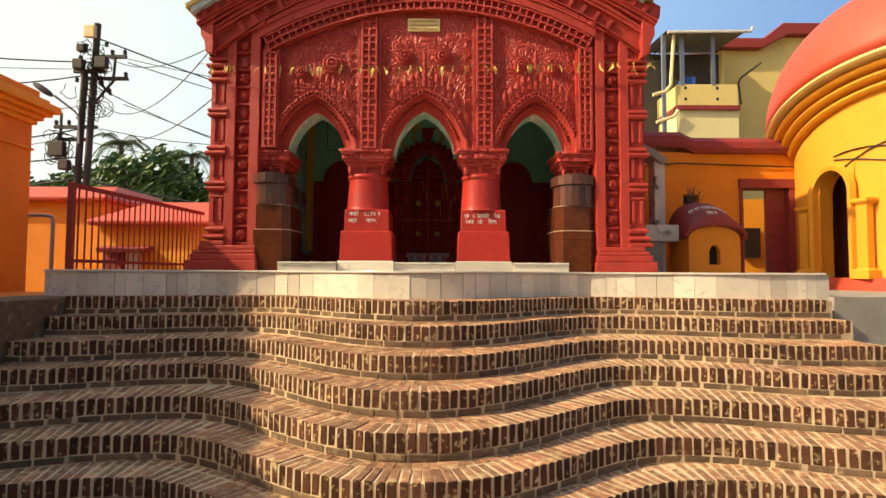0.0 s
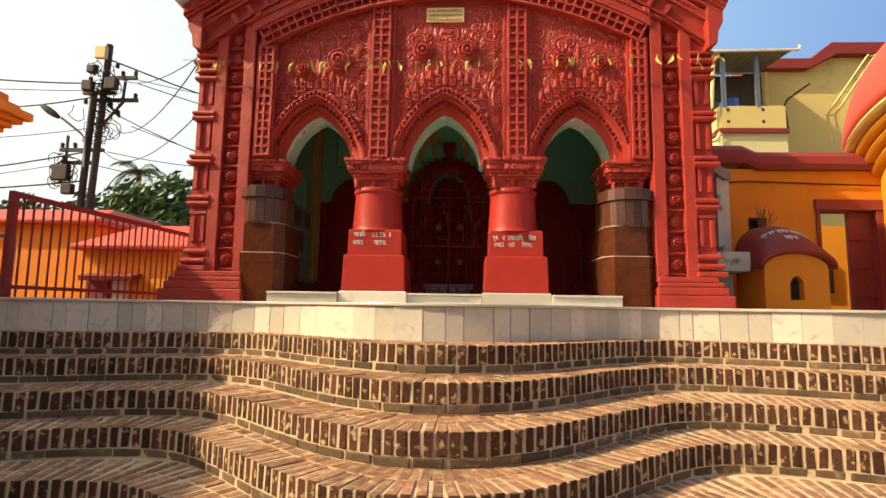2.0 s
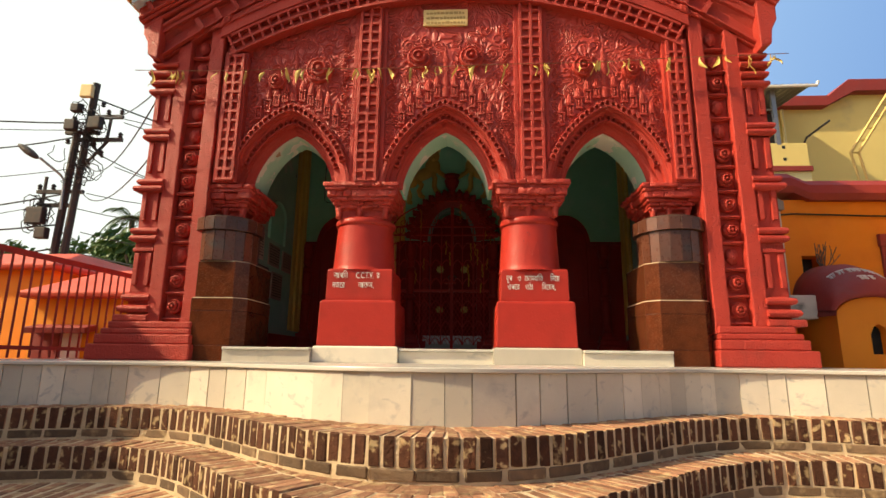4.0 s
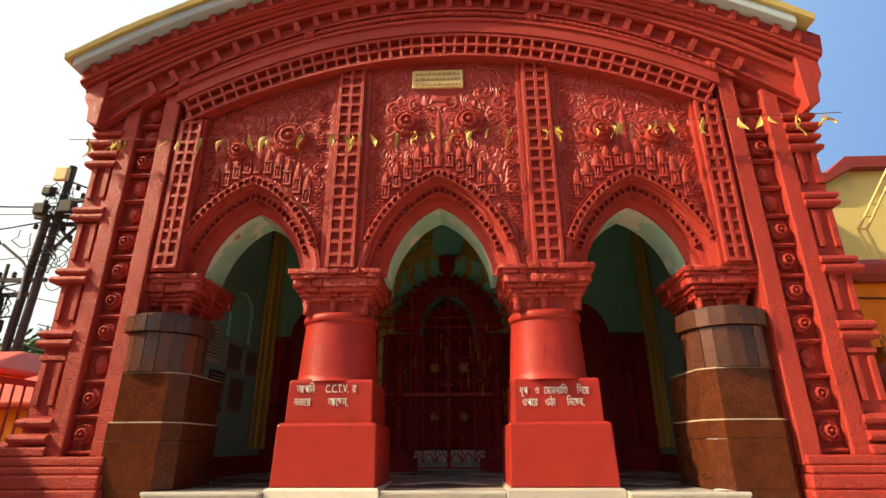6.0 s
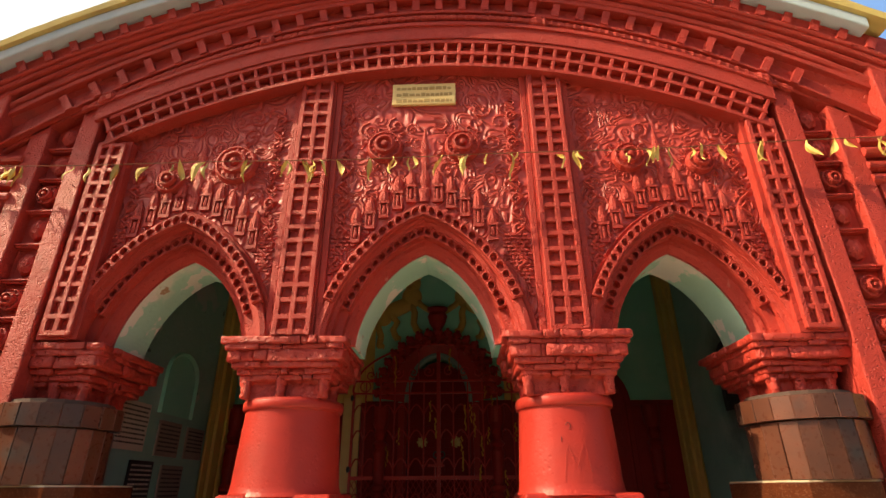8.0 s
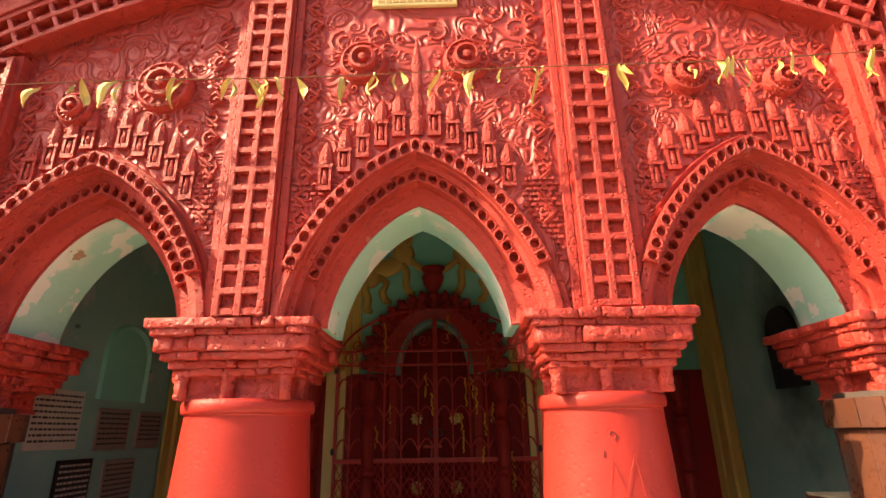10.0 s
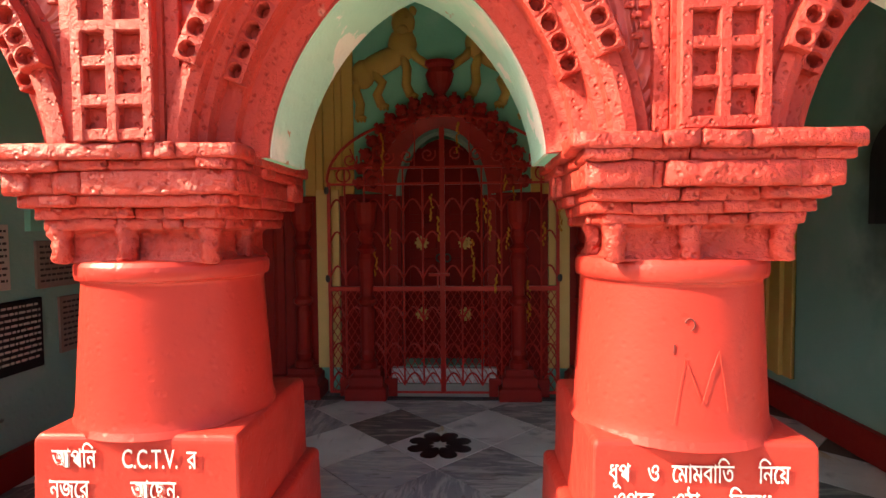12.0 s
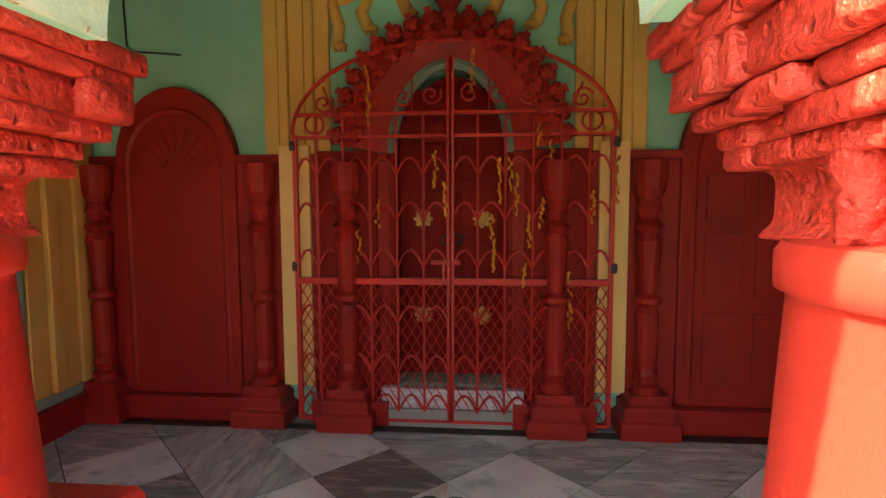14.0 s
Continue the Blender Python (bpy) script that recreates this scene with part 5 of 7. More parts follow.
bm = bm_new()
tube(bm, [(GX - GH * math.cos(math.pi * i / 36), GY, 3.62 + 0.56 * math.sin(math.pi * i / 36)) for i in range(37)], 0.013, 6)
part("top_hoop", bm, GATE_RED, gate)
for s in (-1, 1):
    leaf = new("gate_leaf")
    leaf.parent = gate
    xs = [GX + s * d for d in (0.008, 0.17, 0.34, 0.51, 0.68, 0.85, 0.99)]
    bm = bm_new()
    for x in (xs[0], xs[-1]):
        box(bm, x - 0.014, x + 0.014, GY - 0.014, GY + 0.014, INNER + 0.03, 3.62 if x == xs[-1] else gate_top(x) - 0.1)
    for z in (INNER + 0.04, 2.69, 3.6, 3.74):
        w = 0.02 if z == 2.69 else 0.01
        x1 = xs[-1] if z < 3.7 else GX + s * 0.97
        box(bm, *sorted((xs[0], x1)), GY - 0.016, GY + 0.016, z - w, z + w)
    part("leaf_frame", bm, GATE_RED, leaf)
    for x in xs[1:-1]:
        bm = bm_new()
        tube(bm, [(x, GY, INNER + 0.04), (x, GY, 3.74 if abs(x - GX) < 0.95 else 3.6)], 0.009, 5)
        part("upright_bar", bm, GATE_RED, leaf)
    for z in (1.84, 2.1, 2.42, 2.78, 3.08, 3.36):
        for a, b in zip(xs[:-1], xs[1:]):
            bm = bm_new()
            tube(bm, [(a + (b - a) * i / 8, GY - 0.006, z + 0.11 * math.sin(math.pi * i / 8)) for i in range(9)], 0.0085, 5)
            part("hoop", bm, GATE_RED, leaf)
    bm = bm_new()
    for x in (0.12, 0.3, 0.48, 0.66, 0.8):
        spiral(bm, GX + s * x, 3.86 - 0.06 * x, 0.07, 1.4, 0.5, s, GY, 0.008)
    tube(bm, [(GX + s * 0.86 + 0.06 * math.cos(t), GY, 3.68 + 0.06 * math.sin(t)) for t in (k * math.pi / 8 for k in range(16))], 0.008, 5, True)
    for x, z in ((0.25, 4.16), (0.55, 4.07), (0.8, 3.93)):
        tube(bm, [(GX + s * x, GY, z - 0.02), (GX + s * x * 0.93, GY, z - 0.16), (GX + s * x * 0.96, GY, 3.76)], 0.006, 5)
    part("scroll_top", bm, GATE_RED, leaf)
    bm = bm_new()
    x0, x1 = sorted((xs[0], xs[-1]))
    z0, z1 = INNER + 0.05, 2.68
    pitch = 0.062
    d = -(z1 - z0) * 0.6
    while d < (x1 - x0) + 0.6:
        for sl in (1, -1):
            pts = []
            for k in range(2):
                z = z0 if k == 0 else z1
                x = x0 + d + (z - z0) * 0.6 if sl > 0 else x1 - d - (z - z0) * 0.6
                pts.append([x, z])
            (xa, za_), (xb, zb) = pts
            lo, hi = 0.0, 1.0
            for lim, sign in ((x0, 1), (x1, -1)):
                fa, fb = sign * (xa - lim), sign * (xb - lim)
                if fa < 0 and fb < 0:
                    lo, hi = 1, 0
                elif fa < 0:
                    lo = max(lo, fa / (fa - fb))
                elif fb < 0:
                    hi = min(hi, fa / (fa - fb))
            if hi - lo > 0.02:
                tube(bm, [(xa + (xb - xa) * f, GY + 0.01 + 0.003 * sl, za_ + (zb - za_) * f) for f in (lo, hi)], 0.0038, 4)
        d += pitch
    part("wire_mesh", bm, GATE_RED, leaf)
    for z in (2.78, 3.55):
        bm = bm_new()
        lathe(bm, [(0.02, z - 0.03), (0.026, z), (0.02, z + 0.03)], GX + s * 1.005, GY, 8)
        part("hinge", bm, DARK_STEEL, leaf)
bm = bm_new()
box(bm, GX - 0.12, GX + 0.06, GY - 0.035, GY - 0.015, 2.8, 2.825)
box(bm, GX - 0.05, GX - 0.035, GY - 0.035, GY - 0.015, 2.7, 2.8)
box(bm, GX - 0.015, GX, GY - 0.035, GY - 0.015, 2.7, 2.8)
part("latch", bm, GATE_RED, gate, "sliding latch")

# dried flower garlands on the gate
for x, z, l in ((-0.55, 4.02, 0.35), (-0.5, 3.2, 0.18), (-0.13, 3.5, 0.22), (-0.07, 3.3, 0.2), (0.22, 3.1, 0.35), (0.27, 3.45, 0.28), (0.33, 3.45, 0.2), (0.37, 3.35, 0.25), (0.45, 3.1, 0.2), (0.52, 3.2, 0.18), (0.6, 3.15, 0.3), (0.42, 2.8, 0.15), (0.83, 3.25, 0.2), (0.97, 3.45, 0.28), (0.7, 2.75, 0.35), (0.1, 4.1, 0.25), (0.58, 3.55, 0.25), (-0.62, 3.0, 0.2), (0.5, 3.65, 0.12)):
    bm = bm_new()
    zz = z
    while zz > z - l:
        blob(bm, (x + rng.uniform(-0.012, 0.012), GY - 0.022 + rng.uniform(-0.006, 0.006), zz), (rng.uniform(0.006, 0.013), 0.008, rng.uniform(0.012, 0.022)), rng.uniform(-0.5, 0.5), 6)
        zz -= 0.026
    tagged(part("flower_garland", bm, MARIGOLD), "short string of dried orange marigolds tied to the gate", "garland", "garlands on the gate")


def wall_plaque(x, y0, y1, z0, z1, mat, ink, label, out):
    """Framed text slab on a side wall."""
    p = thing("text_plaque", label, "plaque", "text plaques in the porch", at=(x, (y0 + y1) / 2, (z0 + z1) / 2))
    hy, hz = (y1 - y0) / 2, (z1 - z0) / 2
    bm = bm_new(); box(bm, *sorted((0, out * 0.018)), -hy, hy, -hz, hz); part("slab", bm, mat, p, "", 0.004)
    bm = bm_new()
    z = hz - 0.045
    while z > -hz + 0.03:
        y = -hy + 0.025
        while y < hy - 0.03:
            w = rng.uniform(0.015, 0.05)
            box(bm, *sorted((out * 0.017, out * 0.02)), y, min(y + w, hy - 0.02), z, z + 0.014)
            y += w + 0.01
        z -= 0.036
    part("lettering", bm, ink, p, "lines of small illegible lettering")["kind"] = "stuff"


wall_plaque(RW, 8.66, 9.14, 2.88, 3.26, PAPER, PLAQUE_DARK, "beige paper notice with rows of dark print", 1)
wall_plaque(RW, 9.33, 9.73, 2.86, 3.16, PLAQUE_BROWN, PLAQUE_DARK, "brown stone text plaque on the teal wall", 1)
wall_plaque(RW, 9.86, 10.22, 2.86, 3.15, PLAQUE_BROWN, PLAQUE_DARK, "brown stone text plaque on the teal wall", 1)
wall_plaque(RW, 9.0, 9.36, 2.38, 2.81, BLACK, PAPER, "black stone text plaque with a white border", 1)
wall_plaque(RW, 9.5, 9.9, 2.42, 2.79, PLAQUE_BROWN, PLAQUE_DARK, "faded brown text plaque on the teal wall", 1)
for x, yc, zc, hw, hz, mat, nm, lab, out in ((RW, 9.58, 3.22, 0.27, 0.34, TEAL, "wall_niche", "shallow arched niche in the teal wall", 1), (RE, 9.42, 3.22, 0.17, 0.36, SOOT_BLACK, "soot_niche", "lamp niche blackened by soot", -1)):
    bm = bm_new()
    pts = [(yc - hw, zc)] + [(yc - hw * math.cos(math.pi * i / 14), zc + hz + 0.22 * math.sin(math.pi * i / 14)) for i in range(15)] + [(yc + hw, zc)]
    a = [bm.verts.new((x + out * 0.006, y, z)) for y, z in pts]
    b = [bm.verts.new((x + out * 0.03, yc + (y - yc) * 1.1, zc + (z - zc) * 1.05)) for y, z in pts]
    c_ = [bm.verts.new((x, yc + (y - yc) * 1.14, zc + (z - zc) * 1.07)) for y, z in pts]
    bm.faces.new(a)
    for i in range(len(pts) - 1):
        bm.faces.new((a[i], a[i + 1], b[i + 1], b[i]))
        bm.faces.new((b[i], b[i + 1], c_[i + 1], c_[i]))
    tagged(part(nm, bm, mat), lab, "niche", kind="structure")

# loose wire on the back wall
bm = bm_new()
tube(bm, [(-2.216, RB - 0.008, 4.9), (-2.22, RB - 0.012, 4.5), (-2.212, RB - 0.012, 4.24), (-2.17, RB - 0.014, 4.2), (-2.0, RB - 0.014, 4.185), (-1.84, RB - 0.012, 4.17)], 0.007, 5)
tagged(part("wall_wire", bm, BLACK), "loose black electric wire on the teal wall", "wire")

# string of dried mango leaves across the front
bunting = thing("leaf_garland", "string of dried yellow mango leaves across the temple front", "garland")
GYS = FY - 0.22


def string_z(x):
    return 4.74 + 0.012 * x + 0.004 * x * x + 0.006 * math.sin(3 * x)


bm = bm_new()
tube(bm, [(-3.5 + 7.1 * i / 40, GYS, string_z(-3.5 + 7.1 * i / 40)) for i in range(41)], 0.004, 5)
part("cord", bm, CORD, bunting)
leaf_mesh = []
for v in range(4):
    bm = bm_new()
    L, W = 0.12 + 0.02 * v, 0.014 + 0.003 * v
    rows = [[(W * math.sin(math.pi * min(f * 1.05, 1)) * s * 1.0 + 0.015 * math.sin(f * 4 + v), 0.02 * math.sin(f * 5 + v) + (0.008 if s else 0), -L * f) for s in (-1, 0, 1)] for f in (k / 7 for k in range(8))]
    grid_faces(bm, rows)
    ob = part("leaf", bm, DRY_LEAF, bunting)
    leaf_mesh.append(ob.data)
    ob.matrix_world = pose(-3.1 + 0.05 * v, GYS, string_z(-3.1), 0, 0, 40 * v)
spots = [-3.3, -2.95, -2.6, -2.5, -2.25, -2.05, -1.8, -1.62, -1.3, -1.02, -0.88, -0.84, -0.8, -0.62, -0.42, -0.25, -0.1, -0.05, 0.08, 0.22, 0.26, 0.3, 0.45, 0.62, 0.95, 1.08, 1.4, 1.55, 1.62, 1.75, 1.86, 1.95, 2.1, 2.35, 2.7, 2.9, 2.95, 3.2, 3.4, 3.45]
for x in spots:
    for _ in range(rng.choice((1, 1, 1, 2))):
        ob = new("leaf", rng.choice(leaf_mesh))
        ob.parent = bunting
        xx = x + rng.uniform(-0.03, 0.03)
        ob.matrix_world = pose(xx, GYS, string_z(xx), rng.uniform(-20, 20), rng.uniform(-25, 25), rng.uniform(0, 360)) @ Matrix.Scale(rng.uniform(0.85, 1.2), 4)

# ---- surroundings: house and fence beside the steps ----
left_house = thing("left_house", "orange limewashed house with a stepped yellow cornice", "house")
bm = bm_new()
slab(bm, [(wall_left(8.0), 8.0), (wall_left(-8), -8), (-14, -8), (-14, 8.0)], GROUND, 3.95)
part("wall", bm, ORANGE, left_house)
for o, z0, z1, mt in ((0.03, 3.48, 3.52, ORANGE), (0.05, 3.9, 3.98, AMBER), (0.11, 3.98, 4.06, AMBER), (0.19, 4.06, 4.13, AMBER), (0.27, 4.13, 4.25, AMBER), (0.16, 4.25, 4.33, AMBER), (0.06, 4.33, 4.46, ORANGE)):
    bm = bm_new()
    slab(bm, [(wall_left(8.0) + o, 8.0 + o), (wall_left(-8) + o, -8), (-14, -8), (-14, 8.0 + o)], z0, z1)
    part("cornice", bm, mt, left_house, "", 0.015)
bm = bm_new()
slab(bm, [(wall_left(7.3) + 0.03, 7.3), (wall_left(2) + 0.03, 2), (wall_left(2) - 0.01, 2), (wall_left(7.3) - 0.01, 7.3)], 1.25, 1.72)
dado_l = part("tile_dado", bm, WHITE, left_house, "glazed white wall tiles with a grey border")
bm = bm_new()
slab(bm, [(wall_left(7.3) + 0.036, 7.3), (wall_left(2) + 0.036, 2), (wall_left(2), 2), (wall_left(7.3), 7.3)], 1.66, 1.72)
part("tile_border", bm, CONCRETE, dado_l)
bm = bm_new()
slab(bm, [(-4.06, 6.2), (-4.06, -2.0), (-4.75, -2.0), (-4.75, 7.9), (-4.51, 7.9), (-4.51, 6.2)], GROUND, 1.26)
tagged(part("step_flank", bm, MORTAR_BRICK, None, "", 0.02), "worn brown brick flank wall at the end of the steps", "ledge", kind="structure")
bm = bm_new()
slab(bm, [(-4.752, -2.0), (-6.6, -2.0), (-6.6, 7.9), (-4.752, 7.9)], GROUND, 1.24)
tagged(part("side_ledge", bm, ORANGE, None, "", 0.02), "orange limewashed ledge along the end of the steps", "ledge", kind="structure")

# floodlight on the house
fl = thing("floodlight", "small white floodlight on the orange house wall", "floodlight", at=(wall_left(6.85), 6.85, 3.5))
bm = bm_new(); box(bm, 0, 0.12, -0.02, 0.02, -0.02, 0.02); part("arm", bm, STEEL, fl)
bm = bm_new(); box(bm, 0.1, 0.22, -0.1, 0.1, -0.07, 0.07, Matrix.Rotation(0.4, 4, "Y")); part("lamp_head", bm, WHITE, fl, "", 0.01)
bm = bm_new(); box(bm, 0.215, 0.23, -0.08, 0.08, -0.05, 0.05, Matrix.Rotation(0.4, 4, "Y")); part("lens", bm, BLACK, fl)
pipe = thing("drain_pipe", "thin grey pipe up the orange wall", "pipe")
bm = bm_new(); tube(bm, [(-5.98, 8.1, 1.2), (-5.98, 8.1, 2.38), (-6.0, 8.1, 2.43), (-6.06, 8.08, 2.45), (-6.5, 8.06, 2.45)], 0.03, 8); part("pipe_run", bm, STEEL, pipe)

fence = thing("fence", "maroon-painted iron bar fence on the platform edge", "fence")
FA, FB = Vector((-4.42, 6.3, 0)), Vector((-4.2, 9.5, 0))
bm = bm_new(); box(bm, FA.x - 0.035, FA.x + 0.035, FA.y - 0.035, FA.y + 0.035, PLATFORM, 2.68); part("gate_post", bm, OXBLOOD, fence, "", 0.006)
fd = (FB - FA)
fang = math.atan2(fd.y, fd.x)
for z, r in ((2.65, 0.03), (1.69, 0.02)):
    bm = bm_new(); box(bm, 0, fd.length, -0.014, 0.014, z - r, z + r, Matrix.Translation(FA) @ Matrix.Rotation(fang, 4, "Z")); part("rail", bm, OXBLOOD, fence)
bar0 = None
for i in range(1, 26):
    p = FA + fd * i / 26
    if bar0 is None:
        bm = bm_new(); tube(bm, [(0, 0, PLATFORM + 0.01), (0, 0, 2.63)], 0.012, 6); bar0 = part("bar", bm, OXBLOOD, fence); ob = bar0
    else:
        ob = new("bar", bar0.data); ob.parent = fence
    ob.location = (p.x, p.y, 0)

# low orange outbuildings behind the fence
for x0, x1, y0, y1, zt, zr, nm in ((-13.0, -7.7, 12.0, 15.5, 3.2, 3.72, "outbuilding"), (-7.1, -3.4, 11.0, 15.0, 2.55, 3.2, "outbuilding")):
    ob_ = thing("outbuilding", "low orange outbuilding with a red cement roof", "outbuilding", "outbuildings")
    bm = bm_new(); box(bm, x0, x1, y0, y1, GROUND, zt); part("wall", bm, AMBER if x1 > -4 else ORANGE, ob_)
    bm = bm_new()
    rows = [[(x0 - 0.15, y0 - 0.2, zt), (x1 + 0.15, y0 - 0.2, zt), (x1 + 0.15, y1 + 0.2, zt), (x0 - 0.15, y1 + 0.2, zt)],
            [(x0 - 0.18, y0 - 0.22, zt + 0.1), (x1 + 0.18, y0 - 0.22, zt + 0.1), (x1 + 0.18, y1 + 0.2, zt + 0.1), (x0 - 0.18, y1 + 0.2, zt + 0.1)],
            [(x0 + 0.5, y0 + 1.0, zr), (x1 - 0.3, y0 + 1.0, zr), (x1 - 0.3, y1 - 0.6, zr), (x0 + 0.5, y1 - 0.6, zr)]]
    vs = grid_faces(bm, rows, close_v=True)
    bm.faces.new(vs[0][::-1]); bm.faces.new(vs[-1])
    part("roof", bm, DOME_RED, ob_, "weathered red cement roof", 0.03)
    if x1 > -4:
        bm = bm_new(); box(bm, -7.0, -5.95, y0 - 0.3, y0 + 0.05, 2.02, 2.12, Matrix.Translation((0, y0, 2.1)) @ Matrix.Rotation(radians(12), 4, "X") @ Matrix.Translation((0, -y0, -2.1))); part("awning", bm, OXBLOOD, ob_, "sloping dark red cement awning", 0.01)
        bm = bm_new(); box(bm, -7.0, -6.55, y0 - 0.06, y0 + 0.05, 1.4, 2.0); part("shutter", bm, OXBLOOD, ob_, "low dark red shutter", 0.01)
        bm = bm_new(); box(bm, -6.5, -6.2, y0 - 0.05, y0 + 0.02, 1.4, 2.0); part("board", bm, WHITE, ob_, "pale board by the shutter")
tank = thing("water_barrel", "blue plastic water barrel on the outbuilding roof", "barrel")
bm = bm_new(); lathe(bm, [(0.2, 3.19), (0.23, 3.25), (0.23, 3.6), (0.21, 3.65), (0.23, 3.7), (0.12, 3.77)], -5.15, 12.5, 16); part("drum", bm, BLUE, tank)

# ---- electric pole ----
pole = thing("electric_pole", "old double steel electricity pole with cross arms and tangled cables", "utility pole")
PX, PY = -10.8, 16.2
for dx, zt, lean in ((0.0, 9.5, 0.34), (-0.36, 7.9, 0.25)):
    bm = bm_new()
    tube(bm, [(PX + dx - lean, PY, GROUND), (PX + dx, PY, zt)], 0.1, 8)
    part("pole_shaft", bm, DARK_STEEL, pole)
bm = bm_new()
for i in range(9):
    z = 2.6 + i * 0.6
    tube(bm, [(PX - 0.6 + 0.025 * i, PY, z), (PX - 0.24 + 0.025 * i, PY, z + (0.3 if i % 2 else -0.1))], 0.022, 5)
part("brace", bm, DARK_STEEL, pole)
for z, x0, x1 in ((8.43, 0.0, 0.95), (7.72, -0.3, 1.02), (7.95, -0.7, 0.3), (6.15, -1.25, 0.1), (5.75, -1.15, -0.1)):
    bm = bm_new(); box(bm, PX + x0, PX + x1, PY - 0.05, PY + 0.05, z - 0.05, z + 0.05); part("cross_arm", bm, DARK_STEEL, pole)
for a, b in (((0.56, 7.72), (0.6, 8.43)), ((0.62, 7.72), (0.0, 6.95)), ((0.1, 7.6), (0.5, 7.2)), ((-1.05, 5.2), (-1.05, 6.6))):
    bm = bm_new(); tube(bm, [(PX + a[0], PY, a[1]), (PX + b[0], PY, b[1])], 0.045, 6); part("arm_strut", bm, DARK_STEEL, pole)
bm = bm_new(); box(bm, PX - 0.3, PX + 0.06, PY - 0.25, PY - 0.11, 8.97, 9.37); part("junction_box", bm, CREAM_PALE, pole, "weathered cream junction box", 0.03)
for x, z in ((0.9, 8.5), (0.5, 8.5), (-0.4, 7.8), (0.95, 7.78), (-0.62, 8.02), (0.2, 7.5), (-0.6, 7.6), (0.45, 7.24), (-0.5, 8.3), (-0.35, 8.7), (0.3, 8.75), (0.35, 8.2), (-1.2, 6.22), (-0.8, 6.22), (-1.1, 5.82)):
    bm = bm_new(); lathe(bm, [(0.03, z), (0.07, z + 0.03), (0.04, z + 0.07), (0.07, z + 0.1), (0.03, z + 0.16)], PX + x, PY, 8); part("insulator", bm, BLACK, pole)
bm = bm_new()
for i in range(46):
    c = Vector((PX + rng.gauss(-0.05, 0.26), PY - 0.14, rng.choice((8.6, 8.3, 8.05, 7.8, 7.5, 6.9, 6.6)) + rng.gauss(0, 0.14)))
    r = rng.uniform(0.1, 0.3)
    a0 = rng.uniform(0, 6)
    tube(bm, [(c.x + r * math.cos(a0 + k * 0.7) * rng.uniform(0.6, 1.1), c.y + rng.uniform(-0.1, 0.1), c.z + r * math.sin(a0 + k * 0.7)) for k in range(8)], 0.014, 4)
for i in range(24):
    c = Vector((PX + rng.gauss(-1.0, 0.16), PY - 0.14, 5.35 + rng.gauss(0, 0.2)))
    r = rng.uniform(0.12, 0.32)
    a0 = rng.uniform(0, 6)
    tube(bm, [(c.x + r * math.cos(a0 + k * 0.7) * rng.uniform(0.6, 1.1), c.y + rng.uniform(-0.1, 0.1), c.z + r * math.sin(a0 + k * 0.7)) for k in range(8)], 0.016, 4)
part("cable_tangle", bm, BLACK, pole, "tangle of black cables")["kind"] = "stuff"
for x, z, w in ((-0.42, 8.1, 0.16), (0.3, 8.15, 0.18), (-0.35, 8.62, 0.12), (-1.0, 5.4, 0.24), (-0.75, 4.9, 0.16)):
    bm = bm_new(); box(bm, PX + x - w, PX + x + w, PY - 0.3, PY - 0.1, z - w, z + w); part("terminal_box", bm, DARK_STEEL, pole, "", 0.03)
bm = bm_new(); tube(bm, [(PX - 0.4, PY - 0.1, 5.6), (PX - 0.4, PY - 0.15, 6.45), (PX - 0.5, PY - 0.2, 6.6), (PX - 1.0, PY - 0.4, 7.02)], 0.035, 6); part("lamp_arm", bm, STEEL, pole)
bm = bm_new(); blob(bm, (PX - 1.28, PY - 0.5, 7.18), (0.38, 0.16, 0.1), 0.6); part("lamp_head", bm, DARK_STEEL, pole, "street lamp head")

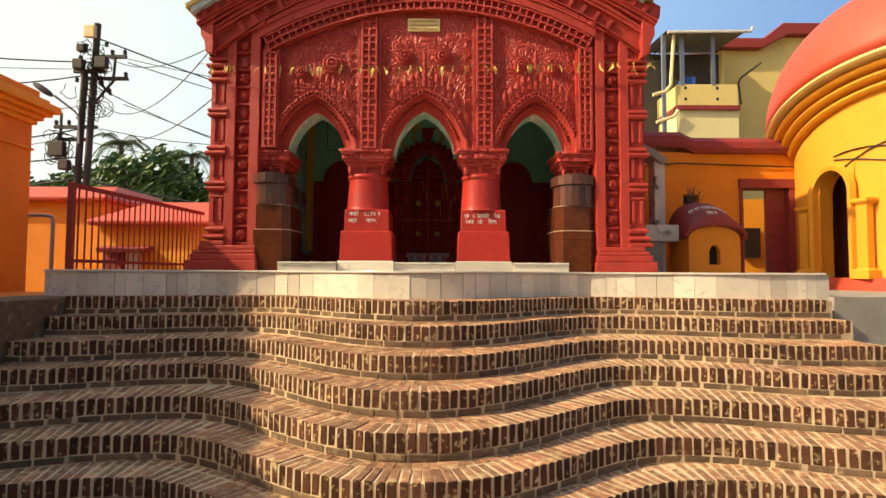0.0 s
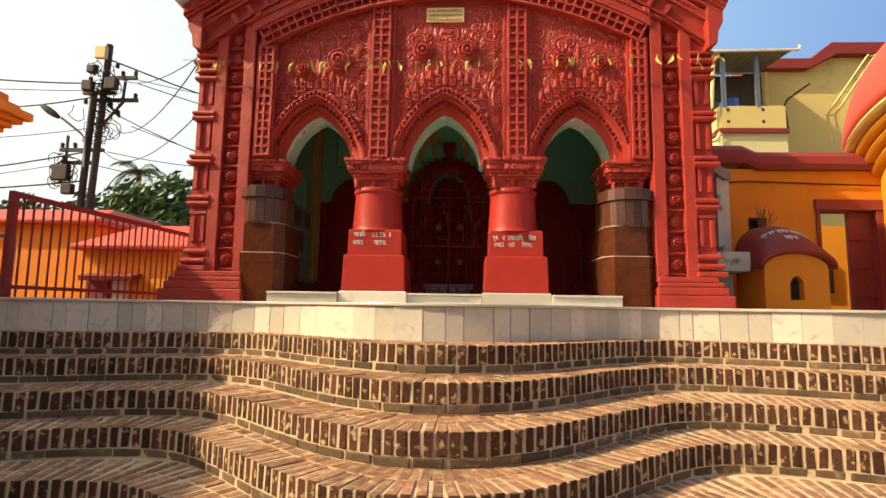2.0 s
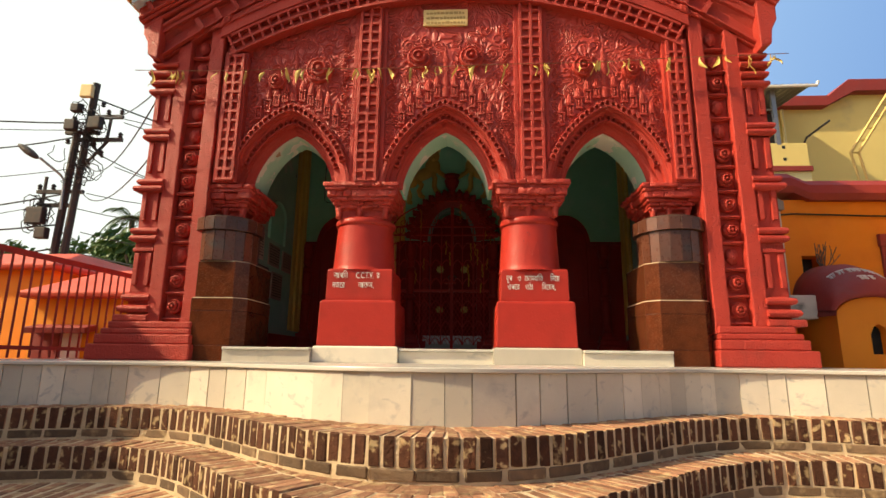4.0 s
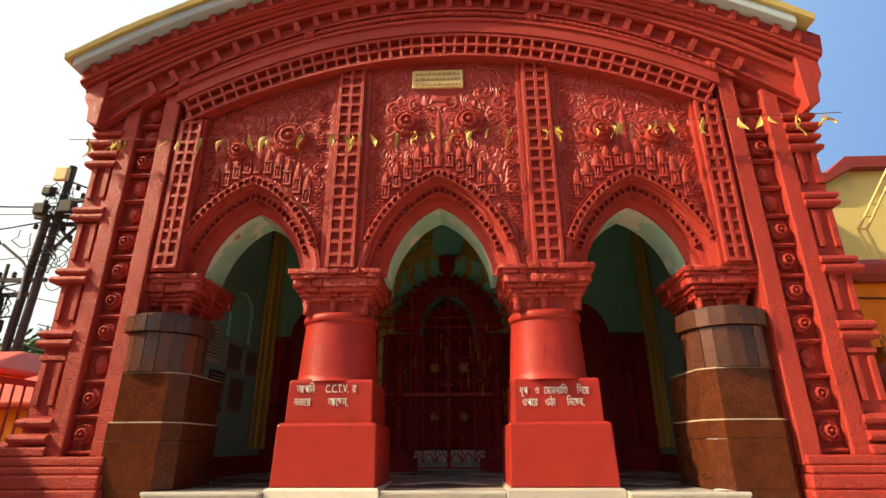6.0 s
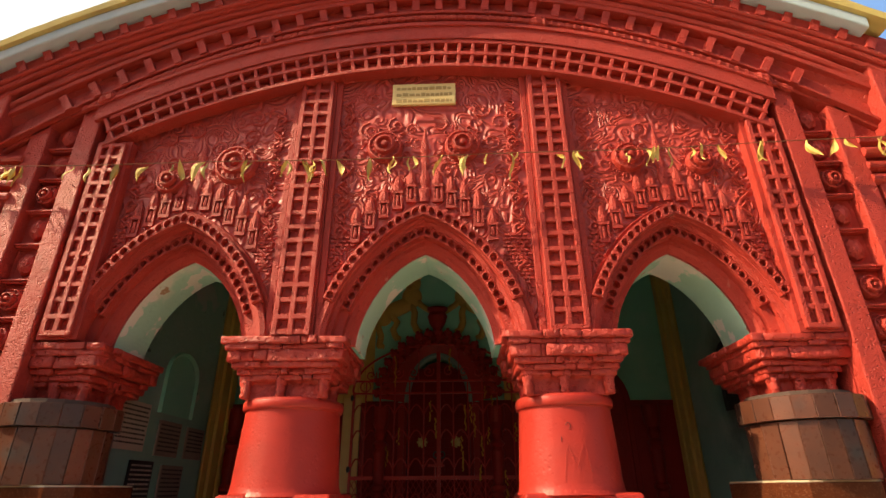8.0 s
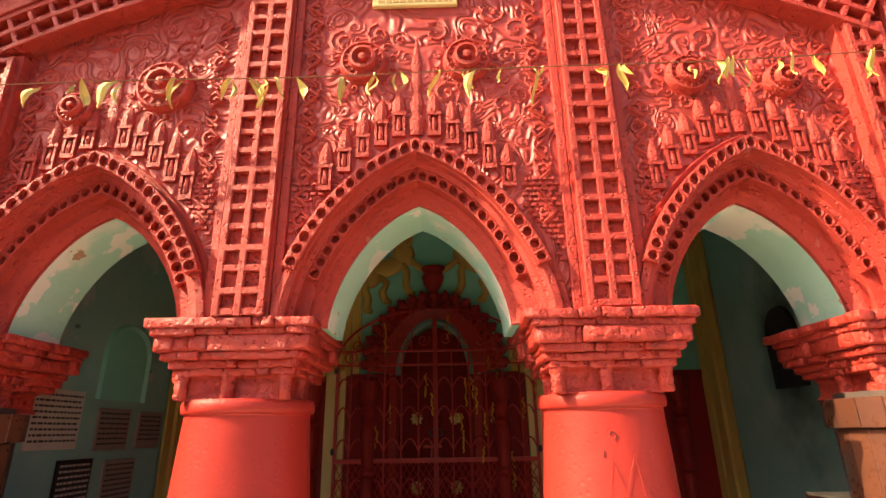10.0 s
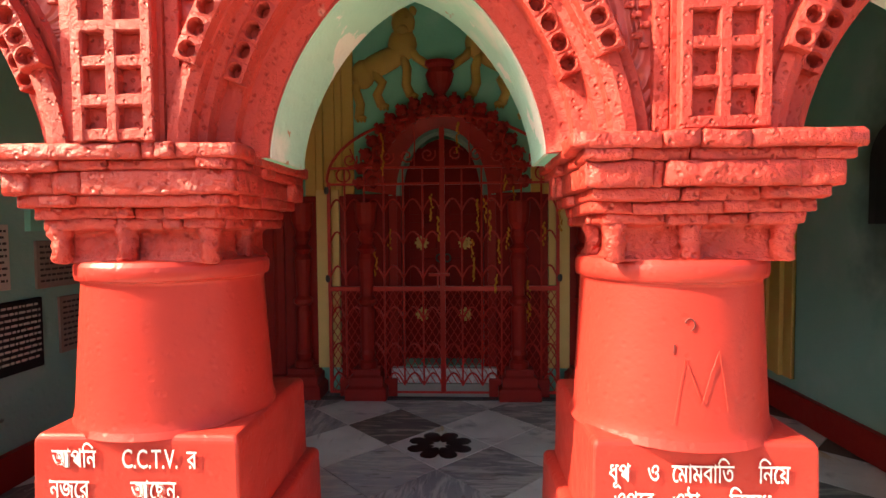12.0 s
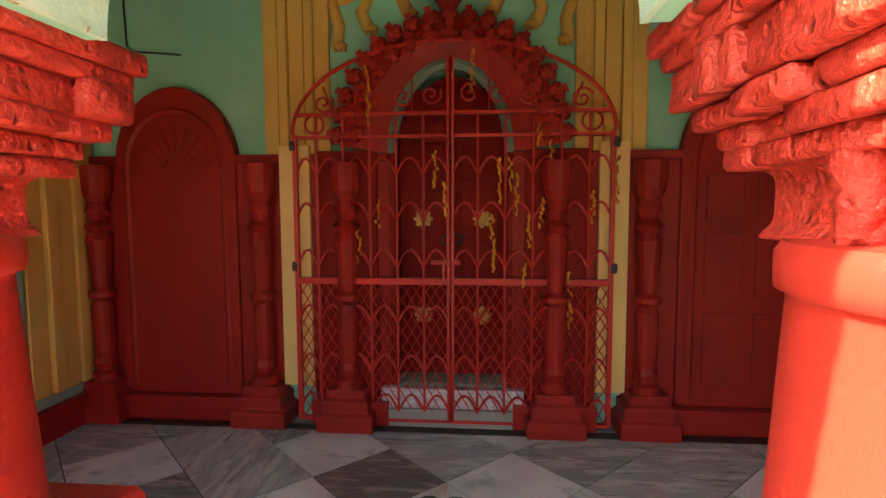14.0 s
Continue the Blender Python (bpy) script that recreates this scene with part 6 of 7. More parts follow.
for (xa, ya, za_), (xb, yb, zb), sag in [
        ((PX, PY, 7.3), (-30, 16, 10.5), 0.8), ((PX, PY, 7.1), (-30, 12, 7.9), 0.6), ((PX - 0.5, PY, 6.9), (-26, 20, 9.2), 0.7), ((PX, PY, 6.1), (-24, 13, 6.0), 0.8), ((PX - 0.4, PY, 5.4), (-26, 15, 4.6), 0.6), ((PX - 0.4, PY, 5.2), (-26, 18, 5.4), 0.6),
        ((PX - 0.4, PY, 4.6), (-26, 13, 4.2), 0.5), ((PX - 0.4, PY, 4.0), (-26, 16, 3.6), 0.5), ((PX + 1.0, PY, 7.4), (8, 22, 8.5), 0.9), ((PX + 1.0, PY, 7.3), (6, 26, 7.4), 0.8), ((PX, PY, 8.0), (8, 30, 8.3), 1.2), ((PX + 0.9, PY, 6.1), (6, 22, 3.0), 0.5),
        ((PX, PY, 6.6), (4, 20, 5.0), 1.4), ((PX + 0.2, PY, 5.4), (4, 18, 8.5), 1.6), ((PX, PY, 5.0), (2, 16, 7.6), 1.5), ((PX + 0.2, PY, 4.4), (2, 18, 3.6), 0.5), ((PX, PY, 3.9), (2, 16, 2.5), 0.3), ((PX, PY, 7.7), (-4.0, 9.2, 5.2), 0.5), ((PX, PY, 6.3), (-3.6, 8.6, 5.1), 0.9), ((PX, PY, 5.5), (-3.5, 8.6, 4.3), 0.7)]:
    bm = bm_new()
    tube(bm, [(xa + (xb - xa) * f, ya + (yb - ya) * f, za_ * 1.13 + (zb * 1.1 - za_ * 1.13) * f - sag * 4 * f * (1 - f)) for f in (i / 14 for i in range(15))], rng.choice((0.012, 0.015, 0.024)), 4)
    tagged(part("overhead_cable", bm, BLACK), "thin black overhead cable strung from the pole", "cable", "overhead cables")

# ---- trees ----
def leaf_cloud(bm, centres, count, size, seed):
    r = random.Random(seed)
    for _ in range(count):
        c, rad = r.choice(centres)
        while True:
            v = Vector((r.uniform(-1, 1), r.uniform(-1, 1), r.uniform(-1, 1)))
            if 0.1 < v.length < 1:
                break
        p = Vector(c) + v.normalized() * (v.length ** 0.4) * rad * r.uniform(0.7, 1.08)
        d = Vector((r.gauss(0, 1), r.gauss(0, 1), r.gauss(0.2, 0.7))).normalized()
        u = d.orthogonal().normalized()
        w = d.cross(u)
        s = size * r.uniform(0.6, 1.4)
        q = [bm.verts.new(p + u * s), bm.verts.new(p + w * s * 0.45 + d * s * 0.15), bm.verts.new(p - u * s), bm.verts.new(p - w * s * 0.45 + d * s * 0.15)]
        bm.faces.new(q)


def broadleaf(x, y, h, spread, seed, size=0.17):
    r = random.Random(seed)
    t = thing("broadleaf_tree", "dark green broadleaf tree behind the outbuildings", "tree", "trees behind the houses")
    bm = bm_new()
    top = Vector((x + r.uniform(-0.4, 0.4), y, h * 0.55))
    lathe(bm, [(0.28, GROUND), (0.22, 1.0), (0.17, h * 0.35), (0.12, h * 0.55)], x, y, 9)
    cs = []
    for i in range(9):
        a = 2 * math.pi * i / 9 + r.uniform(-0.3, 0.3)
        rr = spread * r.uniform(0.3, 0.85)
        c = (x + rr * math.cos(a), y + rr * math.sin(a), h * r.uniform(0.55, 0.88))
        cs.append((c, spread * r.uniform(0.3, 0.5)))
        tube(bm, [(x, y, h * 0.4), ((x + c[0]) / 2, (y + c[1]) / 2, h * 0.52), c], 0.06, 5)
    cs.append(((x, y, h * 0.9), spread * 0.45))
    part("trunk", bm, BARK, t)
    bm = bm_new()
    leaf_cloud(bm, cs, int(4200 * (0.17 / size) ** 1.2), size, seed)
    part("crown", bm, LEAF, t)


def palm(x, y, h, seed):
    r = random.Random(seed)
    t = thing("coconut_palm", "coconut palm rising over the trees", "palm tree", "palms behind the houses")
    bm = bm_new()
    tube(bm, [(x, y, GROUND), (x + 0.2, y, h * 0.5), (x + 0.1, y, h)], 0.13, 8)
    part("trunk", bm, BARK, t)
    for i in range(15):
        a = 2 * math.pi * i / 15 + r.uniform(-0.15, 0.15)
        up = r.uniform(0.1, 0.9)
        L = r.uniform(1.5, 2.1)
        bm = bm_new()
        pts = []
        for k in range(9):
            f = k / 8
            pts.append(Vector((x + 0.1 + math.cos(a) * L * f * (1 - 0.15 * f), y + math.sin(a) * L * f * (1 - 0.15 * f), h + up * L * f - 1.25 * L * f * f * (1 - up * 0.4))))
        tube(bm, pts, 0.018, 4)
        side = Vector((-math.sin(a), math.cos(a), 0))
        for k in range(1, 33):
            f = k / 33 * 8
            i0 = min(int(f), 7)
            p = pts[i0].lerp(pts[i0 + 1], f - i0)
            for s in (-1, 1):
                tip = p + side * s * 0.42 * (1 - abs(k / 33 - 0.4)) + Vector((math.cos(a) * 0.14, math.sin(a) * 0.14, -0.2))
                b = p + Vector((math.cos(a), math.sin(a), 0)) * 0.05
                bm.faces.new([bm.verts.new(q) for q in (p, b, tip)])
        part("frond", bm, PALM, t)


for i, (x, y, h, s) in enumerate(((-21.5, 26, 7.2, 2.6), (-18.0, 25, 6.6, 2.4), (-14.8, 24, 7.4, 2.7), (-12.2, 23, 7.6, 2.6), (-9.4, 24, 7.4, 2.6), (-24.5, 28, 6.2, 2.4))):
    broadleaf(x, y, h * 0.88, s, 30 + i, 0.22 if x > -13 else 0.17)
for i, (x, y, h) in enumerate(((-17.3, 28, 8.6), (-14.4, 30, 8.4))):
    palm(x, y, h, 60 + i)
bm = bm_new()
rr = random.Random(5)
leaf_cloud(bm, [((rr.uniform(-40, 50), rr.uniform(34, 44), rr.uniform(1, 4.0)), rr.uniform(2, 3)) for _ in range(60)], 9000, 0.35, 8)
tagged(part("far_trees", bm, LEAF), "far belt of dark green trees", "trees", kind="stuff")

# ---- court to the east of the temple ----
BY = 10.5
bound = thing("boundary_wall", "orange limewashed wall with a rounded oxblood coping", "wall", kind="structure")
bm = bm_new()
for x0, x1, z0, z1 in ((3.35, 5.26, GROUND, 4.1), (5.58, 6.48, GROUND, 4.1), (5.26, 5.58, GROUND, 2.8), (5.26, 5.58, 3.22, 4.1), (6.48, 7.55, 3.5, 4.1), (7.55, 8.6, GROUND, 4.1)):
    box(bm, x0, x1, BY, BY + 0.3, z0, z1)
part("wall_face", bm, ORANGE, bound)
# Black block behind the opening stands in for the darkness inside.
bm = bm_new(); box(bm, 5.2, 5.64, BY + 0.28, BY + 0.4, 2.75, 3.3); part("window_back", bm, BLACK, bound, "black block that darkens the window hole")
bm = bm_new()
sec = [(-0.1, 0.0), (-0.13, 0.1), (-0.1, 0.24), (0.0, 0.34), (0.15, 0.38), (0.35, 0.32), (0.42, 0.15), (0.4, 0.0)]
rows = [[(x, BY + dy, 4.07 + dz + (0.12 if x < 5.3 else 0)) for dy, dz in sec] for x in (3.35, 4.3, 5.2, 5.45, 6.5, 8.2)]
vs = grid_faces(bm, rows, close_v=True); bm.faces.new(vs[0]); bm.faces.new(vs[-1][::-1])
part("coping", bm, OXBLOOD, bound, "rounded oxblood cement coping")
bm = bm_new()
tube(bm, [(3.5, BY - 0.03, 3.9), (4.4, BY - 0.03, 3.8), (5.2, BY - 0.03, 3.87), (6.2, BY - 0.03, 3.84), (7.6, BY - 0.03, 3.8), (8.0, BY - 0.2, 4.0)], 0.014, 5)
tagged(part("wall_cable", bm, BLACK), "black cable stapled along the wall", "cable")
dr = thing("court_door", "open dark red wooden door in the orange wall", "door", kind="structure")
bm = bm_new()
for b in ((6.42, 6.482), (7.43, 7.58)):
    box(bm, *b, BY - 0.04, BY + 0.34, GROUND, 3.38)
box(bm, 6.4, 7.62, BY - 0.06, BY + 0.34, 3.36, 3.55)
part("door_frame", bm, OXBLOOD, dr, "", 0.008)
bm = bm_new(); box(bm, 7.02, 7.44, BY + 0.1, BY + 0.16, 1.302, 3.34); part("door_leaf", bm, OXBLOOD, dr, "", 0.008)
bm = bm_new()
for z in (2.0, 2.5, 3.0, 3.4):
    box(bm, 7.03, 7.43, BY + 0.08, BY + 0.1, z - 0.15, z - 0.1)
part("door_batten", bm, OXBLOOD, dr)
bm = bm_new(); box(bm, 6.2, 9.5, 13.0, 13.3, GROUND, 3.5)
tagged(part("court_wall", bm, AMBER), "sunlit yellow-orange wall beyond the court door", "wall", kind="structure")
bm = bm_new(); box(bm, 7.9, 8.3, 12.9, 13.02, 2.0, 2.75)
tagged(part("court_window", bm, BLACK), "dark barred window in the far wall", "window", kind="structure")
bm = bm_new(); box(bm, 4.9, 14.0, 5.9, 13.0, GROUND, 1.3)
tagged(part("court_floor", bm, CONCRETE), "cement court floor beside the platform", "floor", kind="structure")

# small lamp shrine
sh = thing("lamp_shrine", "little orange brick shrine with a curved oxblood roof", "shrine")
SX0, SX1, SY0, SY1 = 4.65, 5.57, 9.0, 9.8
BZ = 1.3
SC, SR = (SX0 + SX1) / 2, (SX1 - SX0) / 2
bm = bm_new()
for x0, x1, z0, z1 in ((SX0, SC - 0.1, BZ, 2.2), (SC + 0.1, SX1, BZ, 2.2), (SC - 0.1, SC + 0.1, BZ, 1.74), (SC - 0.1, SC + 0.1, 2.09, 2.2)):
    box(bm, x0, x1, SY0, SY1, z0, z1)
box(bm, SC - 0.1, SC + 0.1, SY0 + 0.3, SY1, 1.74, 2.09)
prism(bm, [(SX0, 2.2)] + [(SC - SR * math.cos(math.pi * i / 12), 2.2 + 0.22 * math.sin(math.pi * i / 12)) for i in range(1, 12)] + [(SX1, 2.2)], SY0, SY1)
part("shrine_wall", bm, ORANGE, sh)
# Recess filled at the back with a flat black block.
bm = bm_new(); box(bm, SC - 0.1, SC + 0.1, SY0 + 0.12, SY0 + 0.31, 1.74, 2.09); part("soot_recess", bm, SOOT_BLACK, sh, "black block in the lamp recess")
bm = bm_new()
prism(bm, [(SC - 0.1, 2.11), (SC - 0.1, 1.98), (SC - 0.06, 2.06), (SC, 2.1), (SC + 0.06, 2.06), (SC + 0.1, 1.98), (SC + 0.1, 2.11)], SY0 - 0.004, SY0 + 0.1)
part("recess_head", bm, ORANGE, sh)


def roof_point(a, f):
    """Point of the shrine's roof: a round the vault, f from the front lip to the back."""
    w = SR + 0.07 - 0.04 * f
    return Vector((SC - w * math.cos(a), SY0 - 0.1 + f * (SY1 - SY0 + 0.1), 2.24 + 0.1 * f + (0.24 + 0.5 * min(f / 0.55, 1.0) ** 0.7 * 0.72) * math.sin(a) ** 0.85))


bm = bm_new()
rows = []
for i in range(25):
    a = math.pi * i / 24
    lip = roof_point(a, 0.0)
    rows.append([lip + Vector((0, 0.004, -0.055)), lip] + [roof_point(a, f) for f in (0.12, 0.28, 0.45, 0.6, 0.8, 1.0)] + [Vector((lip.x, SY1 + 0.02, 2.2 + 0.2 * math.sin(a)))])
grid_faces(bm, rows, close_v=True)
part("shrine_roof", bm, OXBLOOD, sh, "curved oxblood cement roof with worn white lettering", smooth=True)
bm = bm_new()
for row, f0, lo, hi in ((0, 0.3, 0.9, 2.3), (1, 0.13, 1.45, 1.75)):
    a = lo
    while a < hi:
        p, q = roof_point(a, f0), roof_point(a, f0 + 0.14)
        u = (roof_point(a + 0.02, f0) - p).normalized()
        w = (q - p).normalized()
        nrm = w.cross(u)
        m = Matrix(((u.x, w.x, nrm.x, p.x), (u.y, w.y, nrm.y, p.y), (u.z, w.z, nrm.z, p.z), (0, 0, 0, 1)))
        box(bm, -0.028, 0.03, 0.1, 0.113, -0.012, 0.014, m)
        box(bm, -0.012, -0.003, 0.03, 0.1, -0.012, 0.014, m)
        if rng.random() < 0.7:
            box(bm, 0.008, 0.017, rng.uniform(0.02, 0.06), 0.1, -0.012, 0.014, m)
        if rng.random() < 0.6:
            box(bm, -0.02, 0.012, 0.045, 0.055, -0.012, 0.014, m)
        a += rng.choice((0.1, 0.11, 0.15))
part("lettering_marks", bm, WHITE, sh, "worn white painted letters")
tw = thing("dry_weed", "dry weed growing behind the shrine roof", "plant")
bm = bm_new()
for i in range(16):
    x = SC + 0.05 + rng.uniform(-0.15, 0.12)
    tube(bm, [(SC, SY1, 2.86), (x, SY1, 3.0), (x + rng.uniform(-0.12, 0.12), SY1 + rng.uniform(-0.1, 0.1), 3.0 + rng.uniform(0.1, 0.3))], 0.006, 4)
part("stem_tuft", bm, BARK, tw)["kind"] = "stuff"

# grey cement wash stand
st = thing("wash_stand", "stained grey cement wash stand with a sloped cap", "wash stand")
bm = bm_new(); box(bm, 4.3, 4.5, 9.6, 9.9, PLATFORM - 0.01, 3.72); part("post", bm, WHITE_STAINED, st, "", 0.01)
bm = bm_new(); prism(bm, [(3.95, 4.1), (4.5, 3.78), (4.5, 3.66), (4.4, 3.66), (3.95, 3.98)], 9.5, 9.95); part("cap", bm, CONCRETE, st, "", 0.01)
bm = bm_new(); box(bm, 3.9, 4.6, 9.25, 9.9, 2.17, 2.47); part("basin", bm, WHITE_STAINED, st, "", 0.015)
bm = bm_new(); box(bm, 3.98, 4.36, 9.4, 9.85, PLATFORM - 0.01, 2.17); part("pier", bm, CONCRETE, st, "", 0.01)

# round domed temple
dome = thing("domed_temple", "amber round shrine with a red dome and yellow ringed cornice", "temple")
QX, QY, QR = 9.65, 9.4, 2.35
bm = bm_new()
lathe(bm, [(QR + 0.12, GROUND), (QR + 0.12, 1.45), (QR, 1.47), (QR, 3.5), (QR, 5.3)], QX, QY, 128)
DOME_FACE = math.atan2(-QY, -QX)
ang = math.atan2(-QY + 0.6, -QX + 0.3)
BAYS = (-0.34, 0.6)


def off_angle(x, y, a):
    d = math.atan2(y - QY, x - QX) - a
    return (d + math.pi) % (2 * math.pi) - math.pi


def eave_rise(bm, base, top):
    """Lifts the middle of the eave, so that it droops towards the sides."""
    for v in bm.verts:
        d = off_angle(v.co.x, v.co.y, DOME_FACE)
        v.co.z += 0.95 * max(0.0, math.cos(d * 1.08)) * max(0.0, min(1.0, (top - v.co.z) / (top - base)))


bmesh.ops.delete(bm, geom=[f for f in bm.faces if 1.6 < f.calc_center_median().z < 3.4 and any(abs(off_angle(*f.calc_center_median().xy, ang + da - 0.28)) < 0.155 for da in BAYS)], context="FACES")
part("drum_wall", bm, AMBER, dome)
bm = bm_new(); lathe(bm, [(QR + 0.16, 1.2), (QR + 0.16, 1.5), (QR + 0.1, 1.52)], QX, QY, 64); part("red_plinth", bm, DOME_RED, dome)
for i, (r, z) in enumerate(((0.1, 3.8), (0.22, 3.95), (0.34, 4.09), (0.48, 4.22))):
    bm = bm_new(); lathe(bm, [(QR + r - 0.1, z - 0.05), (QR + r, z - 0.04), (QR + r + 0.04, z), (QR + r + 0.02, z + 0.05), (QR + r - 0.1, z + 0.06)], QX, QY, 72); eave_rise(bm, 4.3, 20.0); part("cornice_ring", bm, YELLOW_PALE if i == 3 else AMBER, dome)
bm = bm_new()
lathe(bm, [((QR + 0.5) * math.cos(t) ** 0.85, 4.3 + 2.75 * math.sin(t)) for t in (math.pi / 2 * k / 18 * 0.97 for k in range(19))], QX, QY, 72)
eave_rise(bm, 4.3, 7.05)
part("dome_shell", bm, DOME_RED, dome, smooth=True)
bm = bm_new()
lathe(bm, [(0.9, 6.75), (1.15, 6.95), (1.1, 7.05), (0.8, 7.1), (0.7, 7.4), (0.95, 7.6), (0.6, 7.9), (0.2, 8.4), (0.02, 9.0)], QX, QY, 24)
part("lotus_finial", bm, YELLOW, dome)
for da in BAYS:
    m = Matrix.Translation((QX, QY, 0)) @ Matrix.Rotation(ang + da + math.pi / 2 - 0.28, 4, "Z")
    bay = new("arched_bay"); bay.parent = dome
    bm = bm_new()
    out = [(-0.36, 1.5)] + [(-0.36 * math.cos(math.pi * i / 16), 3.0 + 0.45 * math.sin(math.pi * i / 16)) for i in range(17)] + [(0.36, 1.5)]
    box(bm, 0.31, 0.35, -QR + 0.1, -QR + 0.62, 1.5, 3.0)
    part("door_leaf", bm, MAROON, bay, "maroon door leaf standing open").matrix_world = m
    # Added dark panel stands in for the shade inside the drum.
    bm = bm_new()
    box(bm, -0.6, 0.6, -QR + 0.66, -QR + 0.72, 1.48, 3.6)
    part("inner_door", bm, MAROON_DARK, bay, "added dark panel standing for the shade inside").matrix_world = m
    bm = bm_new()
    grid_faces(bm, [[(x * 1.12, -QR + 0.012, z), (x * 1.12, -QR + 0.012, 3.52)] for x, z in out[1:-1]])
    part("spandrel", bm, AMBER, bay).matrix_world = m
    bm = bm_new()
    rows = [[((0.36 + d) / 0.36 * x, y, 1.5 + (z - 1.5) * (1 + d * 0.5)) for d, y in ((0, -QR + 0.32), (0, -QR - 0.1), (0.08, -QR - 0.12), (0.1, -QR - 0.02))] for x, z in out]
    grid_faces(bm, rows)
    part("arch_frame", bm, AMBER, bay).matrix_world = m
    for s in (-1, 1):
        bm = bm_new()
        square_stack(bm, [(0.05, 1.5), (0.05, 1.65), (0.0, 1.68), (0.0, 2.75), (0.05, 2.8), (0.05, 2.86)], s * 0.6, -QR - 0.02, 0.1, 0.07)
        part("half_pillar", bm, AMBER, bay, "", 0.01).matrix_world = m
bm = bm_new()
for q in range(3):
    pts = []
    for i in range(14):
        a = math.atan2(-QY, -QX) - 0.62 + i * 0.085
        pts.append((QX + (QR + 0.02) * math.cos(a), QY + (QR + 0.02) * math.sin(a), 3.35 + 0.05 * q + 0.5 * math.sin(i * 0.25 + q) * (1 - 0.3 * q)))
    tube(bm, pts, 0.012, 5)
tagged(part("loose_cables", bm, BLACK), "loose cables sagging over the amber drum wall", "cable")

# cream house far behind
hs = thing("cream_house", "cream two-storey house with red roof edge, balcony and tin canopy", "house")
HY = 22.0
bm = bm_new()
prism(bm, [(12.2, GROUND), (12.2, 11.29), (13.88, 11.29), (14.98, 11.88), (21.0, 11.88), (21.0, GROUND)], HY, HY + 9)
part("wall", bm, CREAM, hs)
bm = bm_new()
prism(bm, [(11.6, 11.28), (11.6, 11.7), (14.0, 11.7), (14.82, 12.37), (21.3, 12.37), (21.3, 11.88), (15.0, 11.88), (13.9, 11.28)], HY - 0.35, HY + 9.2)
part("roof_edge", bm, OXBLOOD, hs, "", 0.02)
bal = new("balcony"); bal.parent = hs
bm = bm_new(); box(bm, 9.5, 11.86, HY - 2.0, HY, 8.21, 9.06); part("parapet", bm, CREAM, bal, "", 0.015)
bm = bm_new(); box(bm, 9.44, 11.92, HY - 2.06, HY - 0.01, 8.04, 8.21); part("red_band", bm, OXBLOOD, bal)
bm = bm_new(); box(bm, 9.55, 11.9, HY - 1.95, HY, GROUND, 8.04); part("lower_wall", bm, CREAM_PALE, bal)
for x in (9.75, 11.0):
    for z in (8.42, 8.86):
        bm = bm_new(); box(bm, x, x + 0.1, HY - 2.01, HY - 1.9, z, z + 0.1); part("drain_hole", bm, BLACK, bal)
can = new("canopy"); can.parent = hs
for x, y, z in ((8.95, -2.0, 6.5), (9.7, -1.95, 9.0), (10.92, -1.95, 9.0), (8.6, -0.4, 6.5)):
    bm = bm_new()
    box(bm, x - 0.07, x + 0.07, HY + y - 0.06, HY + y + 0.06, z, 11.05)
    part("canopy_post", bm, STEEL, can)
bm = bm_new()
rows = [[(8.95 + 3.2 * i / 60, y, z + 0.03 * math.sin(i * 1.6) + 0.001 * i) for y, z in ((HY - 2.3, 11.02), (HY + 0.2, 11.22), (HY + 0.2, 11.26), (HY - 2.3, 11.06))] for i in range(61)]
grid_faces(bm, rows, close_v=True)
part("tin_sheet", bm, STEEL, can, "corrugated tin sheet")
bm = bm_new(); tube(bm, [(9.0, HY - 2.32, 11.0), (12.25, HY - 2.32, 11.05), (12.3, HY - 2.32, 11.2)], 0.06, 6); part("gutter_pipe", bm, WHITE, can)
bm = bm_new(); tube(bm, [(9.0, HY - 1.98, 10.3), (11.0, HY - 1.98, 10.32)], 0.03, 5); part("canopy_rail", bm, STEEL, can)
# Solid block in dark pole steel: the veranda's shade put into its colour.
bm = bm_new(); box(bm, 8.7, 12.19, HY - 0.02, HY + 2, GROUND, 11.1); part("dark_veranda", bm, DARK_STEEL, hs, "veranda back coloured dark for its shade")
bm = bm_new(); tube(bm, [(9.35, HY - 2.05, 11.0), (9.2, HY - 2.05, 9.0), (9.0, HY - 2.05, 8.75), (8.5, HY - 2.05, 8.6)], 0.07, 6); tube(bm, [(9.45, HY - 2.1, 8.0), (9.3, HY - 2.1, 7.75), (8.6, HY - 2.1, 7.5)], 0.07, 6); part("drain_pipe", bm, CREAM_PALE, hs)
bm = bm_new(); tube(bm, [(12.35, HY - 0.06, 11.25), (12.35, HY - 0.06, 7.0)], 0.07, 6); part("down_pipe", bm, CREAM_PALE, hs)
bm = bm_new(); box(bm, 9.8, 10.25, HY - 1.9, HY - 1.4, 9.0, 9.4); part("blue_crate", bm, BLUE, hs)
bm = bm_new(); tube(bm, [(13.1, HY - 0.05, 8.9), (12.8, HY - 0.4, 9.7), (12.85, HY - 0.5, 9.9), (13.5, HY - 0.9, 10.4)], 0.04, 6); part("bracket_lamp", bm, DARK_STEEL, hs)
hp = new("ladder"); hp.parent = hs
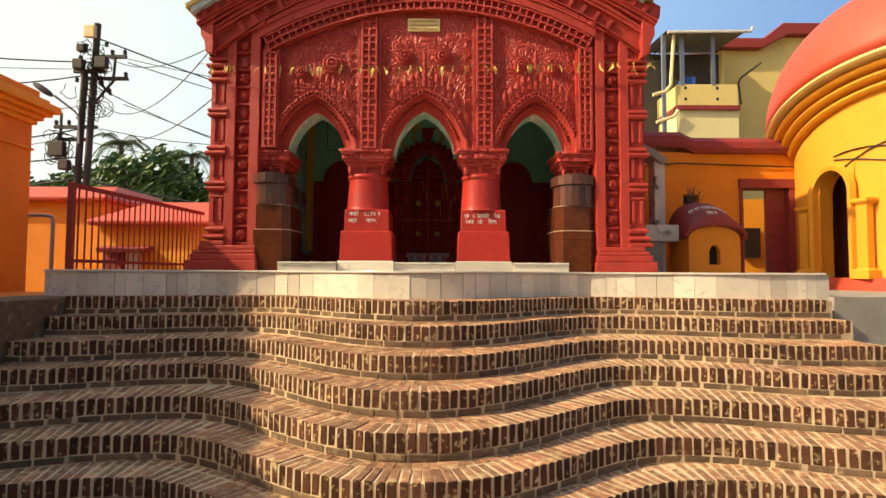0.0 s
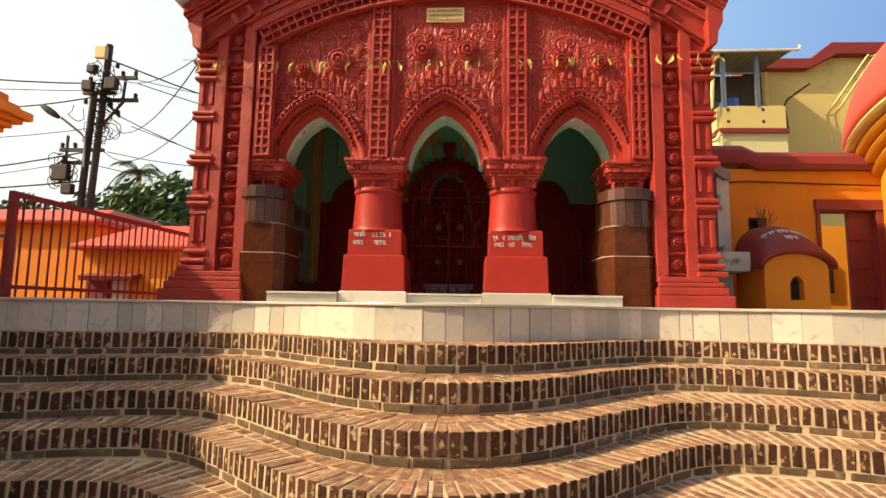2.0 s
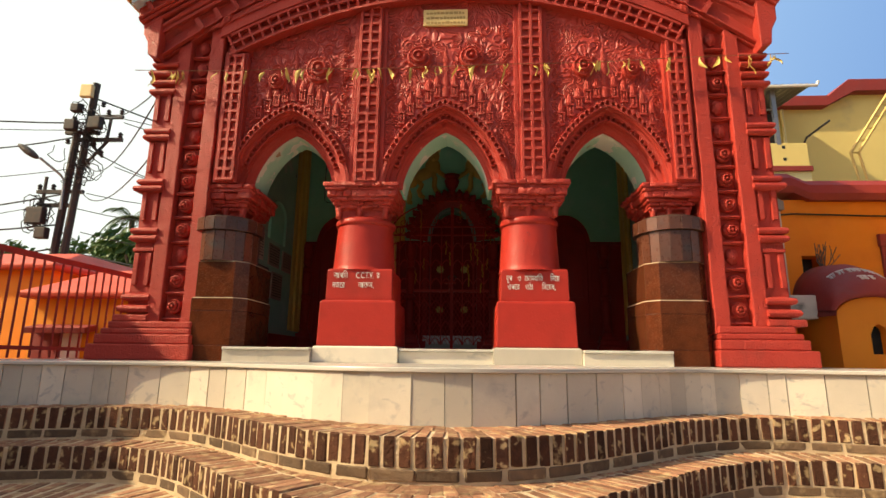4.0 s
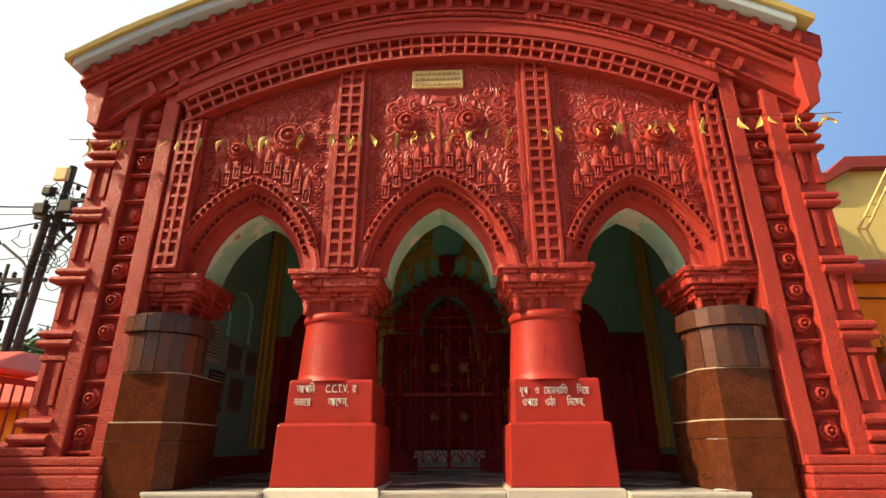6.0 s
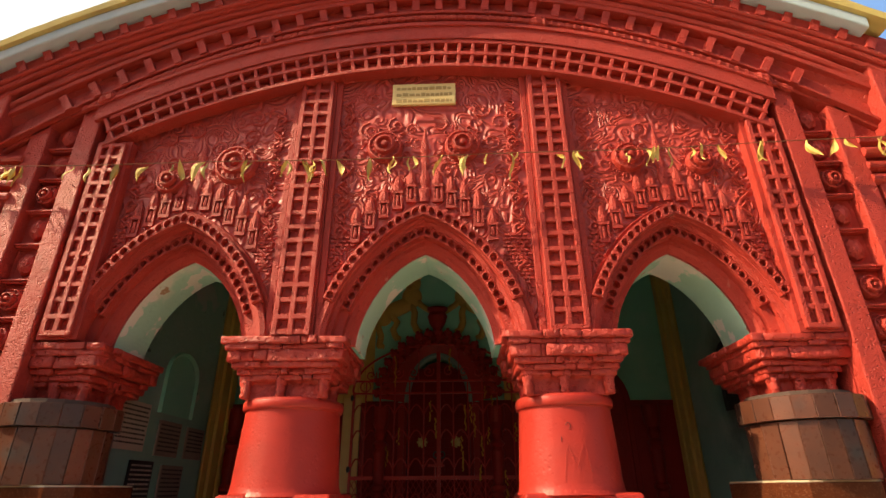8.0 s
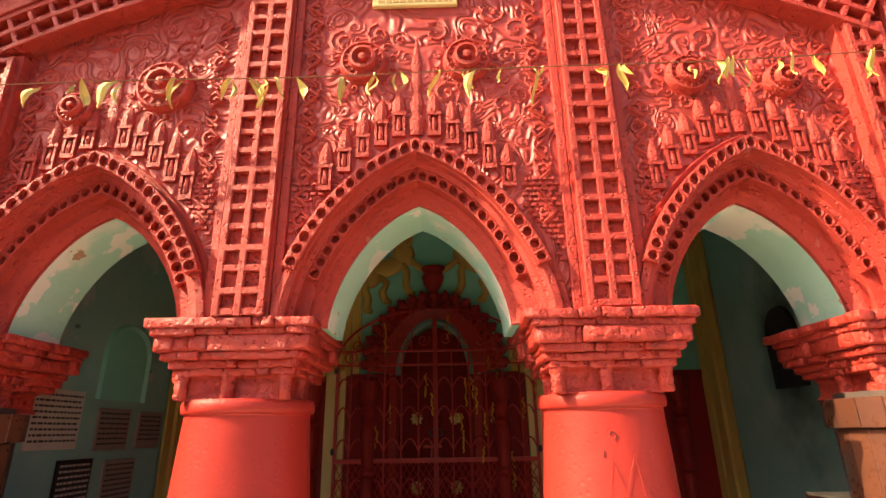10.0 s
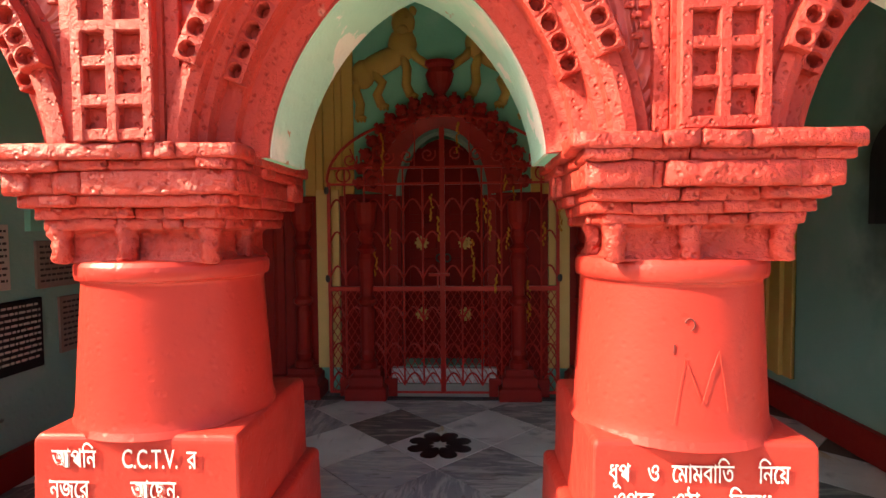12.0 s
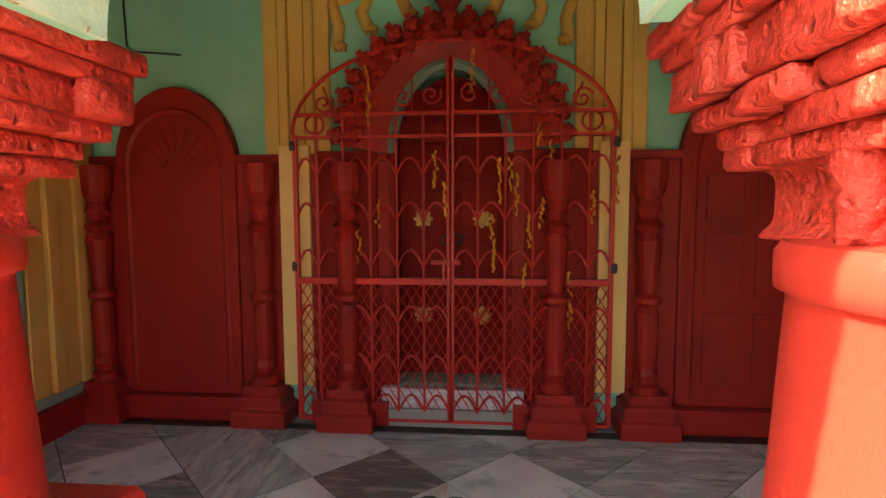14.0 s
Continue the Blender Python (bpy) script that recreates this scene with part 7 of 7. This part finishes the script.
for dx in (0.0, 0.28):
    bm = bm_new()
    tube(bm, [(14.15 + dx, HY - 1.0, 8.0), (14.0 + dx, HY - 1.0, 9.1), (15.7 + dx, HY - 1.0, 11.5)], 0.05, 5)
    part("stair_rail", bm, YELLOW_PALE, hp, "pale yellow metal stair rail")
for i in range(6):
    f = i / 5
    bm = bm_new()
    tube(bm, [(14.05 + 1.65 * f, HY - 1.0, 9.1 + 2.35 * f), (14.33 + 1.65 * f, HY - 1.0, 9.1 + 2.35 * f)], 0.035, 5)
    part("rung", bm, YELLOW_PALE, hp)

# things that close the place behind the camera
bm = bm_new(); box(bm, -16, 18, -16, -15.6, GROUND, 4.5)
tagged(part("far_wall_south", bm, ORANGE), "plain orange wall closing the court", "wall", kind="structure")

bm = bm_new()
grid_faces(bm, [[(700 * math.sin(a) * math.cos(e), 700 * math.cos(a) * math.cos(e), 700 * math.sin(e)) for e in (radians(-3 + 88 * j / 16) for j in range(17))] for a in (radians(-88 + 176 * i / 48) for i in range(49))])
tagged(part("backdrop", bm, sky_haze(), smooth=True), "hazy white and blue sky", "sky", kind="structure")

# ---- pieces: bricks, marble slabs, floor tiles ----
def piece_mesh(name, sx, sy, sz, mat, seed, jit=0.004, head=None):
    """A slightly worn block: x across, y from 0 inward, z down from 0."""
    r = random.Random(seed)
    bm = bm_new()
    box(bm, -sx / 2, sx / 2, 0, sy, -sz, 0)
    bmesh.ops.bevel(bm, geom=[e for e in bm.edges], offset=min(sx, sz) * 0.11, segments=1, affect="EDGES")
    for v in bm.verts:
        v.co += Vector((r.uniform(-jit, jit), r.uniform(-jit, jit), r.uniform(-jit, jit) * 0.5))
    bmesh.ops.recalc_face_normals(bm, faces=bm.faces)
    me = bpy.data.meshes.new(name)
    bm.to_mesh(me)
    bm.free()
    me.materials.append(mat)
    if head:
        # Front faces take the shade-darkened brick colour.
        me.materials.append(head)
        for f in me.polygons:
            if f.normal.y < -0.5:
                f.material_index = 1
    return me


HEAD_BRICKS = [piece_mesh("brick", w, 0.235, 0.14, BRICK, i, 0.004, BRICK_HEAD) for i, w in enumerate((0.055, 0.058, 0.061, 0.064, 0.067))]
TREAD_BRICKS = [piece_mesh("brick", w, 0.225, 0.06, BRICK, 20 + i) for i, w in enumerate((0.06, 0.064, 0.068))]
FLAT = [piece_mesh("brick", l, 0.1, 0.05, MORTAR_BRICK, 40 + i) for i, l in enumerate((0.17, 0.2, 0.22))]
br = random.Random(11)


def along_edge(k, pitch, off):
    """Places and inward directions along step k's edge."""
    x = STEP_X0 + 0.03
    while x < STEP_X1 - 0.03:
        dy = (edge_y(k, x + 0.02) - edge_y(k, x - 0.02)) / 0.04
        n = Vector((-dy, 1, 0)).normalized()
        yield Vector((x, edge_y(k, x), 0)) + n * off, n
        x += pitch / math.sqrt(1 + dy * dy)


for k in range(7):
    course = new("brick_step")
    course.parent = stairs
    count = 0
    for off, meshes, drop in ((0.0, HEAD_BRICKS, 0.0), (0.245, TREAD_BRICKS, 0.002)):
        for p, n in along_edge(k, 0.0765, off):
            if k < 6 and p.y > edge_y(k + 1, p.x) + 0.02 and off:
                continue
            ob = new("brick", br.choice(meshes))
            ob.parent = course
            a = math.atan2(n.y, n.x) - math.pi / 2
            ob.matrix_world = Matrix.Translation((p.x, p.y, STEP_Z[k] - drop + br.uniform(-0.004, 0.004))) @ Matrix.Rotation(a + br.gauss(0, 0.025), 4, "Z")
    for p, n in along_edge(k, 0.215, 0.0):
        ob = new("flat_brick", br.choice(FLAT))
        ob.parent = course
        ob.matrix_world = Matrix.Translation((p.x, p.y, STEP_Z[k] - 0.146)) @ Matrix.Rotation(math.atan2(n.y, n.x) - math.pi / 2, 4, "Z")

# marble facing slabs of the platform
unit = bpy.data.meshes.new("marble_slab")
bm = bm_new(); box(bm, -0.5, 0.5, 0, 1, -1, 0); bm.to_mesh(unit); bm.free(); unit.materials.append(MARBLE)
x = PX0
while x < PX1:
    dy = (edge_y(7, x + 0.02) - edge_y(7, x - 0.02)) / 0.04
    w = br.choice((0.12, 0.15, 0.19, 0.24, 0.25))
    step_x = w / math.sqrt(1 + dy * dy)
    xm = x + step_x / 2
    dy = (edge_y(7, xm + 0.02) - edge_y(7, xm - 0.02)) / 0.04
    ob = new("marble_slab", unit)
    ob.parent = platform
    ob.matrix_world = Matrix.Translation((xm, edge_y(7, xm) + br.uniform(-0.002, 0.002), PLATFORM - 0.03)) @ Matrix.Rotation(math.atan(dy), 4, "Z") @ Matrix.Diagonal((w - 0.004, 0.03, 0.3, 1))
    x += step_x

# diagonal floor tiles
TD = 0.355
tile_meshes = {}
for i, mt in enumerate((TILE_GREY, TILE_PALE, TILE_DARK)):
    me = bpy.data.meshes.new("marble_tile")
    bm = bm_new()
    slab(bm, [(TD - 0.005, 0), (0, TD - 0.005), (-TD + 0.005, 0), (0, -TD + 0.005)], -0.012, 0)
    bmesh.ops.recalc_face_normals(bm, faces=bm.faces)
    bm.to_mesh(me); bm.free(); me.materials.append(mt)
    tile_meshes[i] = me
FX, FLY = -0.02, 9.725
for i in range(-12, 13):
    for j in range(-12, 13):
        if (i + j) % 2:
            continue
        x, y = FX + i * TD, FLY + j * TD
        if not (RW - 0.1 < x < RE + 0.1 and FY + 0.75 < y < RB + 0.1):
            continue
        ob = new("marble_tile", tile_meshes[1 if (i, j) == (0, 0) else br.choice((0, 0, 0, 1, 1, 2))])
        ob.parent = floor
        ob.matrix_world = Matrix.Translation((x, y, INNER + br.uniform(-0.0008, 0.0008))) @ Matrix.Rotation(br.choice((0, 1, 2, 3)) * math.pi / 2, 4, "Z")
bm = bm_new()
for i in range(8):
    a = 2 * math.pi * i / 8 + math.pi / 8
    pts = []
    for f in range(13):
        t = f / 12 * 2 * math.pi
        r, w = 0.135 + 0.095 * math.cos(t), 0.045 * math.sin(t) * (1.25 + 0.5 * math.cos(t))
        pts.append((FX + r * math.cos(a) - w * math.sin(a), FLY + r * math.sin(a) + w * math.cos(a)))
    vv = [bm.verts.new((p[0], p[1], INNER + 0.003)) for p in pts[:-1]]
    bm.faces.new(vv)
tagged(part("flower_inlay", bm, BLACK, floor), kind="")
